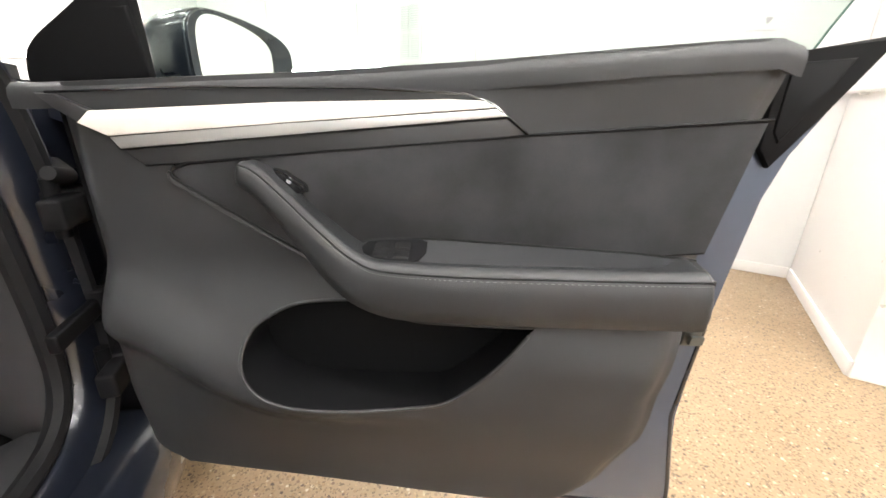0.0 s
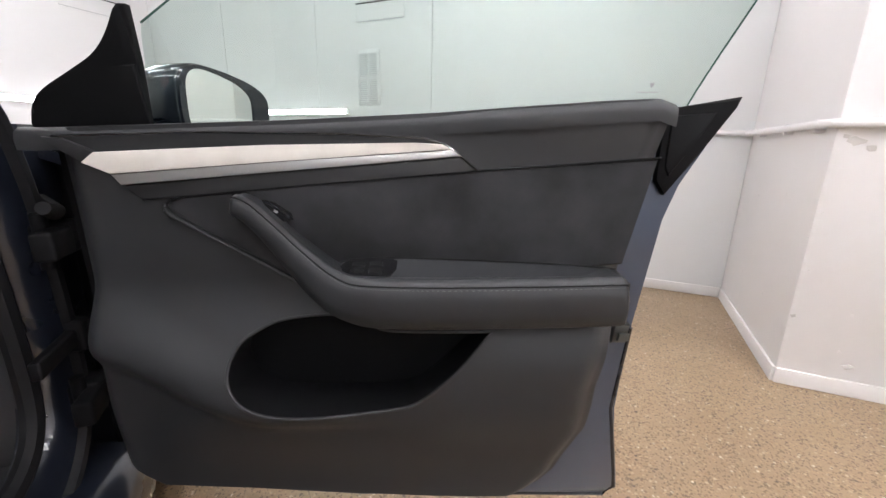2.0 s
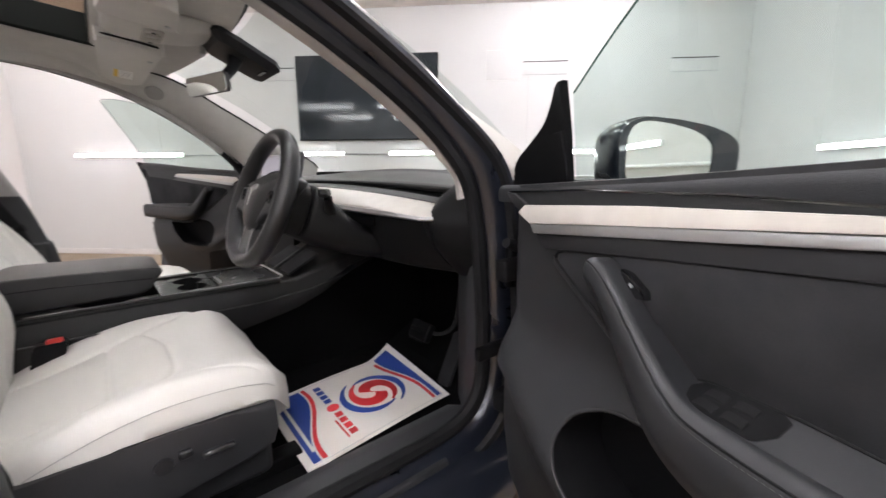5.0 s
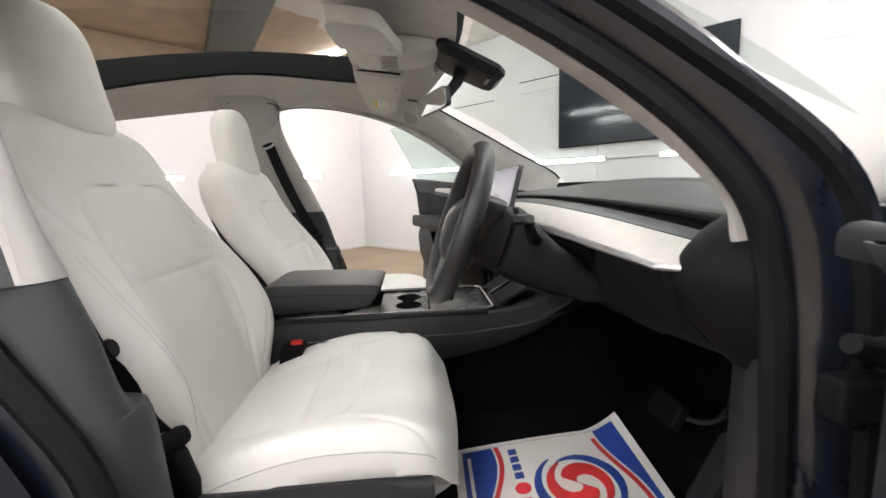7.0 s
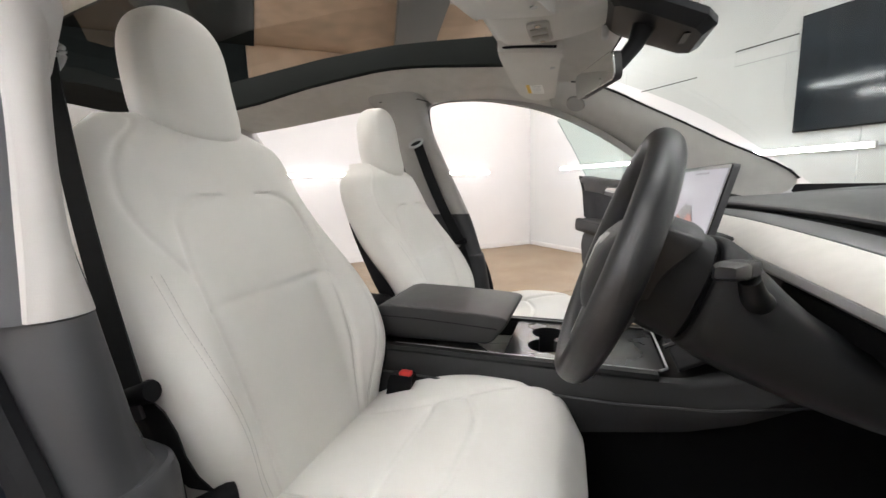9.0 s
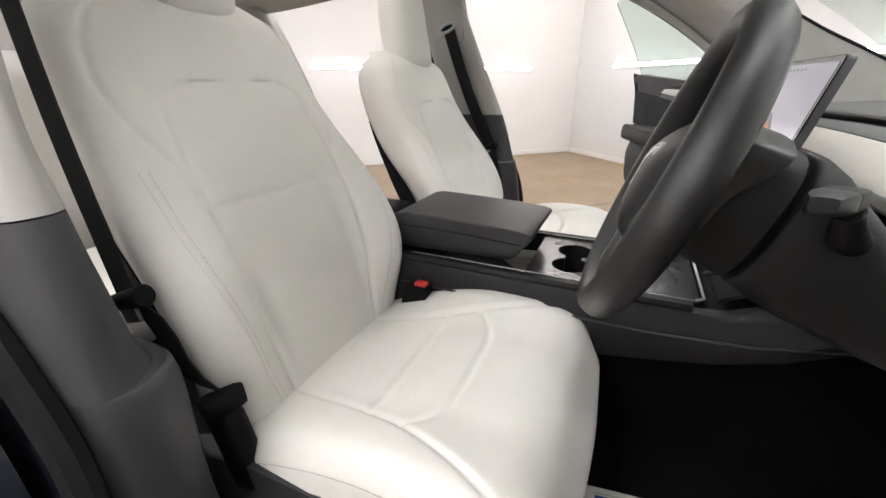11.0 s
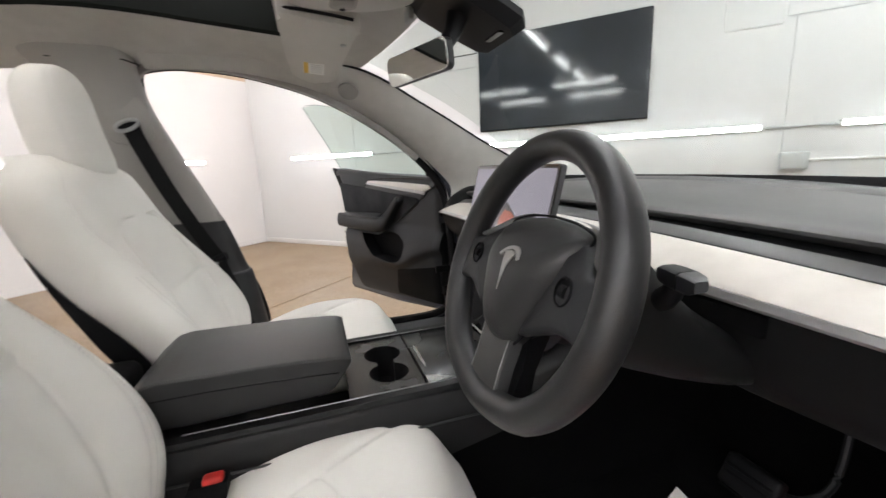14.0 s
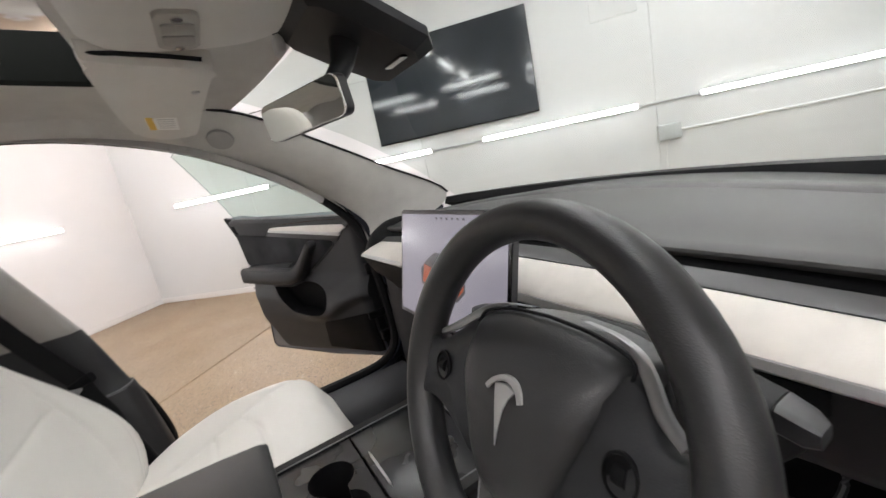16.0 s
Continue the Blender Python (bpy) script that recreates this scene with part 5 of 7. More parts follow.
def front_seat(cx, side, dy=0.0, dz=0.0):
    who = "driver's" if side > 0 else "passenger's"
    r = root("bucket_seat", (cx, 0.15, 0.36), f"white leather {who} seat with a fixed headrest shape and black base", "car seat", "front seats")
    off, offc = Vector((cx, dy, dz)), Vector((cx, dy, 0))
    rings = []
    for z in list(np.linspace(0.545, 1.215, 150)) + [1.219, 1.222]:
        w, y0 = back_w(z), back_y(z)
        ring = []
        half = insert_half(z)
        steep = math.hypot(1, (insert_half(z + 0.001) - insert_half(z - 0.001)) / 0.002)
        K = 140
        for k in range(K + 1):
            x = w * (-1 + 2 * k / K)
            f = groove((abs(x) - half) / steep, 0.006, 0.0062 if side > 0 else 0.006) if half > 0.03 else 0
            if abs(x) < half:
                f += groove(z - 0.905, 0.006, 0.0036)
            if z > 0.95:
                f += groove(abs(x) - shoulder_seam(z), 0.005, 0.0045)
            if z < 0.97:
                f += groove(abs(x) - bolster_seam(z), 0.0032, 0.0026)
            ring.append(Vector((x, seat_front(x, z) + f, z)) + off)
        thick = back_t(z) * (1.12 if side > 0 else 1.0)
        for k in range(24):
            u = 1 - 2 * (k + 0.5) / 24
            ring.append(Vector((w * (1 - 0.06 * u * u) * u, y0 - thick + 0.015 * u ** 8 - 0.05 * (1 - u * u) * smoothstep(1.2, 1.0, z), z)) + off)
        rings.append(ring)
    top = rings[-1]
    c = sum(top, Vector()) / len(top)
    rings.append([p.lerp(c, 0.3) + Vector((0, 0, 0.005)) for p in top])
    rings.append([p.lerp(c, 0.8) + Vector((0, 0, 0.007)) for p in top])
    part("backrest", loft(rings), WHITELEA, r, "white leather backrest", 60)
    # black shell on the back of the seat
    rings = []
    for z in np.linspace(0.55, 1.03, 20):
        w, y0 = back_w(z) * 0.93, back_y(z) - back_t(z)
        ring = []
        for k in range(25):
            u = -1 + 2 * k / 24
            ring.append(Vector((w * u, y0 + 0.010 - 0.05 * (1 - u * u), z)) + off)
        for k in range(25):
            u = 1 - 2 * k / 24
            ring.append(Vector((w * u * 0.985, y0 + 0.012 - shell_t(z) - 0.055 * (1 - u * u), z)) + off)
        rings.append(ring)
    part("back_shell", loft(rings), HARD, r, "black plastic seat back shell")
    # headrest: a soft block, upright, with a seam round its side
    rings = []
    for k in range(41):
        f = k / 40
        z = 1.170 + 0.250 * f
        q = max(0.10, (1 - abs(2 * f - 1) ** (3.4 if f > 0.5 else 5)) ** (0.46 if f > 0.5 else 0.35)) if 0 < f < 1 else 0.10
        w = (0.101 - 0.006 * f) * q
        dpt = (0.060 - 0.007 * f) * (0.25 + 0.75 * q)
        yc = -0.285 - 0.032 * f + 0.012 * (2 * f - 1) ** 2
        ring = []
        for j in range(64):
            a = j * 2 * math.pi / 64
            ca, sa = math.cos(a), math.sin(a)
            ex = abs(ca) ** 0.78 * (1 if ca > 0 else -1)
            ey = abs(sa) ** 0.80 * (1 if sa > 0 else -1)
            g = groove(abs(ey - 0.62), 0.05, 0.0022) if sa > 0 else 0
            ring.append(Vector(((w + g) * ex, yc + dpt * ey, z)) + off)
        rings.append(ring)
    part("headrest", loft(rings), WHITELEA, r, "white leather headrest", 60)
    # cushion
    rings = []
    NY = 120
    for j in range(NY + 1):
        f = j / NY
        y = -0.10 + 0.55 * f
        yy = y - 0.018 * smoothstep(0.5, 1.0, f)
        t = max(0.0, (f - 0.78) / 0.22)
        w = 0.262 - 0.02 * smoothstep(0.25, 0.0, f) - 0.062 * t ** 2.9
        zm, zr, zb = cush_mid(y), cush_ridge(y), 0.500
        half = cush_seam(y)
        ring = []
        K = 140
        for k in range(K + 1):
            u = -1 + 2 * k / K
            x = w * u
            z = zm + (zr - zm) * smoothstep(0.36, 0.88, abs(u)) + quarter(1 - abs(u), 0.15, 0.052)
            if abs(x) < half:
                z += 0.005 * (1 - (x / half) ** 2) + groove(y - 0.135, 0.006, 0.0048) + groove(y - 0.248 + 0.035 * (x / 0.15) ** 4, 0.006, 0.0055)
            z += groove(abs(x) - half, 0.006, 0.0055) + groove(abs(x) - w * 0.962, 0.003, 0.0018)
            ring.append(Vector((x, yy + 0.014 * (1 - u * u) * smoothstep(0.7, 1, f), max(z, zb + 0.012))) + offc)
        ze = min(0.592, zr - 0.068)
        for x, z in ((w + 0.002, ze + 0.006), (w - 0.006, ze)):
            ring.append(Vector((x, yy, z)) + offc)
        for k in range(9):
            ring.append(Vector((w * 0.9 * (1 - 2 * (k + 0.5) / 9), yy, zb)) + offc)
        for x, z in ((-w + 0.006, ze), (-w - 0.002, ze + 0.006)):
            ring.append(Vector((x, yy, z)) + offc)
        rings.append(ring)
    cush = part("cushion", loft(rings), WHITELEA, r, "white leather seat cushion", 60)
    for sgn in (1, -1):
        line = []
        for ring in rings[6:-8]:
            p = ring[139] if sgn > 0 else ring[1]
            line.append(p + Vector((0.0004 * sgn, 0, 0.0)))
        part("edge_seam", tube(line[::3], 0.0009, 6), SEATSEAM, cush, "thin edge seam")
    # base with side covers and rails
    part("base", rbox((cx, 0.125 + dy, 0.485), (0.455, 0.52, 0.165), 0.02), LOWTRIM, r, "black plastic seat base")
    for sgn in (1, -1):
        prof = [(-0.14, 0.43), (0.05, 0.445), (0.20, 0.468), (0.33, 0.482), (0.378, 0.498), (0.388, 0.53), (0.386, 0.580), (0.30, 0.592), (0.20, 0.597), (0.10, 0.594), (0.02, 0.592), (-0.08, 0.575), (-0.15, 0.54), (-0.17, 0.49)]
        cov = part("side_cover", plate(prof, lambda y, z, d: Vector((cx + sgn * (0.229 + d), y + dy, z)), 0.0, 0.039, 0.010, 3), LOWTRIM, r, "black plastic side cover")
        if sgn == side:
            part("lumbar_button", disc((cx + sgn * 0.267, 0.192 + dy, 0.540), (sgn, 0, 0), 0.016, 0.006, 24, 0.014), TRIMBLK, cov)
            part("seat_switch", rbox((cx + sgn * 0.271, 0.277 + dy, 0.534), (0.014, 0.055, 0.012), 0.005), TRIMBLK, cov)
            part("seat_switch", rbox((cx + sgn * 0.271, 0.225 + dy, 0.550), (0.014, 0.022, 0.016), 0.005), TRIMBLK, cov)
        part("rail", rbox((cx + sgn * 0.19, 0.14, 0.395), (0.05, 0.62, 0.045), 0.006), HARD, r, "black seat rail")
    # double stitching down the bolsters
    for sgn in (1, -1):
        bms = []
        for shift in (-0.005, 0.005):
            for k in range(0, 66):
                z = 0.59 + k * 0.0058
                a, b = bolster_seam(z) + shift, bolster_seam(z + 0.004) + shift
                bms.append(tube([Vector((sgn * a, seat_front(a, z) + 0.0002, z)) + off, Vector((sgn * b, seat_front(b, z + 0.004) + 0.0002, z + 0.004)) + off], 0.00042, 4))
        part("stitching", join(*bms), SEATSEAM, r, "fine pale stitching")
    # buckle on the console side
    bx = cx - side * 0.197
    bk = part("belt_buckle", loft([[Vector((bx + a * wx, 0.006 + 0.25 * (z - 0.50) + b * wy, z + 0.018)) + Vector((0, dy, 0)) for a, b in ((-1, -1), (1, -1), (1, 1), (-1, 1))] for z, wx, wy in ((0.47, 0.012, 0.022), (0.55, 0.014, 0.026), (0.628, 0.015, 0.03), (0.640, 0.012, 0.027))]), HARD, r, "black belt buckle")
    part("buckle_button", rbox((bx, 0.047 + dy, 0.659), (0.021, 0.030, 0.014), 0.005), RED, bk, "red release button")
    return r


front_seat(0.37, 1)
front_seat(-0.37, -1, 0.02, -0.055)

bench = root("rear_bench", (0, -0.95, 0.4), "white leather rear bench behind the front seats", "car seat")
for cx, w in ((-0.38, 0.27), (0.0, 0.11), (0.38, 0.27)):
    part("cushion", rbox((cx, -0.80, 0.555), (w * 2 - 0.004, 0.50, 0.14), 0.05, 5), WHITELEA, bench, "white leather cushion")
    part("backrest", rbox((cx, -1.12, 0.86), (w * 2 - 0.004, 0.13, 0.62), 0.05, 5, Matrix.Rotation(radians(-18), 4, "X")), WHITELEA, bench, "white leather backrest")
for cx in (-0.38, 0.38):
    part("headrest", rbox((cx, -1.24, 1.215), (0.24, 0.09, 0.15), 0.04, 5, Matrix.Rotation(radians(-12), 4, "X")), WHITELEA, bench, "white leather headrest")
part("base", rbox((0, -0.83, 0.42), (1.28, 0.46, 0.13), 0.02), CARPET, bench)

# ---- belts ----
for side in (1, -1):
    b = root("seat_belt", (0.64 * side, -0.2, 0.9), "black seat belt hanging from its pillar guide", "seat belt", "front seat belts")
    A, B, C = Vector((0.612 * side, -0.232, 1.255)), Vector((0.664 * side, -0.076, 0.845)), Vector((0.628 * side, -0.034, 0.70))

    def strap(pts, hw, twist=0.0):
        rings = []
        for k, p in enumerate(pts):
            wv = Vector((0.03 if side > 0 else 0.20, 1.0, 0.32 - twist * k / len(pts))).normalized() * (hw[k] if isinstance(hw, list) else hw)
            nv = Vector((0.9 * side, 0.3, 0)).normalized() * 0.0012
            rings.append([p - wv - nv, p + wv - nv, p + wv + nv, p - wv + nv])
        return loft(rings)
    part("webbing", strap([A.lerp(B, k / 8) + Vector((0, -0.012 * math.sin(math.pi * k / 8), 0)) for k in range(9)], 0.023), BELT, b, "black woven webbing")
    part("lap_webbing", strap([B.lerp(C, k / 5) + Vector((-0.006 * side * math.sin(k * 1.3), 0, 0)) for k in range(6)], [0.020, 0.022, 0.024, 0.025, 0.025, 0.024], 0.2), BELT, b, "black folded webbing")
    g = part("pillar_guide", plate([(-0.30, 1.23), (-0.285, 1.215), (-0.235, 1.205), (-0.195, 1.215), (-0.185, 1.235), (-0.18, 1.31), (-0.195, 1.335), (-0.23, 1.345), (-0.275, 1.342), (-0.292, 1.33)], lambda y, z, d: Vector(((0.652 - 0.27 * (z - 1.2) - d) * side, y, z)), -0.014, 0.012, 0.006), GREYTRIM, b, "grey height adjuster cover")
    hoop = [Vector((0.606 * side, -0.238 + 0.029 * math.cos(a), 1.262 + 0.013 * math.sin(a) + 0.3 * 0.029 * math.cos(a))) for a in np.linspace(0, 2 * math.pi, 20, endpoint=False)]
    part("guide_ring", tube(hoop, 0.0055, 8, True, 1.0, True), GREYPL, g, "grey belt guide loop")
    part("guide_slot", plate([(p.y, p.z) for p in hoop], lambda y, z, d: Vector(((0.6075 + d) * side, y, z)), 0.0, 0.002), RUBBER, g, "", 0)
    wv = Vector((-0.20 * side, 1.0, 0.32)).normalized()
    part("tongue", tube([B - wv * 0.034, B - wv * 0.024, B, B + wv * 0.024, B + wv * 0.027], [0.006, 0.010, 0.012, 0.0145, 0.0125], 14), HARD, b, "black belt tongue")
    part("tongue_plate", rbox(B + Vector((-0.004 * side, -0.016, -0.022)), (0.006, 0.036, 0.03), 0.002, 2, Matrix.Rotation(radians(18), 4, "X")), STEEL, b)
    ax = C + Vector((-0.008 * side, 0.012, -0.022))
    part("anchor_cover", join(tube([ax + Vector((0.026 * side, -0.012, 0)), ax + Vector((0.018 * side, -0.01, 0)), ax + Vector((-0.014 * side, 0.008, 0.002)), ax + Vector((-0.022 * side, 0.012, 0.002))], [0.013, 0.017, 0.017, 0.014], 16), rbox(ax + Vector((0.004 * side, 0.012, -0.075)), (0.036, 0.05, 0.13), 0.012, 3, Matrix.Rotation(radians(14), 4, "X"))), HARD, b, "black belt anchor cover")

# ---- dashboard ----
dash = root("dashboard", (0, 0.85, 0.9), "black dashboard with a white strip across its whole width", "dashboard")
XS = [-0.70 + 1.40 * k / 28 for k in range(29)]


def crown(x, y, z):
    """The dash arches across the car: its middle stands higher than its ends, and its far edge curves back with the windscreen."""
    q = smoothstep(0.80, 1.09, y)
    up = smoothstep(0.925, 0.975, z)
    rise, fall = 0.018 + (0.0 - 0.018) * smoothstep(0.79, 0.85, y), 0.063 - 0.030 * smoothstep(0.79, 0.815, y) + 0.050 * q
    return Vector((x, y + (0.055 * (1 - smoothstep(0.77, 0.80, y)) * up - 0.21 * q) * x * x, z + (rise - fall * x * x) * max(up, q)))


def across(profile, xs):
    return loft([[crown(x, y, z) for y, z in profile] for x in xs])


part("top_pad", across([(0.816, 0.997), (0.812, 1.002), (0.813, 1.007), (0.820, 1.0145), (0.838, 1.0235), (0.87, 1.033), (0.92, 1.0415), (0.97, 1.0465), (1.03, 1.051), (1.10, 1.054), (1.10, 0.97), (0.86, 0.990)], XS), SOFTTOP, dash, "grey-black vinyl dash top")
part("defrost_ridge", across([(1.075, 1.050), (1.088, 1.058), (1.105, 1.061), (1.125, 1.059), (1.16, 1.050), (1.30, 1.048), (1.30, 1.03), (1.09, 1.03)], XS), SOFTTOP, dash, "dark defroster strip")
part("air_slot", across([(0.788, 0.982), (0.87, 0.970), (0.87, 1.0), (0.83, 1.003)], [x * 0.985 for x in XS]), CARPET, dash, "black air outlet slot")
part("ledge", across([(0.7525, 0.9785), (0.757, 0.982), (0.79, 0.989), (0.797, 0.984), (0.79, 0.965), (0.76, 0.965)], [x * 0.985 for x in XS]), LEDGE, dash, "satin grey ledge")
SW = [(0.699, 0.946), (0.702, 0.952), (0.750, 0.9775), (0.757, 0.975), (0.76, 0.95), (0.715, 0.94)]
SE = [(0.6975, 0.945), (0.697, 0.937), (0.703, 0.932), (0.73, 0.930), (0.73, 0.940), (0.706, 0.9455)]
XW = [x * 0.997 for x in XS]
part("decor_strip", across(SW, XW), WHITETRIM, dash, "white decorative strip")
part("decor_edge", across(SE, XW), SILVER, dash, "satin silver edge")
for sgn in (1, -1):
    part("strip_end", loft([[crown(q * sgn, y + dy, z) for y, z in SW] for q, dy in ((0.6978, 0.0), (0.707, 0.010), (0.722, 0.032))]), WHITETRIM, dash)
    part("edge_end", loft([[crown(q * sgn, y + dy, z) for y, z in SE] for q, dy in ((0.6976, 0.0), (0.707, 0.010), (0.722, 0.032))]), SILVER, dash, "satin silver edge")
    cap = []
    for x, back, top in (
            (0.655, 0.050, ((0.788, 0.960), (0.806, 0.978), (0.855, 1.004))), (0.678, 0.025, ((0.772, 0.968), (0.800, 0.990), (0.855, 1.017))),
            (0.700, 0.004, ((0.756, 0.972), (0.792, 0.999), (0.855, 1.024))), (0.722, 0.004, ((0.751, 0.974), (0.788, 1.003), (0.855, 1.026))),
            (0.750, 0.014, ((0.757, 0.972), (0.792, 1.001), (0.855, 1.024))), (0.800, 0.040, ((0.776, 0.962), (0.803, 0.988), (0.860, 1.010)))):
        front = [(y + back, z) for y, z in ((0.822, 0.788), (0.785, 0.825), (0.752, 0.862), (0.735, 0.893), (0.725, 0.930))]
        cap.append([Vector((x * sgn, y, z)) for y, z in front + list(top) + [(0.95, 1.012), (1.05, 0.90), (0.95, 0.77)]])
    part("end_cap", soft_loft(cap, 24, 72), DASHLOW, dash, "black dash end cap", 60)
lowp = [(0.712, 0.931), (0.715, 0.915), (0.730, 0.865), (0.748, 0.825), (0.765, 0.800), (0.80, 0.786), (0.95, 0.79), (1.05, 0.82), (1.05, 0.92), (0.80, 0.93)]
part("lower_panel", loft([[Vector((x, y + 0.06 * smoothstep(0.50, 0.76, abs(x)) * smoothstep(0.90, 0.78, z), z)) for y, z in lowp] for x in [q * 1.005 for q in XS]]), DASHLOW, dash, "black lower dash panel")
# Black block on the panel face; it stands for shade under the strip.
part("column_gap_shade", rbox((0.372, 0.7105, 0.914), (0.25, 0.008, 0.028), 0.003), CARPET, dash, "black block for the shade above the steering column")
part("knee_trim_line", tube([(0.26, 0.768, 0.797), (0.45, 0.771, 0.797), (0.60, 0.79, 0.796)], 0.003, 6), TRIMBLK, dash)
# ---- touchscreen ----
scr = root("touchscreen", (0, 0.70, 0.95), "large centre touchscreen with a lit pale display", "screen")
TILT_S = Matrix.Rotation(radians(-14), 4, "X")


def scr_w(x, z, d):
    q = TILT_S @ Vector((x, -d, z))
    return q + Vector((-0.003, 0.629, 1.0))


def rrect(w, h, r, n=5):
    out = []
    for cx, cy, a0 in ((w - r, h - r, 0), (-w + r, h - r, 90), (-w + r, -h + r, 180), (w - r, -h + r, 270)):
        for k in range(n + 1):
            a = radians(a0 + 90 * k / n)
            out.append((cx + r * math.cos(a), cy + r * math.sin(a)))
    return out


part("housing", plate(rrect(0.183, 0.110, 0.008), scr_w, -0.010, 0.0, 0.003), GREYDARK, scr, "dark grey slim housing")
part("bezel", plate(rrect(0.1815, 0.1085, 0.007), scr_w, 0.0002, 0.0022), GLOSSBLK, scr, "gloss black bezel", 0)
dp = part("display", plate(rrect(0.175, 0.1015, 0.004), scr_w, 0.0024, 0.0030), SCREEN, scr, "lit pale lavender display", 0)
part("drawn_shape", plate([(-0.085, -0.035), (-0.03, -0.052), (0.045, -0.05), (0.068, -0.03), (0.066, 0.0), (0.045, 0.012), (0.02, 0.028), (-0.035, 0.03), (-0.07, 0.01), (-0.088, -0.005)], scr_w, 0.0031, 0.0034), SCRDARK, dp, "", 0)
part("drawn_shape", plate([(0.005, -0.046), (0.043, -0.044), (0.064, -0.026), (0.062, -0.002), (0.04, 0.01), (0.012, 0.012), (-0.005, -0.005), (-0.01, -0.03)], scr_w, 0.0035, 0.0038), SCRORANGE, dp, "", 0)
part("drawn_shape", plate([(-0.08, -0.03), (-0.055, -0.038), (-0.048, 0.0), (-0.075, 0.004)], scr_w, 0.0035, 0.0038), SCRORANGE, dp, "", 0)
for k in range(6):
    part("icon", plate(rrect(0.003, 0.002, 0.001), lambda x, z, d, k=k: scr_w(x - 0.03 + 0.018 * k, z + 0.094, d), 0.0031, 0.0034), SCRDARK, dp, "", 0)
part("mount", rbox((0, 0.685, 0.942), (0.10, 0.06, 0.055), 0.02), HARD, scr)

# ---- steering wheel ----
WC, WT = Vector((0.366, 0.466, 0.977)), radians(20)
WR = Matrix.Rotation(-WT, 4, "X")


def wh(x, z, d):
    """Wheel frame: x right, z up in the wheel's plane, d towards the driver."""
    return WC + (WR @ Vector((x, -d, z)))


sw = root("steering_wheel", WC, "black leather three-spoke steering wheel", "steering wheel")
R0 = 0.163
rings = []
for k in range(72):
    a = k * 2 * math.pi / 72
    low = smoothstep(-0.80, -0.98, math.sin(a))
    rr = R0 - 0.006 * low
    th = 0.0175 + 0.002 * abs(math.cos(a))
    rings.append([wh((rr + th * math.cos(b)) * math.cos(a), (rr + th * math.cos(b)) * math.sin(a), 1.12 * th * math.sin(b)) for b in np.linspace(0, 2 * math.pi, 16, endpoint=False)])
rim = part("rim", loft(rings, True, False, True), LEATHER, sw, "black leather rim", 60)
half_bag = [(0.0, 0.080), (0.045, 0.077), (0.078, 0.069), (0.0865, 0.060), (0.083, 0.038), (0.072, 0.005), (0.060, -0.030), (0.046, -0.062), (0.028, -0.081)]
airbag = spline(half_bag + [(0.0, -0.087)] + [(-x, z) for x, z in half_bag[:0:-1]] + [half_bag[0]], 72)[:-1]
rings = []
for f, d in ((1.0, -0.05), (1.0, -0.016), (0.992, -0.008), (0.97, -0.0005), (0.93, 0.006), (0.85, 0.0135), (0.72, 0.0195), (0.55, 0.0235), (0.35, 0.0255), (0.15, 0.0262), (0.03, 0.0262)):
    rings.append([wh(x * f, -0.004 + (z + 0.004) * f, d - 0.024 * smoothstep(0.005, 0.08, z * f)) for x, z in airbag])
hub = part("airbag_cover", loft(rings), PADDING, sw, "soft black airbag cover", 70)


def dome(x, z):
    """How far the airbag cover stands out at a place near its middle."""
    q = math.hypot(x / 0.084, (z + 0.004) / 0.083)
    return float(np.interp(q, [0, 0.15, 0.35, 0.55, 0.72, 0.85], [0.0262, 0.0262, 0.0255, 0.0235, 0.0195, 0.0135])) - 0.024 * smoothstep(0.005, 0.08, z)


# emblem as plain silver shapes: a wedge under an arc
def on_hub(x, z, d):
    x, z = 1.15 * x + 0.005, 0.006 + 1.15 * (z - 0.006)
    return wh(x, z, dome(x, z) + d)


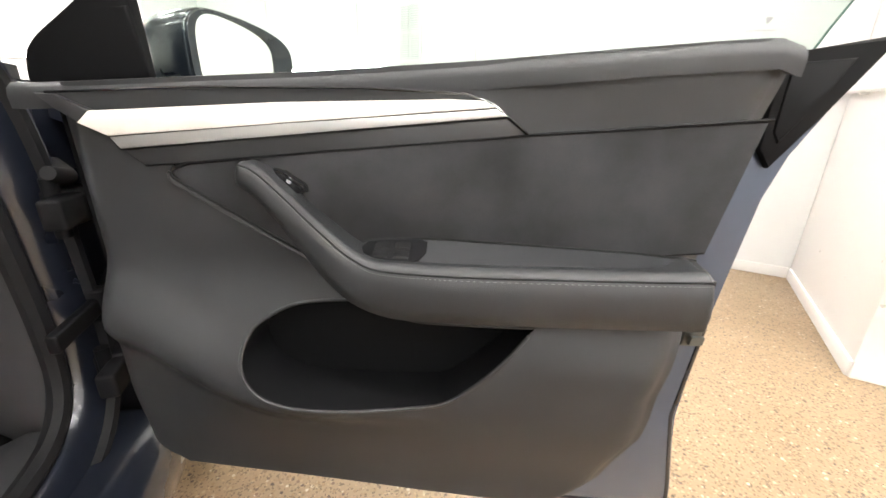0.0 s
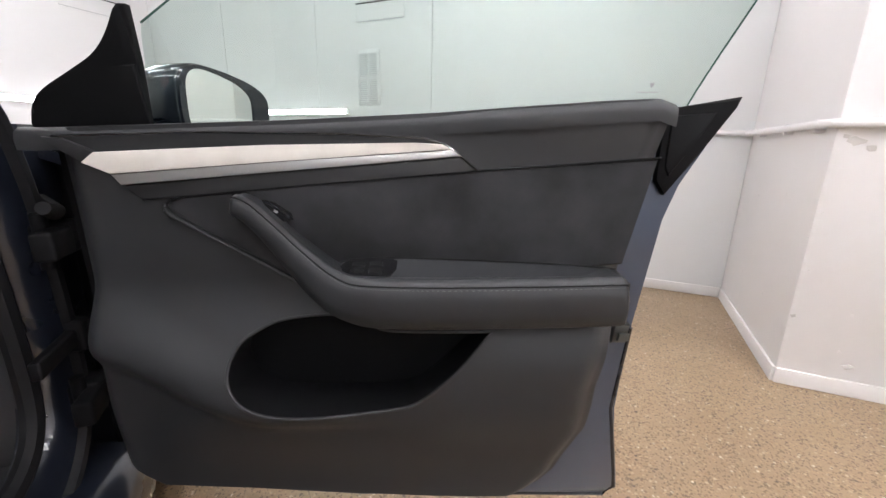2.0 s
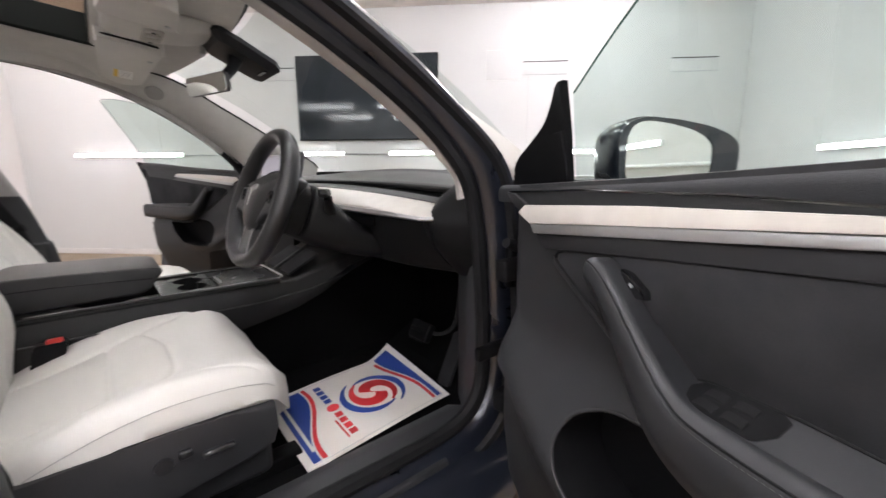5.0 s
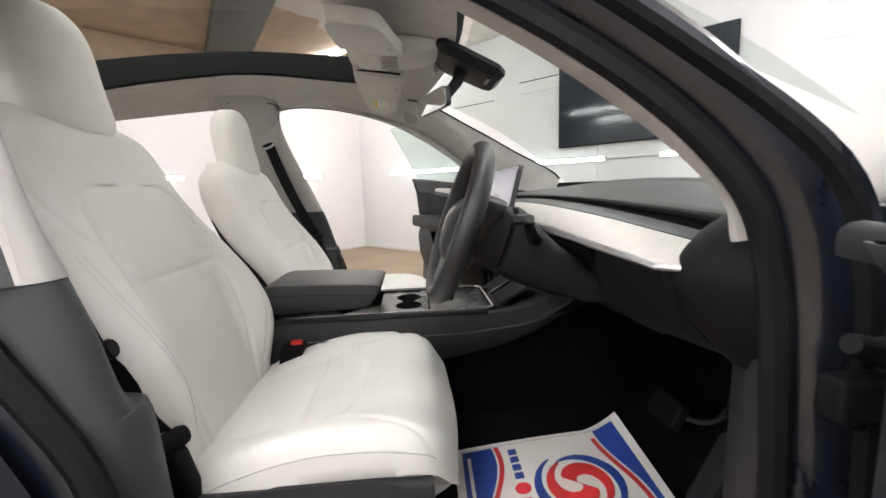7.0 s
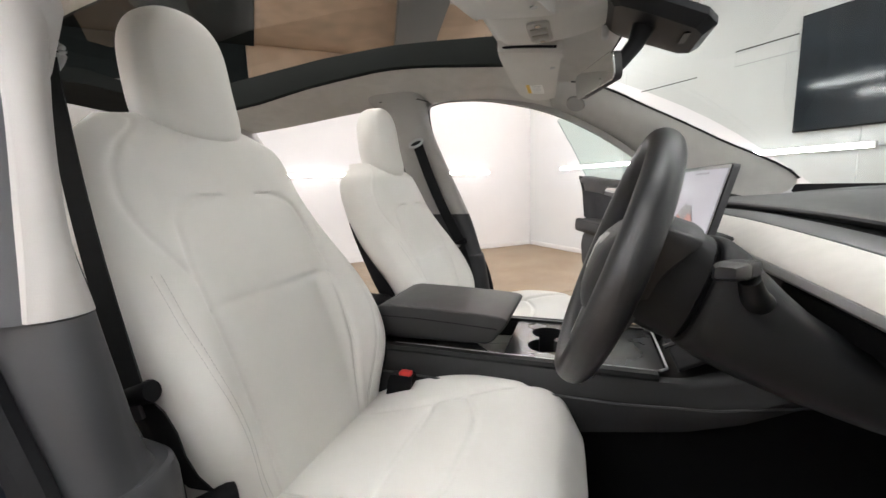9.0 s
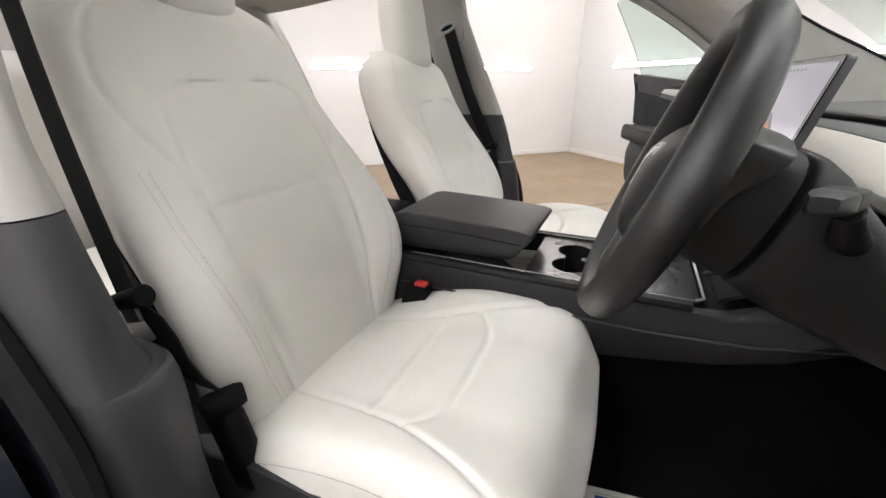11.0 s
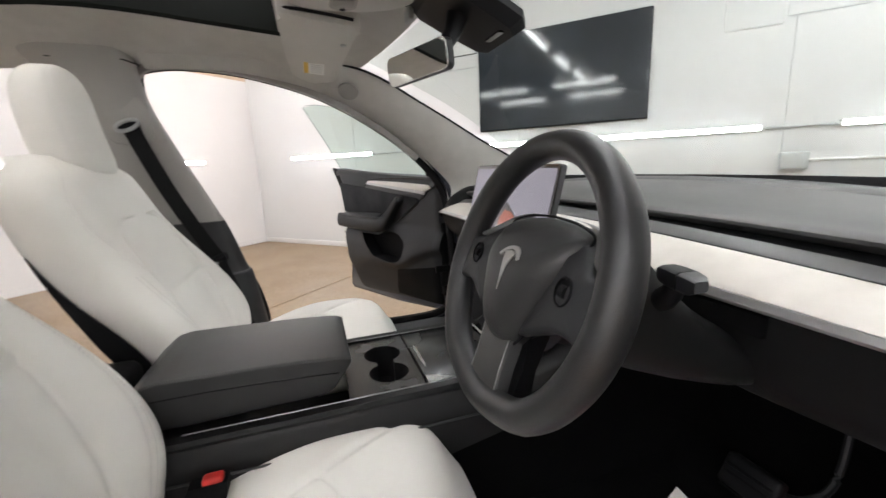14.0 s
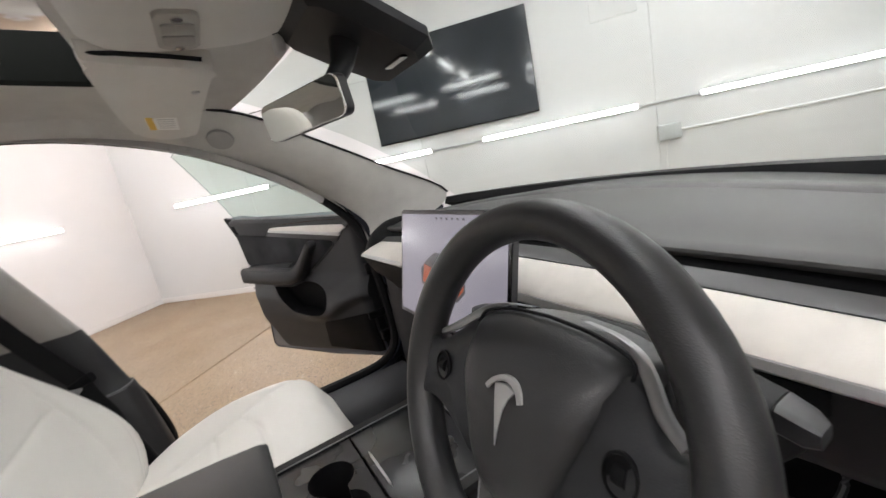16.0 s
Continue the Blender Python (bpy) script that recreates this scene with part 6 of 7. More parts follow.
part("emblem", plate([(-0.0105, 0.0225), (0.0, 0.0245), (0.0105, 0.0225), (0.0065, 0.0165), (0.0045, 0.010), (0.0, -0.019), (-0.0045, 0.010), (-0.0065, 0.0165)], on_hub, -0.001, 0.0016, 0.0006), SILVER, hub, "silver emblem")
arc = [(0.0215 * math.sin(a), 0.0095 + 0.0205 * math.cos(a)) for a in np.linspace(-1.15, 1.15, 15)]
part("emblem", plate(arc + [(x * 0.80, 0.0095 + (z - 0.0095) * 0.80) for x, z in arc[::-1]], on_hub, -0.001, 0.0016, 0.0005), SILVER, hub)
for sgn in (1, -1):
    spoke = spline([(0.060, 0.062), (0.090, 0.057), (0.108, 0.044), (0.124, 0.029), (0.150, 0.030)], 14) + spline([(0.152, -0.042), (0.128, -0.036), (0.10, -0.038), (0.076, -0.048), (0.046, -0.062)], 14)
    rows = []
    for d, k in ((-0.011, 0.94), (-0.006, 1.0), (0.0, 1.0), (0.006, 0.975), (0.0095, 0.92), (0.011, 0.80), (0.0115, 0.5), (0.0115, 0.05)):
        rows.append([wh(sgn * (0.105 + (x - 0.105) * k), 0.002 + (z - 0.002) * k, d - 0.024 * smoothstep(0.010, 0.06, 0.002 + (z - 0.002) * k)) for x, z in spoke])
    sp = part("spoke", loft(rows), SOFT, sw, "black side spoke", 50)
    hub_x = 0.1045 * sgn
    part("scroll_bezel", loft([[wh(hub_x + q * 0.0115 * math.cos(a), 0.006 + q * 0.0140 * math.sin(a), d) for a in np.linspace(0, 2 * math.pi, 28, endpoint=False)] for q, d in ((1.12, 0.010), (1.12, 0.0125), (1.0, 0.0132), (0.9, 0.0105))]), HARD, sp)
    part("scroll_wheel", disc(wh(hub_x - 0.0042, 0.006, 0.0085), WR @ Vector((1, 0, 0)), 0.0070, 0.0084, 24), HARD, sp, "ribbed scroll wheel")
    # satin band along the top of the cover and down to the rim
    band = spline([(0.030, 0.0825, -0.034), (0.060, 0.0795, -0.031), (0.083, 0.0715, -0.026), (0.099, 0.0590, -0.018), (0.115, 0.0445, -0.008), (0.133, 0.034, -0.002)], 28)
    rows = []
    for k, (x, z, d) in enumerate(band):
        p, q = band[max(k - 1, 0)], band[min(k + 1, 27)]
        t = Vector((q[0] - p[0], q[1] - p[1])).normalized()
        w = 0.0006 + 0.0042 * smoothstep(2, 16, k) - 0.0014 * smoothstep(20, 27, k)
        rows.append([wh(sgn * (x + t.y * e), z - t.x * e, d + h) for e, h in ((-w, -0.001), (-w * 0.6, 0.0012), (w * 0.6, 0.0018), (w, 0.0002), (w * 0.7, -0.008), (-w * 0.7, -0.008))])
    part("silver_trim", loft(rows), GREYMET, sw, "satin silver trim along the spoke", 50)
part("airbag_gap", tube([wh(x * 1.010, -0.004 + (z + 0.004) * 1.010, 0.0 - 0.024 * smoothstep(0.005, 0.08, z)) for x, z in airbag], 0.0017, 6, True, 1.0, True), RUBBER, hub)
part("lower_web", plate([(-0.050, -0.055), (0.050, -0.055), (0.045, -0.10), (0.054, -0.152), (-0.054, -0.152), (-0.045, -0.10)], wh, -0.034, -0.012, 0.006, 3), HARD, sw)
ins = [(-0.036, -0.074), (0.036, -0.074), (0.034, -0.11), (0.037, -0.143), (0.032, -0.150), (-0.032, -0.150), (-0.037, -0.143), (-0.034, -0.11)]
ls = part("lower_spoke", plate(ins, wh, -0.016, 0.006, 0.004, 3), SOFTTOP, sw, "satin black lower spoke")
part("spoke_line", tube([wh(x * 0.93, z, 0.0062) for x, z in ins[1:] + ins[:1]], 0.0009, 6), GREYMET, ls, "thin silver outline")
part("hub_back", disc(wh(0, -0.005, -0.012), WR @ Vector((0, 1, 0)), 0.075, 0.03, 40, 0.066), HARD, sw)

col = root("steering_column", (0.37, 0.6, 0.95), "black steering column shroud with two stalks", "steering column")
AX = WR @ Vector((0, 1, 0))


def shroud_ring(y, z, rx, rz, lean):
    """A rounded box section round the column, leaning as the wheel does."""
    m = Matrix.Rotation(-radians(lean), 4, "X")
    ring = []
    for a in np.linspace(0, 2 * math.pi, 48, endpoint=False):
        ca, sa = math.cos(a), math.sin(a)
        ring.append(Vector((WC.x, y, z)) + m @ Vector((rx * abs(ca) ** 0.62 * (1 if ca > 0 else -1), 0, rz * abs(sa) ** 0.75 * (1 if sa > 0 else -1))))
    return ring


def axial(d, rx, rz):
    c = WC + AX * d
    return shroud_ring(c.y, c.z, rx, rz, 20)


part("wheel_collar", loft([axial(*q) for q in ((0.004, 0.044, 0.050), (0.012, 0.054, 0.060), (0.028, 0.060, 0.065), (0.045, 0.063, 0.068), (0.085, 0.069, 0.0705), (0.096, 0.070, 0.071), (0.0985, 0.067, 0.068))]), COLUMN, col, "black plastic collar behind the wheel", 50)
part("shroud_gap", loft([axial(*q) for q in ((0.098, 0.065, 0.066), (0.106, 0.065, 0.066))]), CARPET, col)
body = [axial(0.1035, 0.069, 0.069), axial(0.106, 0.0725, 0.0725), axial(0.115, 0.076, 0.0745)]
body += [shroud_ring(*q) for q in ((0.592, 0.925, 0.080, 0.0735, 19), (0.612, 0.909, 0.083, 0.068, 17), (0.640, 0.890, 0.088, 0.060, 14), (0.668, 0.873, 0.093, 0.053, 11), (0.700, 0.858, 0.098, 0.047, 8), (0.730, 0.846, 0.102, 0.043, 4), (0.755, 0.840, 0.105, 0.041, 0))]
part("shroud", loft(body), COLUMN, col, "black plastic shroud flaring into the dashboard", 60)
for sgn in (1, -1):
    c0 = Vector((0.446, 0.587, 0.976)) if sgn > 0 else Vector((0.300, 0.540, 0.990))

    def stalk_ring(x, dz, hh, hd):
        c = c0 + (Vector((1.22 * x, 0.016 - 0.66 * x, 0.010 + dz)) if sgn > 0 else Vector((-x, -0.004, 0.010 + dz)))
        return [c + Vector((0, 0.84 * hd * a, 0.78 * hh * q)) for a, q in ((-1.0, 0.5), (-0.95, 0.80), (-0.72, 0.97), (-0.5, 1.0), (0.6, 0.9), (0.9, 0.75), (1.0, 0.5), (1.0, -0.6), (0.8, -0.92), (0.5, -1.0), (-0.55, -1.0), (-0.85, -0.92), (-1.0, -0.6))]
    st = part("stalk", loft([stalk_ring(*q) for q in ((0.004, 0.000, 0.005, 0.008), (0.010, 0.001, 0.0085, 0.013), (0.018, 0.003, 0.0115, 0.0165), (0.032, 0.005, 0.0125, 0.018), (0.054, 0.008, 0.0125, 0.018))]), COLUMN, col, "satin black column stalk", 30)
    part("stalk_boss", tube([c0 + Vector((0.034 * sgn, 0.004, 0.004)), c0 + Vector((0.024 * sgn, 0.010, -0.010)), c0 + Vector((0.006 * sgn, 0.020, -0.024)), c0 + Vector((-0.018 * sgn, 0.034, -0.036))], [0.0100, 0.0115, 0.0135, 0.0150], 20), COLUMN, st, "round stalk boss")
    part("stalk_gap", loft([stalk_ring(*q) for q in ((0.054, 0.008, 0.0118, 0.0172), (0.0552, 0.0083, 0.0118, 0.0172))]), GLOSSBLK, st)
    part("stalk_end", loft([stalk_ring(*q) for q in ((0.0552, 0.0083, 0.0123, 0.0178), (0.069, 0.010, 0.011, 0.0155), (0.076, 0.011, 0.007, 0.010))]), TRIMBLK, st, "", 30)
    if sgn < 0:
        for k in range(3):
            part("marking", rbox(c0 + Vector((0.034 * sgn + 0.012 * k * sgn, -0.0222, 0.0165 + 0.0018 * k)), (0.006, 0.0008, 0.0032), 0), MARK, st)

# ---- centre console ----
con = root("centre_console", (0, 0.2, 0.4), "black centre console with cup holders and padded armrest", "console")
rings = []
for y, wx, zt, zb, tr in [(*q, 0.10 if 0.2 < q[0] < 0.58 else 0.004) for q in ((-0.42, 0.125, 0.69, 0.42), (-0.20, 0.145, 0.700, 0.46), (0.0, 0.150, 0.702, 0.50), (0.201, 0.152, 0.701, 0.53), (0.40, 0.152, 0.700, 0.557), (0.575, 0.153, 0.700, 0.59), (0.62, 0.158, 0.704, 0.603), (0.70, 0.175, 0.735, 0.642), (0.78, 0.19, 0.772, 0.695), (0.90, 0.20, 0.80, 0.75))]:
    zq = zb + 0.45 * (zt - zb)
    rings.append([Vector((x, y, z)) for x, z in ((-wx + 0.03, zb), (-wx - 0.004, zb + 0.012), (-wx - 0.012, zq), (-wx - 0.004, zt - 0.04), (-wx, zt - 0.008), (-wx + 0.006, zt), (-0.124, zt), (-0.123, zt - tr), (0.123, zt - tr), (0.124, zt), (wx - 0.006, zt), (wx, zt - 0.008), (wx + 0.004, zt - 0.04), (wx + 0.012, zq), (wx + 0.004, zb + 0.012), (wx - 0.03, zb))])
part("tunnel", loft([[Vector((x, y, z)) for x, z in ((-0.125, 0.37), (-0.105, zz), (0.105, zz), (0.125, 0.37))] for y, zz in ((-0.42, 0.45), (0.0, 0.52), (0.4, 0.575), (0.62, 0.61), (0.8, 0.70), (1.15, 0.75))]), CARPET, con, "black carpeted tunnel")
part("body", loft(rings), SIDEVINYL, con, "soft black console sides", 50)
for sgn in (1, -1):
    part("side_line", tube([(sgn * 0.161, -0.3, 0.655), (sgn * 0.163, 0.2, 0.652), (sgn * 0.163, 0.5, 0.652), (sgn * 0.178, 0.66, 0.672), (sgn * 0.20, 0.78, 0.71)], 0.0022, 6), TRIMBLK, con)
    part("side_rail", loft([[Vector((sgn * x, y, z)) for x, z in ((0.126, 0.7005), (0.127, 0.7125), (0.144, 0.7125), (0.149, 0.706), (0.148, 0.7005))] for y in (-0.1, 0.2, 0.57)]), COLUMN, con, "satin black rail")
    part("silver_line", tube([(sgn * 0.124, 0.0, 0.7128), (sgn * 0.124, 0.575, 0.7128)], 0.0011, 6), GREYMET, con, "thin silver line")
part("silver_line", tube([(-0.124, 0.575, 0.7128), (-0.11, 0.59, 0.7128), (0.11, 0.59, 0.7128), (0.124, 0.575, 0.7128)], 0.0026, 6), SILVER, con, "thin silver line")
out8 = []
rc = 0.040
for k in range(25):
    a = -math.pi + math.asin(0.018 / rc) + (2 * math.pi - 2 * math.asin(0.018 / rc)) * k / 24
    out8.append((0.043 + rc * math.cos(a), 0.347 + rc * math.sin(a)))
for k in range(25):
    a = math.asin(0.018 / rc) + (2 * math.pi - 2 * math.asin(0.018 / rc)) * k / 24
    out8.append((-0.043 + rc * math.cos(a), 0.347 + rc * math.sin(a)))
cw = lambda x, y, d: Vector((x, y, 0.7075 + d))
bm = shape_with_hole([(-0.122, 0.262), (0.122, 0.262), (0.122, 0.405), (-0.122, 0.405)], [out8], cw, 0.0)
for f in [f for f in bm.faces if inside(out8, f.calc_center_median().x, f.calc_center_median().y)]:
    bm.faces.remove(f)
part("cup_panel", bm, DECK, con, "satin black cup holder panel", 0)
bm = bmesh.new()
a = [bm.verts.new(cw(x, y, 0.0)) for x, y in out8]
b = [bm.verts.new(cw(x * 0.96, 0.347 + (y - 0.347) * 0.96, -0.075)) for x, y in out8]
for k in range(len(out8)):
    bm.faces.new((a[k], a[(k + 1) % len(out8)], b[(k + 1) % len(out8)], b[k]))
bm.faces.new(b)
part("cup_well", bm, RUBBER, con, "black rubber cup wells")
part("front_lid", plate([(-0.122, 0.410), (0.122, 0.410), (0.122, 0.57), (0.11, 0.585), (-0.11, 0.585), (-0.122, 0.57)], cw, -0.005, 0.0005, 0.001), DECK, con, "satin black sliding lid")
part("lid_pull", plate([(-0.055, 0.4215), (-0.04, 0.4195), (0.04, 0.4195), (0.055, 0.4215), (0.04, 0.4235), (-0.04, 0.4235)], cw, 0.0005, 0.003, 0.0008), SILVER, con, "thin silver lid pull")
for sgn in (1, -1):
    part("phone_tray", plate([(sgn * 0.008, 0.005), (sgn * 0.115, 0.005), (sgn * 0.125, 0.12), (sgn * 0.008, 0.12)], lambda x, q, d: Vector((x, 0.605 + q * 0.85, 0.712 + q * 0.50 + d)), -0.004, 0.004, 0.003), SUEDE, con, "suede-lined phone tray")
part("tray_divider", tube([(0, 0.60, 0.715), (0, 0.72, 0.785)], 0.005, 6), TRIMBLK, con)
prof = [(-0.11, 0.722), (-0.085, 0.768), (-0.050, 0.797), (-0.025, 0.802), (0.10, 0.799), (0.20, 0.795), (0.258, 0.790), (0.273, 0.784), (0.271, 0.774), (0.238, 0.732), (0.22, 0.724), (0.0, 0.718)]
bm = loft([[Vector((x, y, z)) for y, z in prof] for x in (-0.112, 0.112)])
bmesh.ops.bevel(bm, geom=list(bm.edges), offset=0.012, segments=4, profile=0.5, affect="EDGES", clamp_overlap=True)
ar = part("armrest_lid", bm, PADDING, con, "padded black leather armrest lid", 45)
part("console_rear", rbox((0, -0.26, 0.715), (0.225, 0.28, 0.10), 0.02, 4), HARD, con, "black rear console casing")
for sgn in (1, -1):
    part("lid_seam", tube([(sgn * 0.1122, -0.075, 0.772), (sgn * 0.1122, 0.05, 0.772), (sgn * 0.1122, 0.15, 0.768), (sgn * 0.1122, 0.248, 0.762)], 0.0012, 6), RUBBER, ar)

# ---- overhead ----
oc = root("overhead_console", (0, 0.36, 1.43), "light grey overhead console with a reading lamp", "console")
part("body", soft_loft([[Vector((x, y, z)) for x, z in ((-w, 1.452), (-w * 0.9, 1.418 - k), (-w * 0.5, 1.412 - k), (w * 0.5, 1.412 - k), (w * 0.9, 1.418 - k), (w, 1.452))] for y, w, k in ((0.22, 0.10, -0.02), (0.25, 0.105, -0.005), (0.33, 0.10, 0.0), (0.42, 0.09, -0.005), (0.485, 0.07, -0.02))]), OVERHEAD, oc, "light grey housing", 60)
part("lamp_bezel", plate(rrect(0.060, 0.024, 0.015), lambda x, y, d: Vector((x, 0.327 + y, 1.412 - d)), -0.004, 0.005, 0.003), GREYTRIM, oc, "grey lamp bezel")
for dx in (-0.0185, 0.0185):
    part("lamp_lens", plate(rrect(0.0155, 0.018, 0.005), lambda x, y, d, dx=dx: Vector((x + dx, 0.327 + y, 1.407 - d)), 0.0005, 0.003, 0.001), LENSGREY, oc, "frosted grey lamp lens")
for dx in (-0.048, 0.048):
    part("microphone", disc((dx, 0.327, 1.4068), (0, 0, -1), 0.006, 0.002, 16), CHROME, oc)
for side in (1, -1):
    vz = root("sun_visor", (0.33 * side, 0.3, 1.42), "light grey folded sun visor with a warning label", "sun visor", "sun visors")
    out = [(0.115, 0.214), (0.13, 0.207), (0.30, 0.212), (0.40, 0.222), (0.432, 0.236), (0.442, 0.270), (0.436, 0.312), (0.40, 0.330), (0.30, 0.342), (0.20, 0.355), (0.135, 0.363), (0.116, 0.354)]
    vw = lambda x, y, d: Vector((x * side, y, 1.432 - 0.17 * max(0.0, x - 0.12) - 0.12 * (y - 0.21) - d))
    body = part("panel", plate([tuple(p) for p in spline(out + [out[0]], 44)[:-1]], vw, -0.012, 0.018, 0.009, 3), OVERHEAD, vz, "light grey cloth visor panel")
    part("pivot", disc((0.20 * side, 0.338, 1.387), (0, 0.1, -1), 0.007, 0.004, 16), GREYPL, vz)
    # Black bead along the visor's inner edge paints the shade of the gap.
    part("visor_gap_shade", tube([vw(x, y, 0.004) for x, y in ((0.119, 0.216), (0.111, 0.25), (0.110, 0.31), (0.114, 0.354))], 0.0034, 8), RUBBER, vz, "black bead for the shade in the gap beside the visor")
    if side > 0:
        continue
    part("label", plate([(0.313, 0.250), (0.379, 0.250), (0.379, 0.300), (0.313, 0.300)], vw, 0.0182, 0.0188), LABEL, vz, "white warning label", 0)
    part("label_bar", plate([(0.314, 0.251), (0.378, 0.251), (0.378, 0.262), (0.314, 0.262)], vw, 0.0189, 0.0193), LABELY, vz, "yellow label bar", 0)
    for k in range(5):
        part("label_line", plate([(0.322 + 0.011 * k, 0.268), (0.3235 + 0.011 * k, 0.268), (0.3235 + 0.011 * k, 0.295), (0.322 + 0.011 * k, 0.295)], vw, 0.0189, 0.0193), MARK, vz, "", 0)

rv = root("rear_view_mirror", (0, 0.47, 1.36), "frameless rear-view mirror under a black camera housing", "mirror")
hs = [(-0.10, 0.47), (-0.085, 0.455), (0.085, 0.455), (0.10, 0.47), (0.104, 0.53), (0.096, 0.625), (0.07, 0.645), (-0.07, 0.645), (-0.096, 0.625), (-0.104, 0.53)]
hz = lambda y: 1.448 - 0.46 * max(0, y - 0.47)
rings = []
for f, dz in ((1.0, 0.0), (1.0, -0.013), (0.80, -0.034), (0.42, -0.038)):
    rings.append([Vector((x * f, 0.545 + (y - 0.545) * f, hz(0.545 + (y - 0.545) * f) + dz)) for x, y in hs])
part("camera_housing", loft(rings), HOUSING, rv, "matt black camera housing", 18)
part("sensor_window", rbox((-0.078, 0.462, 1.414), (0.034, 0.014, 0.026), 0.005), GREYPL, rv, "light grey sensor window")
part("housing_vent", plate(rrect(0.03, 0.006, 0.002), lambda x, y, d: Vector((x + 0.03, 0.60 + y, hz(0.60) - 0.036 - d)), 0.0, 0.004), GLOSSBLK, rv, "", 0)
part("stem", tube([(0.02, 0.53, 1.385), (0.025, 0.515, 1.35), (0.028, 0.485, 1.315)], [0.022, 0.016, 0.014], 12), HOUSING, rv)
MT = Matrix.Rotation(radians(25), 4, "Z") @ Matrix.Rotation(radians(-2.3), 4, "Y") @ Matrix.Rotation(radians(5.2), 4, "X")
mw = lambda x, z, d: MT @ Vector((x, -d, z)) + Vector((0.037, 0.440, 1.2945))
mo = [tuple(p) for p in rrect(0.083, 0.026, 0.012, 6)]
mb = part("mirror_body", plate(mo, mw, -0.014, 0.0, 0.003), TRIMBLK, rv, "gloss black mirror back")
part("mirror_edge", plate(mo, mw, 0.0003, 0.0022, 0.0008), CHROME, mb)
part("mirror_glass", plate([(x * 0.982, z * 0.95) for x, z in mo], mw, 0.0023, 0.0030), MIRROR, mb, "mirror glass", 0)

# ---- footwell ----
ped = root("brake_pedal", (0.33, 1.0, 0.45), "black rubber brake pedal on a steel arm", "pedal")
part("pad", rbox((0.335, 0.985, 0.487), (0.10, 0.03, 0.065), 0.008, 3, Matrix.Rotation(radians(-30), 4, "X")), RUBBER, ped, "ribbed rubber pad")
for k in range(4):
    part("rib", rbox((0.335, 0.968 + 0.008 * (k - 1.5) * 0.6, 0.487 + (k - 1.5) * 0.014 - 0.006), (0.085, 0.006, 0.005), 0.001, 1), HARD, ped)
part("arm", tube([tuple(p) for p in spline([(0.375, 0.998, 0.487), (0.395, 1.03, 0.482), (0.410, 1.065, 0.50), (0.415, 1.085, 0.55), (0.412, 1.105, 0.66), (0.41, 1.13, 0.76)], 24)], 0.007, 8), TRIMBLK, ped, "dark steel arm")
acc = root("accelerator_pedal", (0.53, 1.0, 0.4), "black plastic accelerator pedal", "pedal")
part("pad", plate(rrect(0.026, 0.085, 0.012), lambda x, z, d: Vector((0.53 + x, 0.965 + 0.45 * z - d, 0.46 + 0.9 * z)), 0.0, 0.014, 0.004), TRIMBLK, acc)

# paper mat on the driver's floor
MA, MB, MC, MD = Vector((0.258, 0.888, 0.394)), Vector((0.612, 0.874, 0.396)), Vector((0.658, 0.432, 0.412)), Vector((0.318, 0.445, 0.404))


def mat_w(u, v, d):
    """Paper mat: u across from the console to the sill, v from the firewall towards the seat."""
    p = MA.lerp(MB, u).lerp(MD.lerp(MC, u), v)
    return p + Vector((0, 0, d + 0.006 * math.sin(3.0 * v + 1.2 * u) + 0.045 * (max(0, 0.22 - v) / 0.22) ** 1.5 * (1 - u)))


pm = root("paper_mat", (0.44, 0.66, 0.40), "white paper floor mat with blue and red print", "paper mat")


def sheet(poly_fn, nu, nv, d, th=0.0006):
    rings = []
    for j in range(nv + 1):
        row = [poly_fn(i / nu, j / nv) for i in range(nu + 1)]
        rings.append([mat_w(u, v, d + th) for u, v in row] + [mat_w(u, v, d) for u, v in reversed(row)])
    return loft(rings, True, False)


part("paper", sheet(lambda u, v: (u, v), 14, 20, 0.002), PAPER, pm, "white paper sheet")


def band(edge0, edge1, col, label, lift=0.0032, u0=0.05, u1=0.95):
    """A printed band between two curves that cross the sheet."""
    def f(u, v):
        q = u0 + (u1 - u0) * u
        return q, edge0(q) + (edge1(q) - edge0(q)) * v
    part("print_band", sheet(f, 22, 3, lift), col, pm, label)


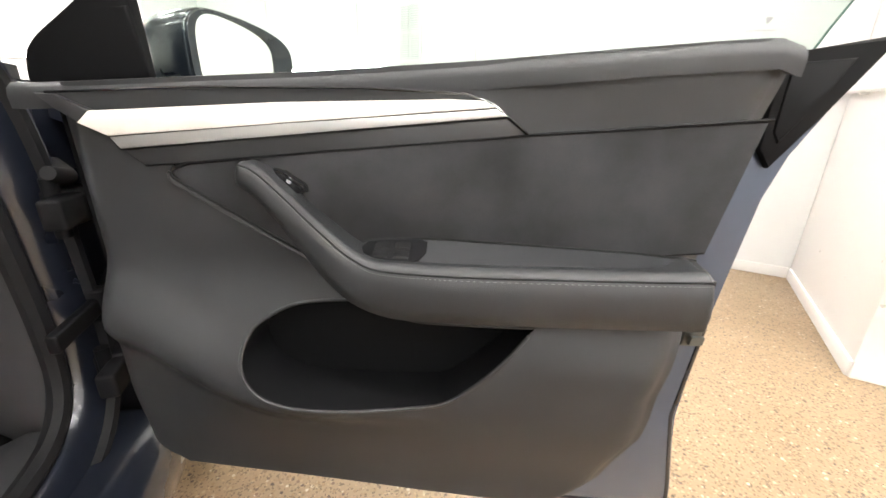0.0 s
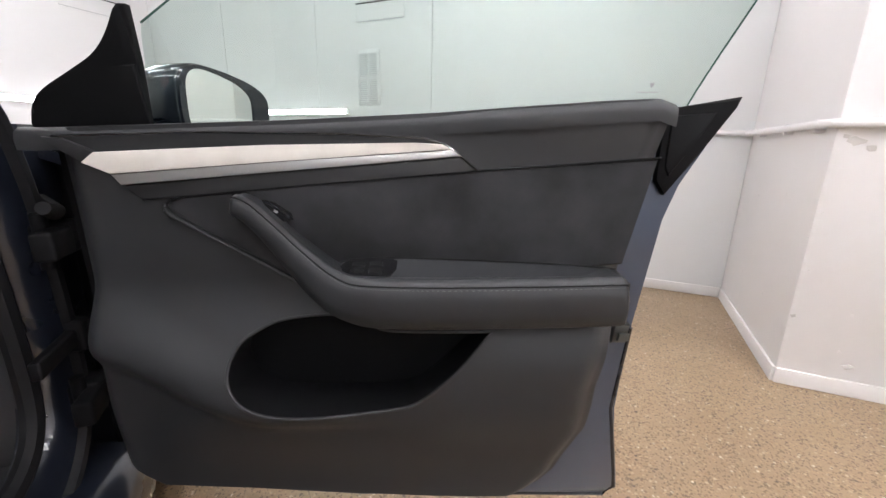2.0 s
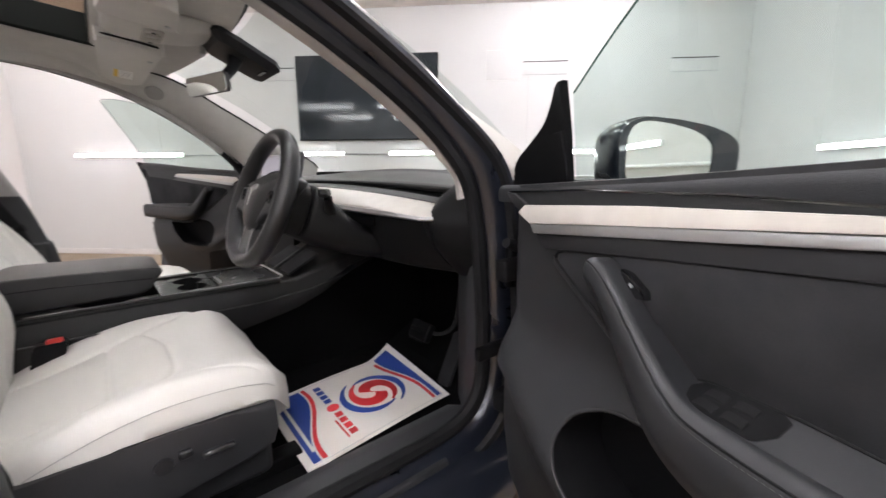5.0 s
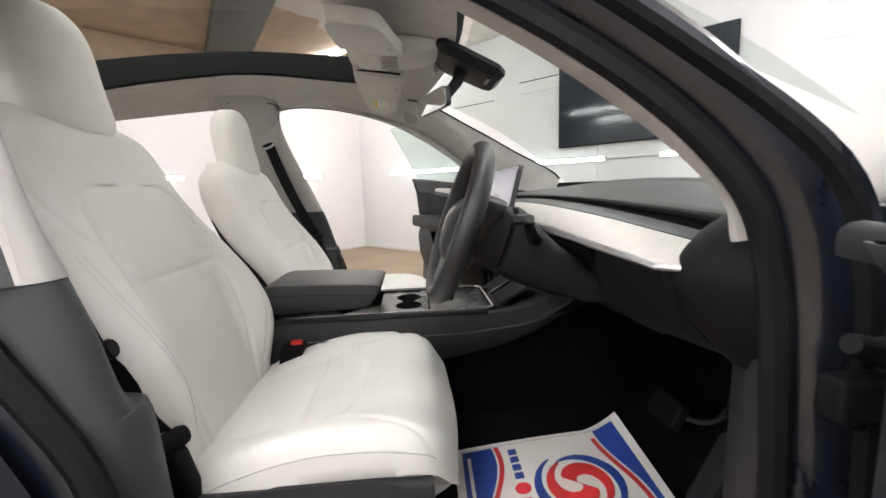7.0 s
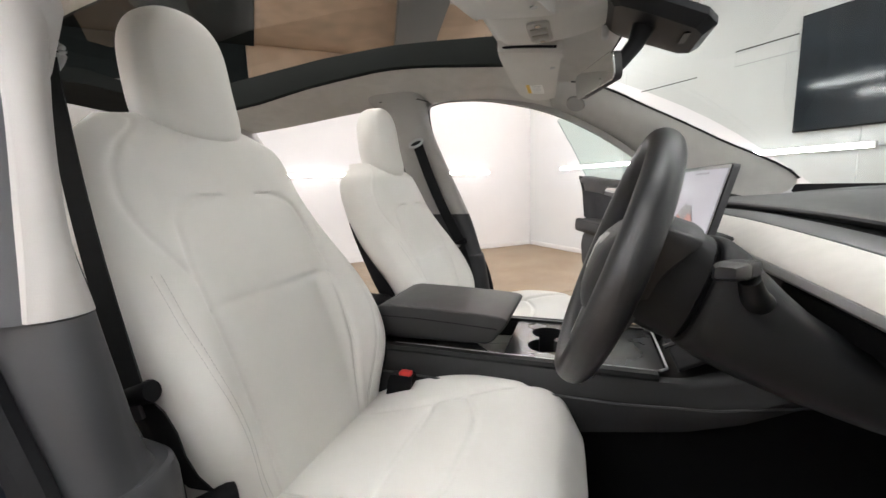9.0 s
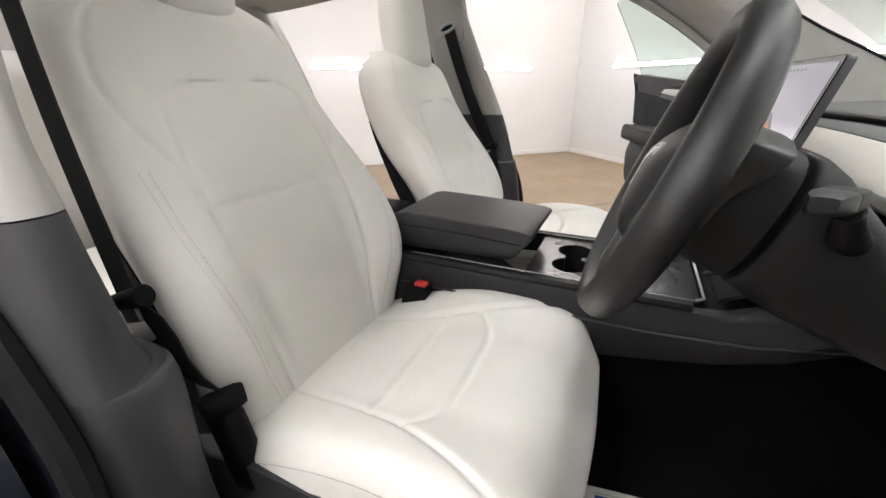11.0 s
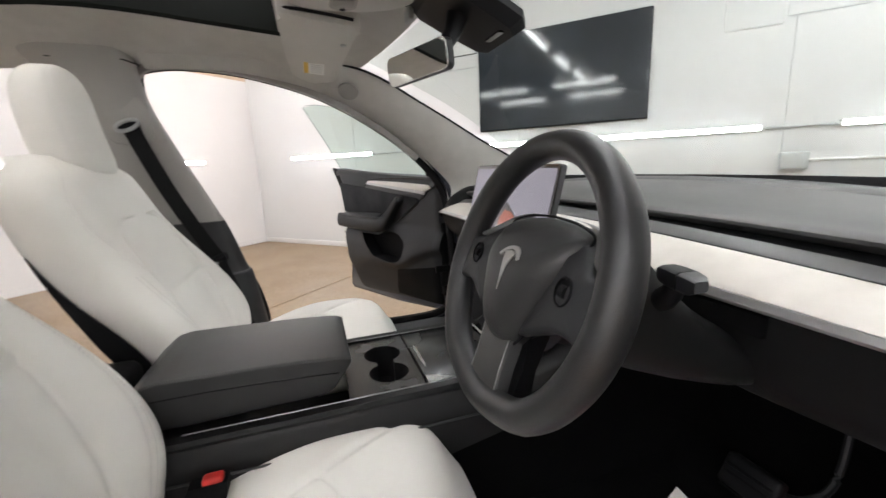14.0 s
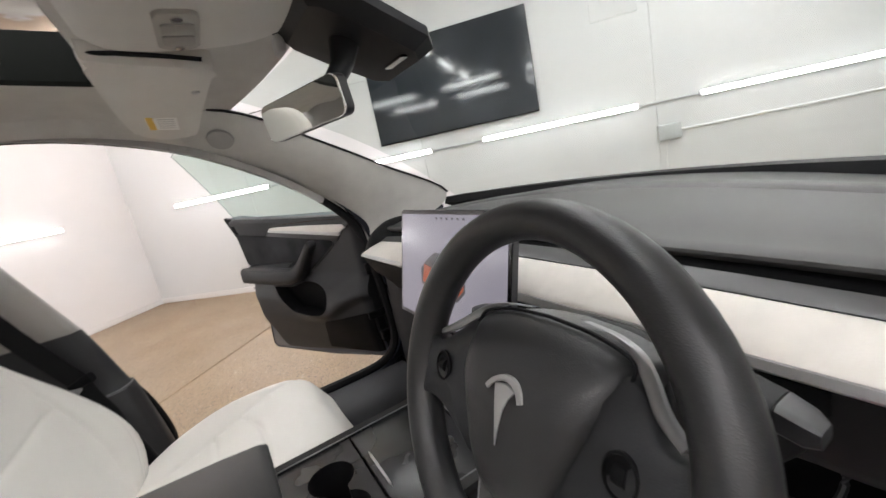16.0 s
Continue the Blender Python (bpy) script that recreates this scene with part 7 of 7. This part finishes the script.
head = lambda u: 0.185 - 0.075 * smoothstep(0.0, 0.75, u) + 0.012 * math.sin(6.3 * u)
foot = lambda u: 0.775 + 0.115 * smoothstep(0.15, 1.0, u) - 0.02 * math.sin(6.3 * u)
band(lambda u: 0.045, lambda u: head(u) - 0.022, PBLUE, "blue printed band")
band(lambda u: head(u) - 0.010, lambda u: head(u) + 0.014, PRED, "red printed line", u0=0.12)
band(lambda u: foot(u) + 0.020, lambda u: 0.957, PBLUE, "blue printed band")
band(lambda u: foot(u) - 0.018, lambda u: foot(u) + 0.008, PRED, "red printed line")
for u in (0.035, 0.965):
    part("print_line", sheet(lambda a, v, u=u: (u - 0.0025 + 0.005 * a, 0.04 + 0.925 * v), 1, 16, 0.0030), GREYPL, pm, "thin grey border line")


def blade(a0, a1, r0, r1, width, col, label, lift, power=0.75):
    """One curling, tapering blade of the round printed sign and its twin across the middle."""
    for turn in (0, math.pi):
        def f(u, v):
            a = a0 + (a1 - a0) * u + turn
            r = r0 + (r1 - r0) * u ** power
            q = r + (v - 0.5) * width(u)
            return 0.52 + q * math.cos(a) * 1.55, 0.395 - q * math.sin(a) * 1.18
        part("print_sign", sheet(f, 34, 4, lift if not turn else lift + 0.0006), col, pm, label)


blade(radians(205), radians(28), 0.150, 0.186, lambda u: 0.042 * math.sin(math.pi * (0.03 + 0.94 * u)) ** 0.8, PBLUE, "blue printed swirl", 0.0034, 1.0)
blade(radians(235), radians(22), 0.034, 0.140, lambda u: 0.012 + 0.075 * math.cos(math.pi * 0.5 * u) ** 0.9, PRED, "red printed swirl", 0.0046)
# blocks in place of the printed names
for k in range(4):
    part("print_bar", sheet(lambda u, v, k=k: (0.10 + 0.078 * k + 0.058 * u, 0.655 + 0.046 * v), 2, 2, 0.0032), PBLUE, pm)
    part("print_bar", sheet(lambda u, v, k=k: (0.555 + 0.083 * k + 0.062 * u, 0.655 + 0.046 * v), 2, 2, 0.0032), PRED, pm)
part("print_bar", sheet(lambda u, v: (0.475 + (0.048 * (0.02 + v)) * math.cos(6.2832 * u), 0.678 + (0.040 * (0.02 + v)) * math.sin(6.2832 * u)), 20, 2, 0.0032), PRED, pm)
part("print_bar", sheet(lambda u, v: (0.64 + 0.24 * u, 0.716 + 0.011 * v), 4, 1, 0.0032), PRED, pm)
part("print_bar", sheet(lambda u, v: (0.12 + 0.72 * u, 0.913 + 0.018 * v), 6, 2, 0.0042), PAPER, pm)
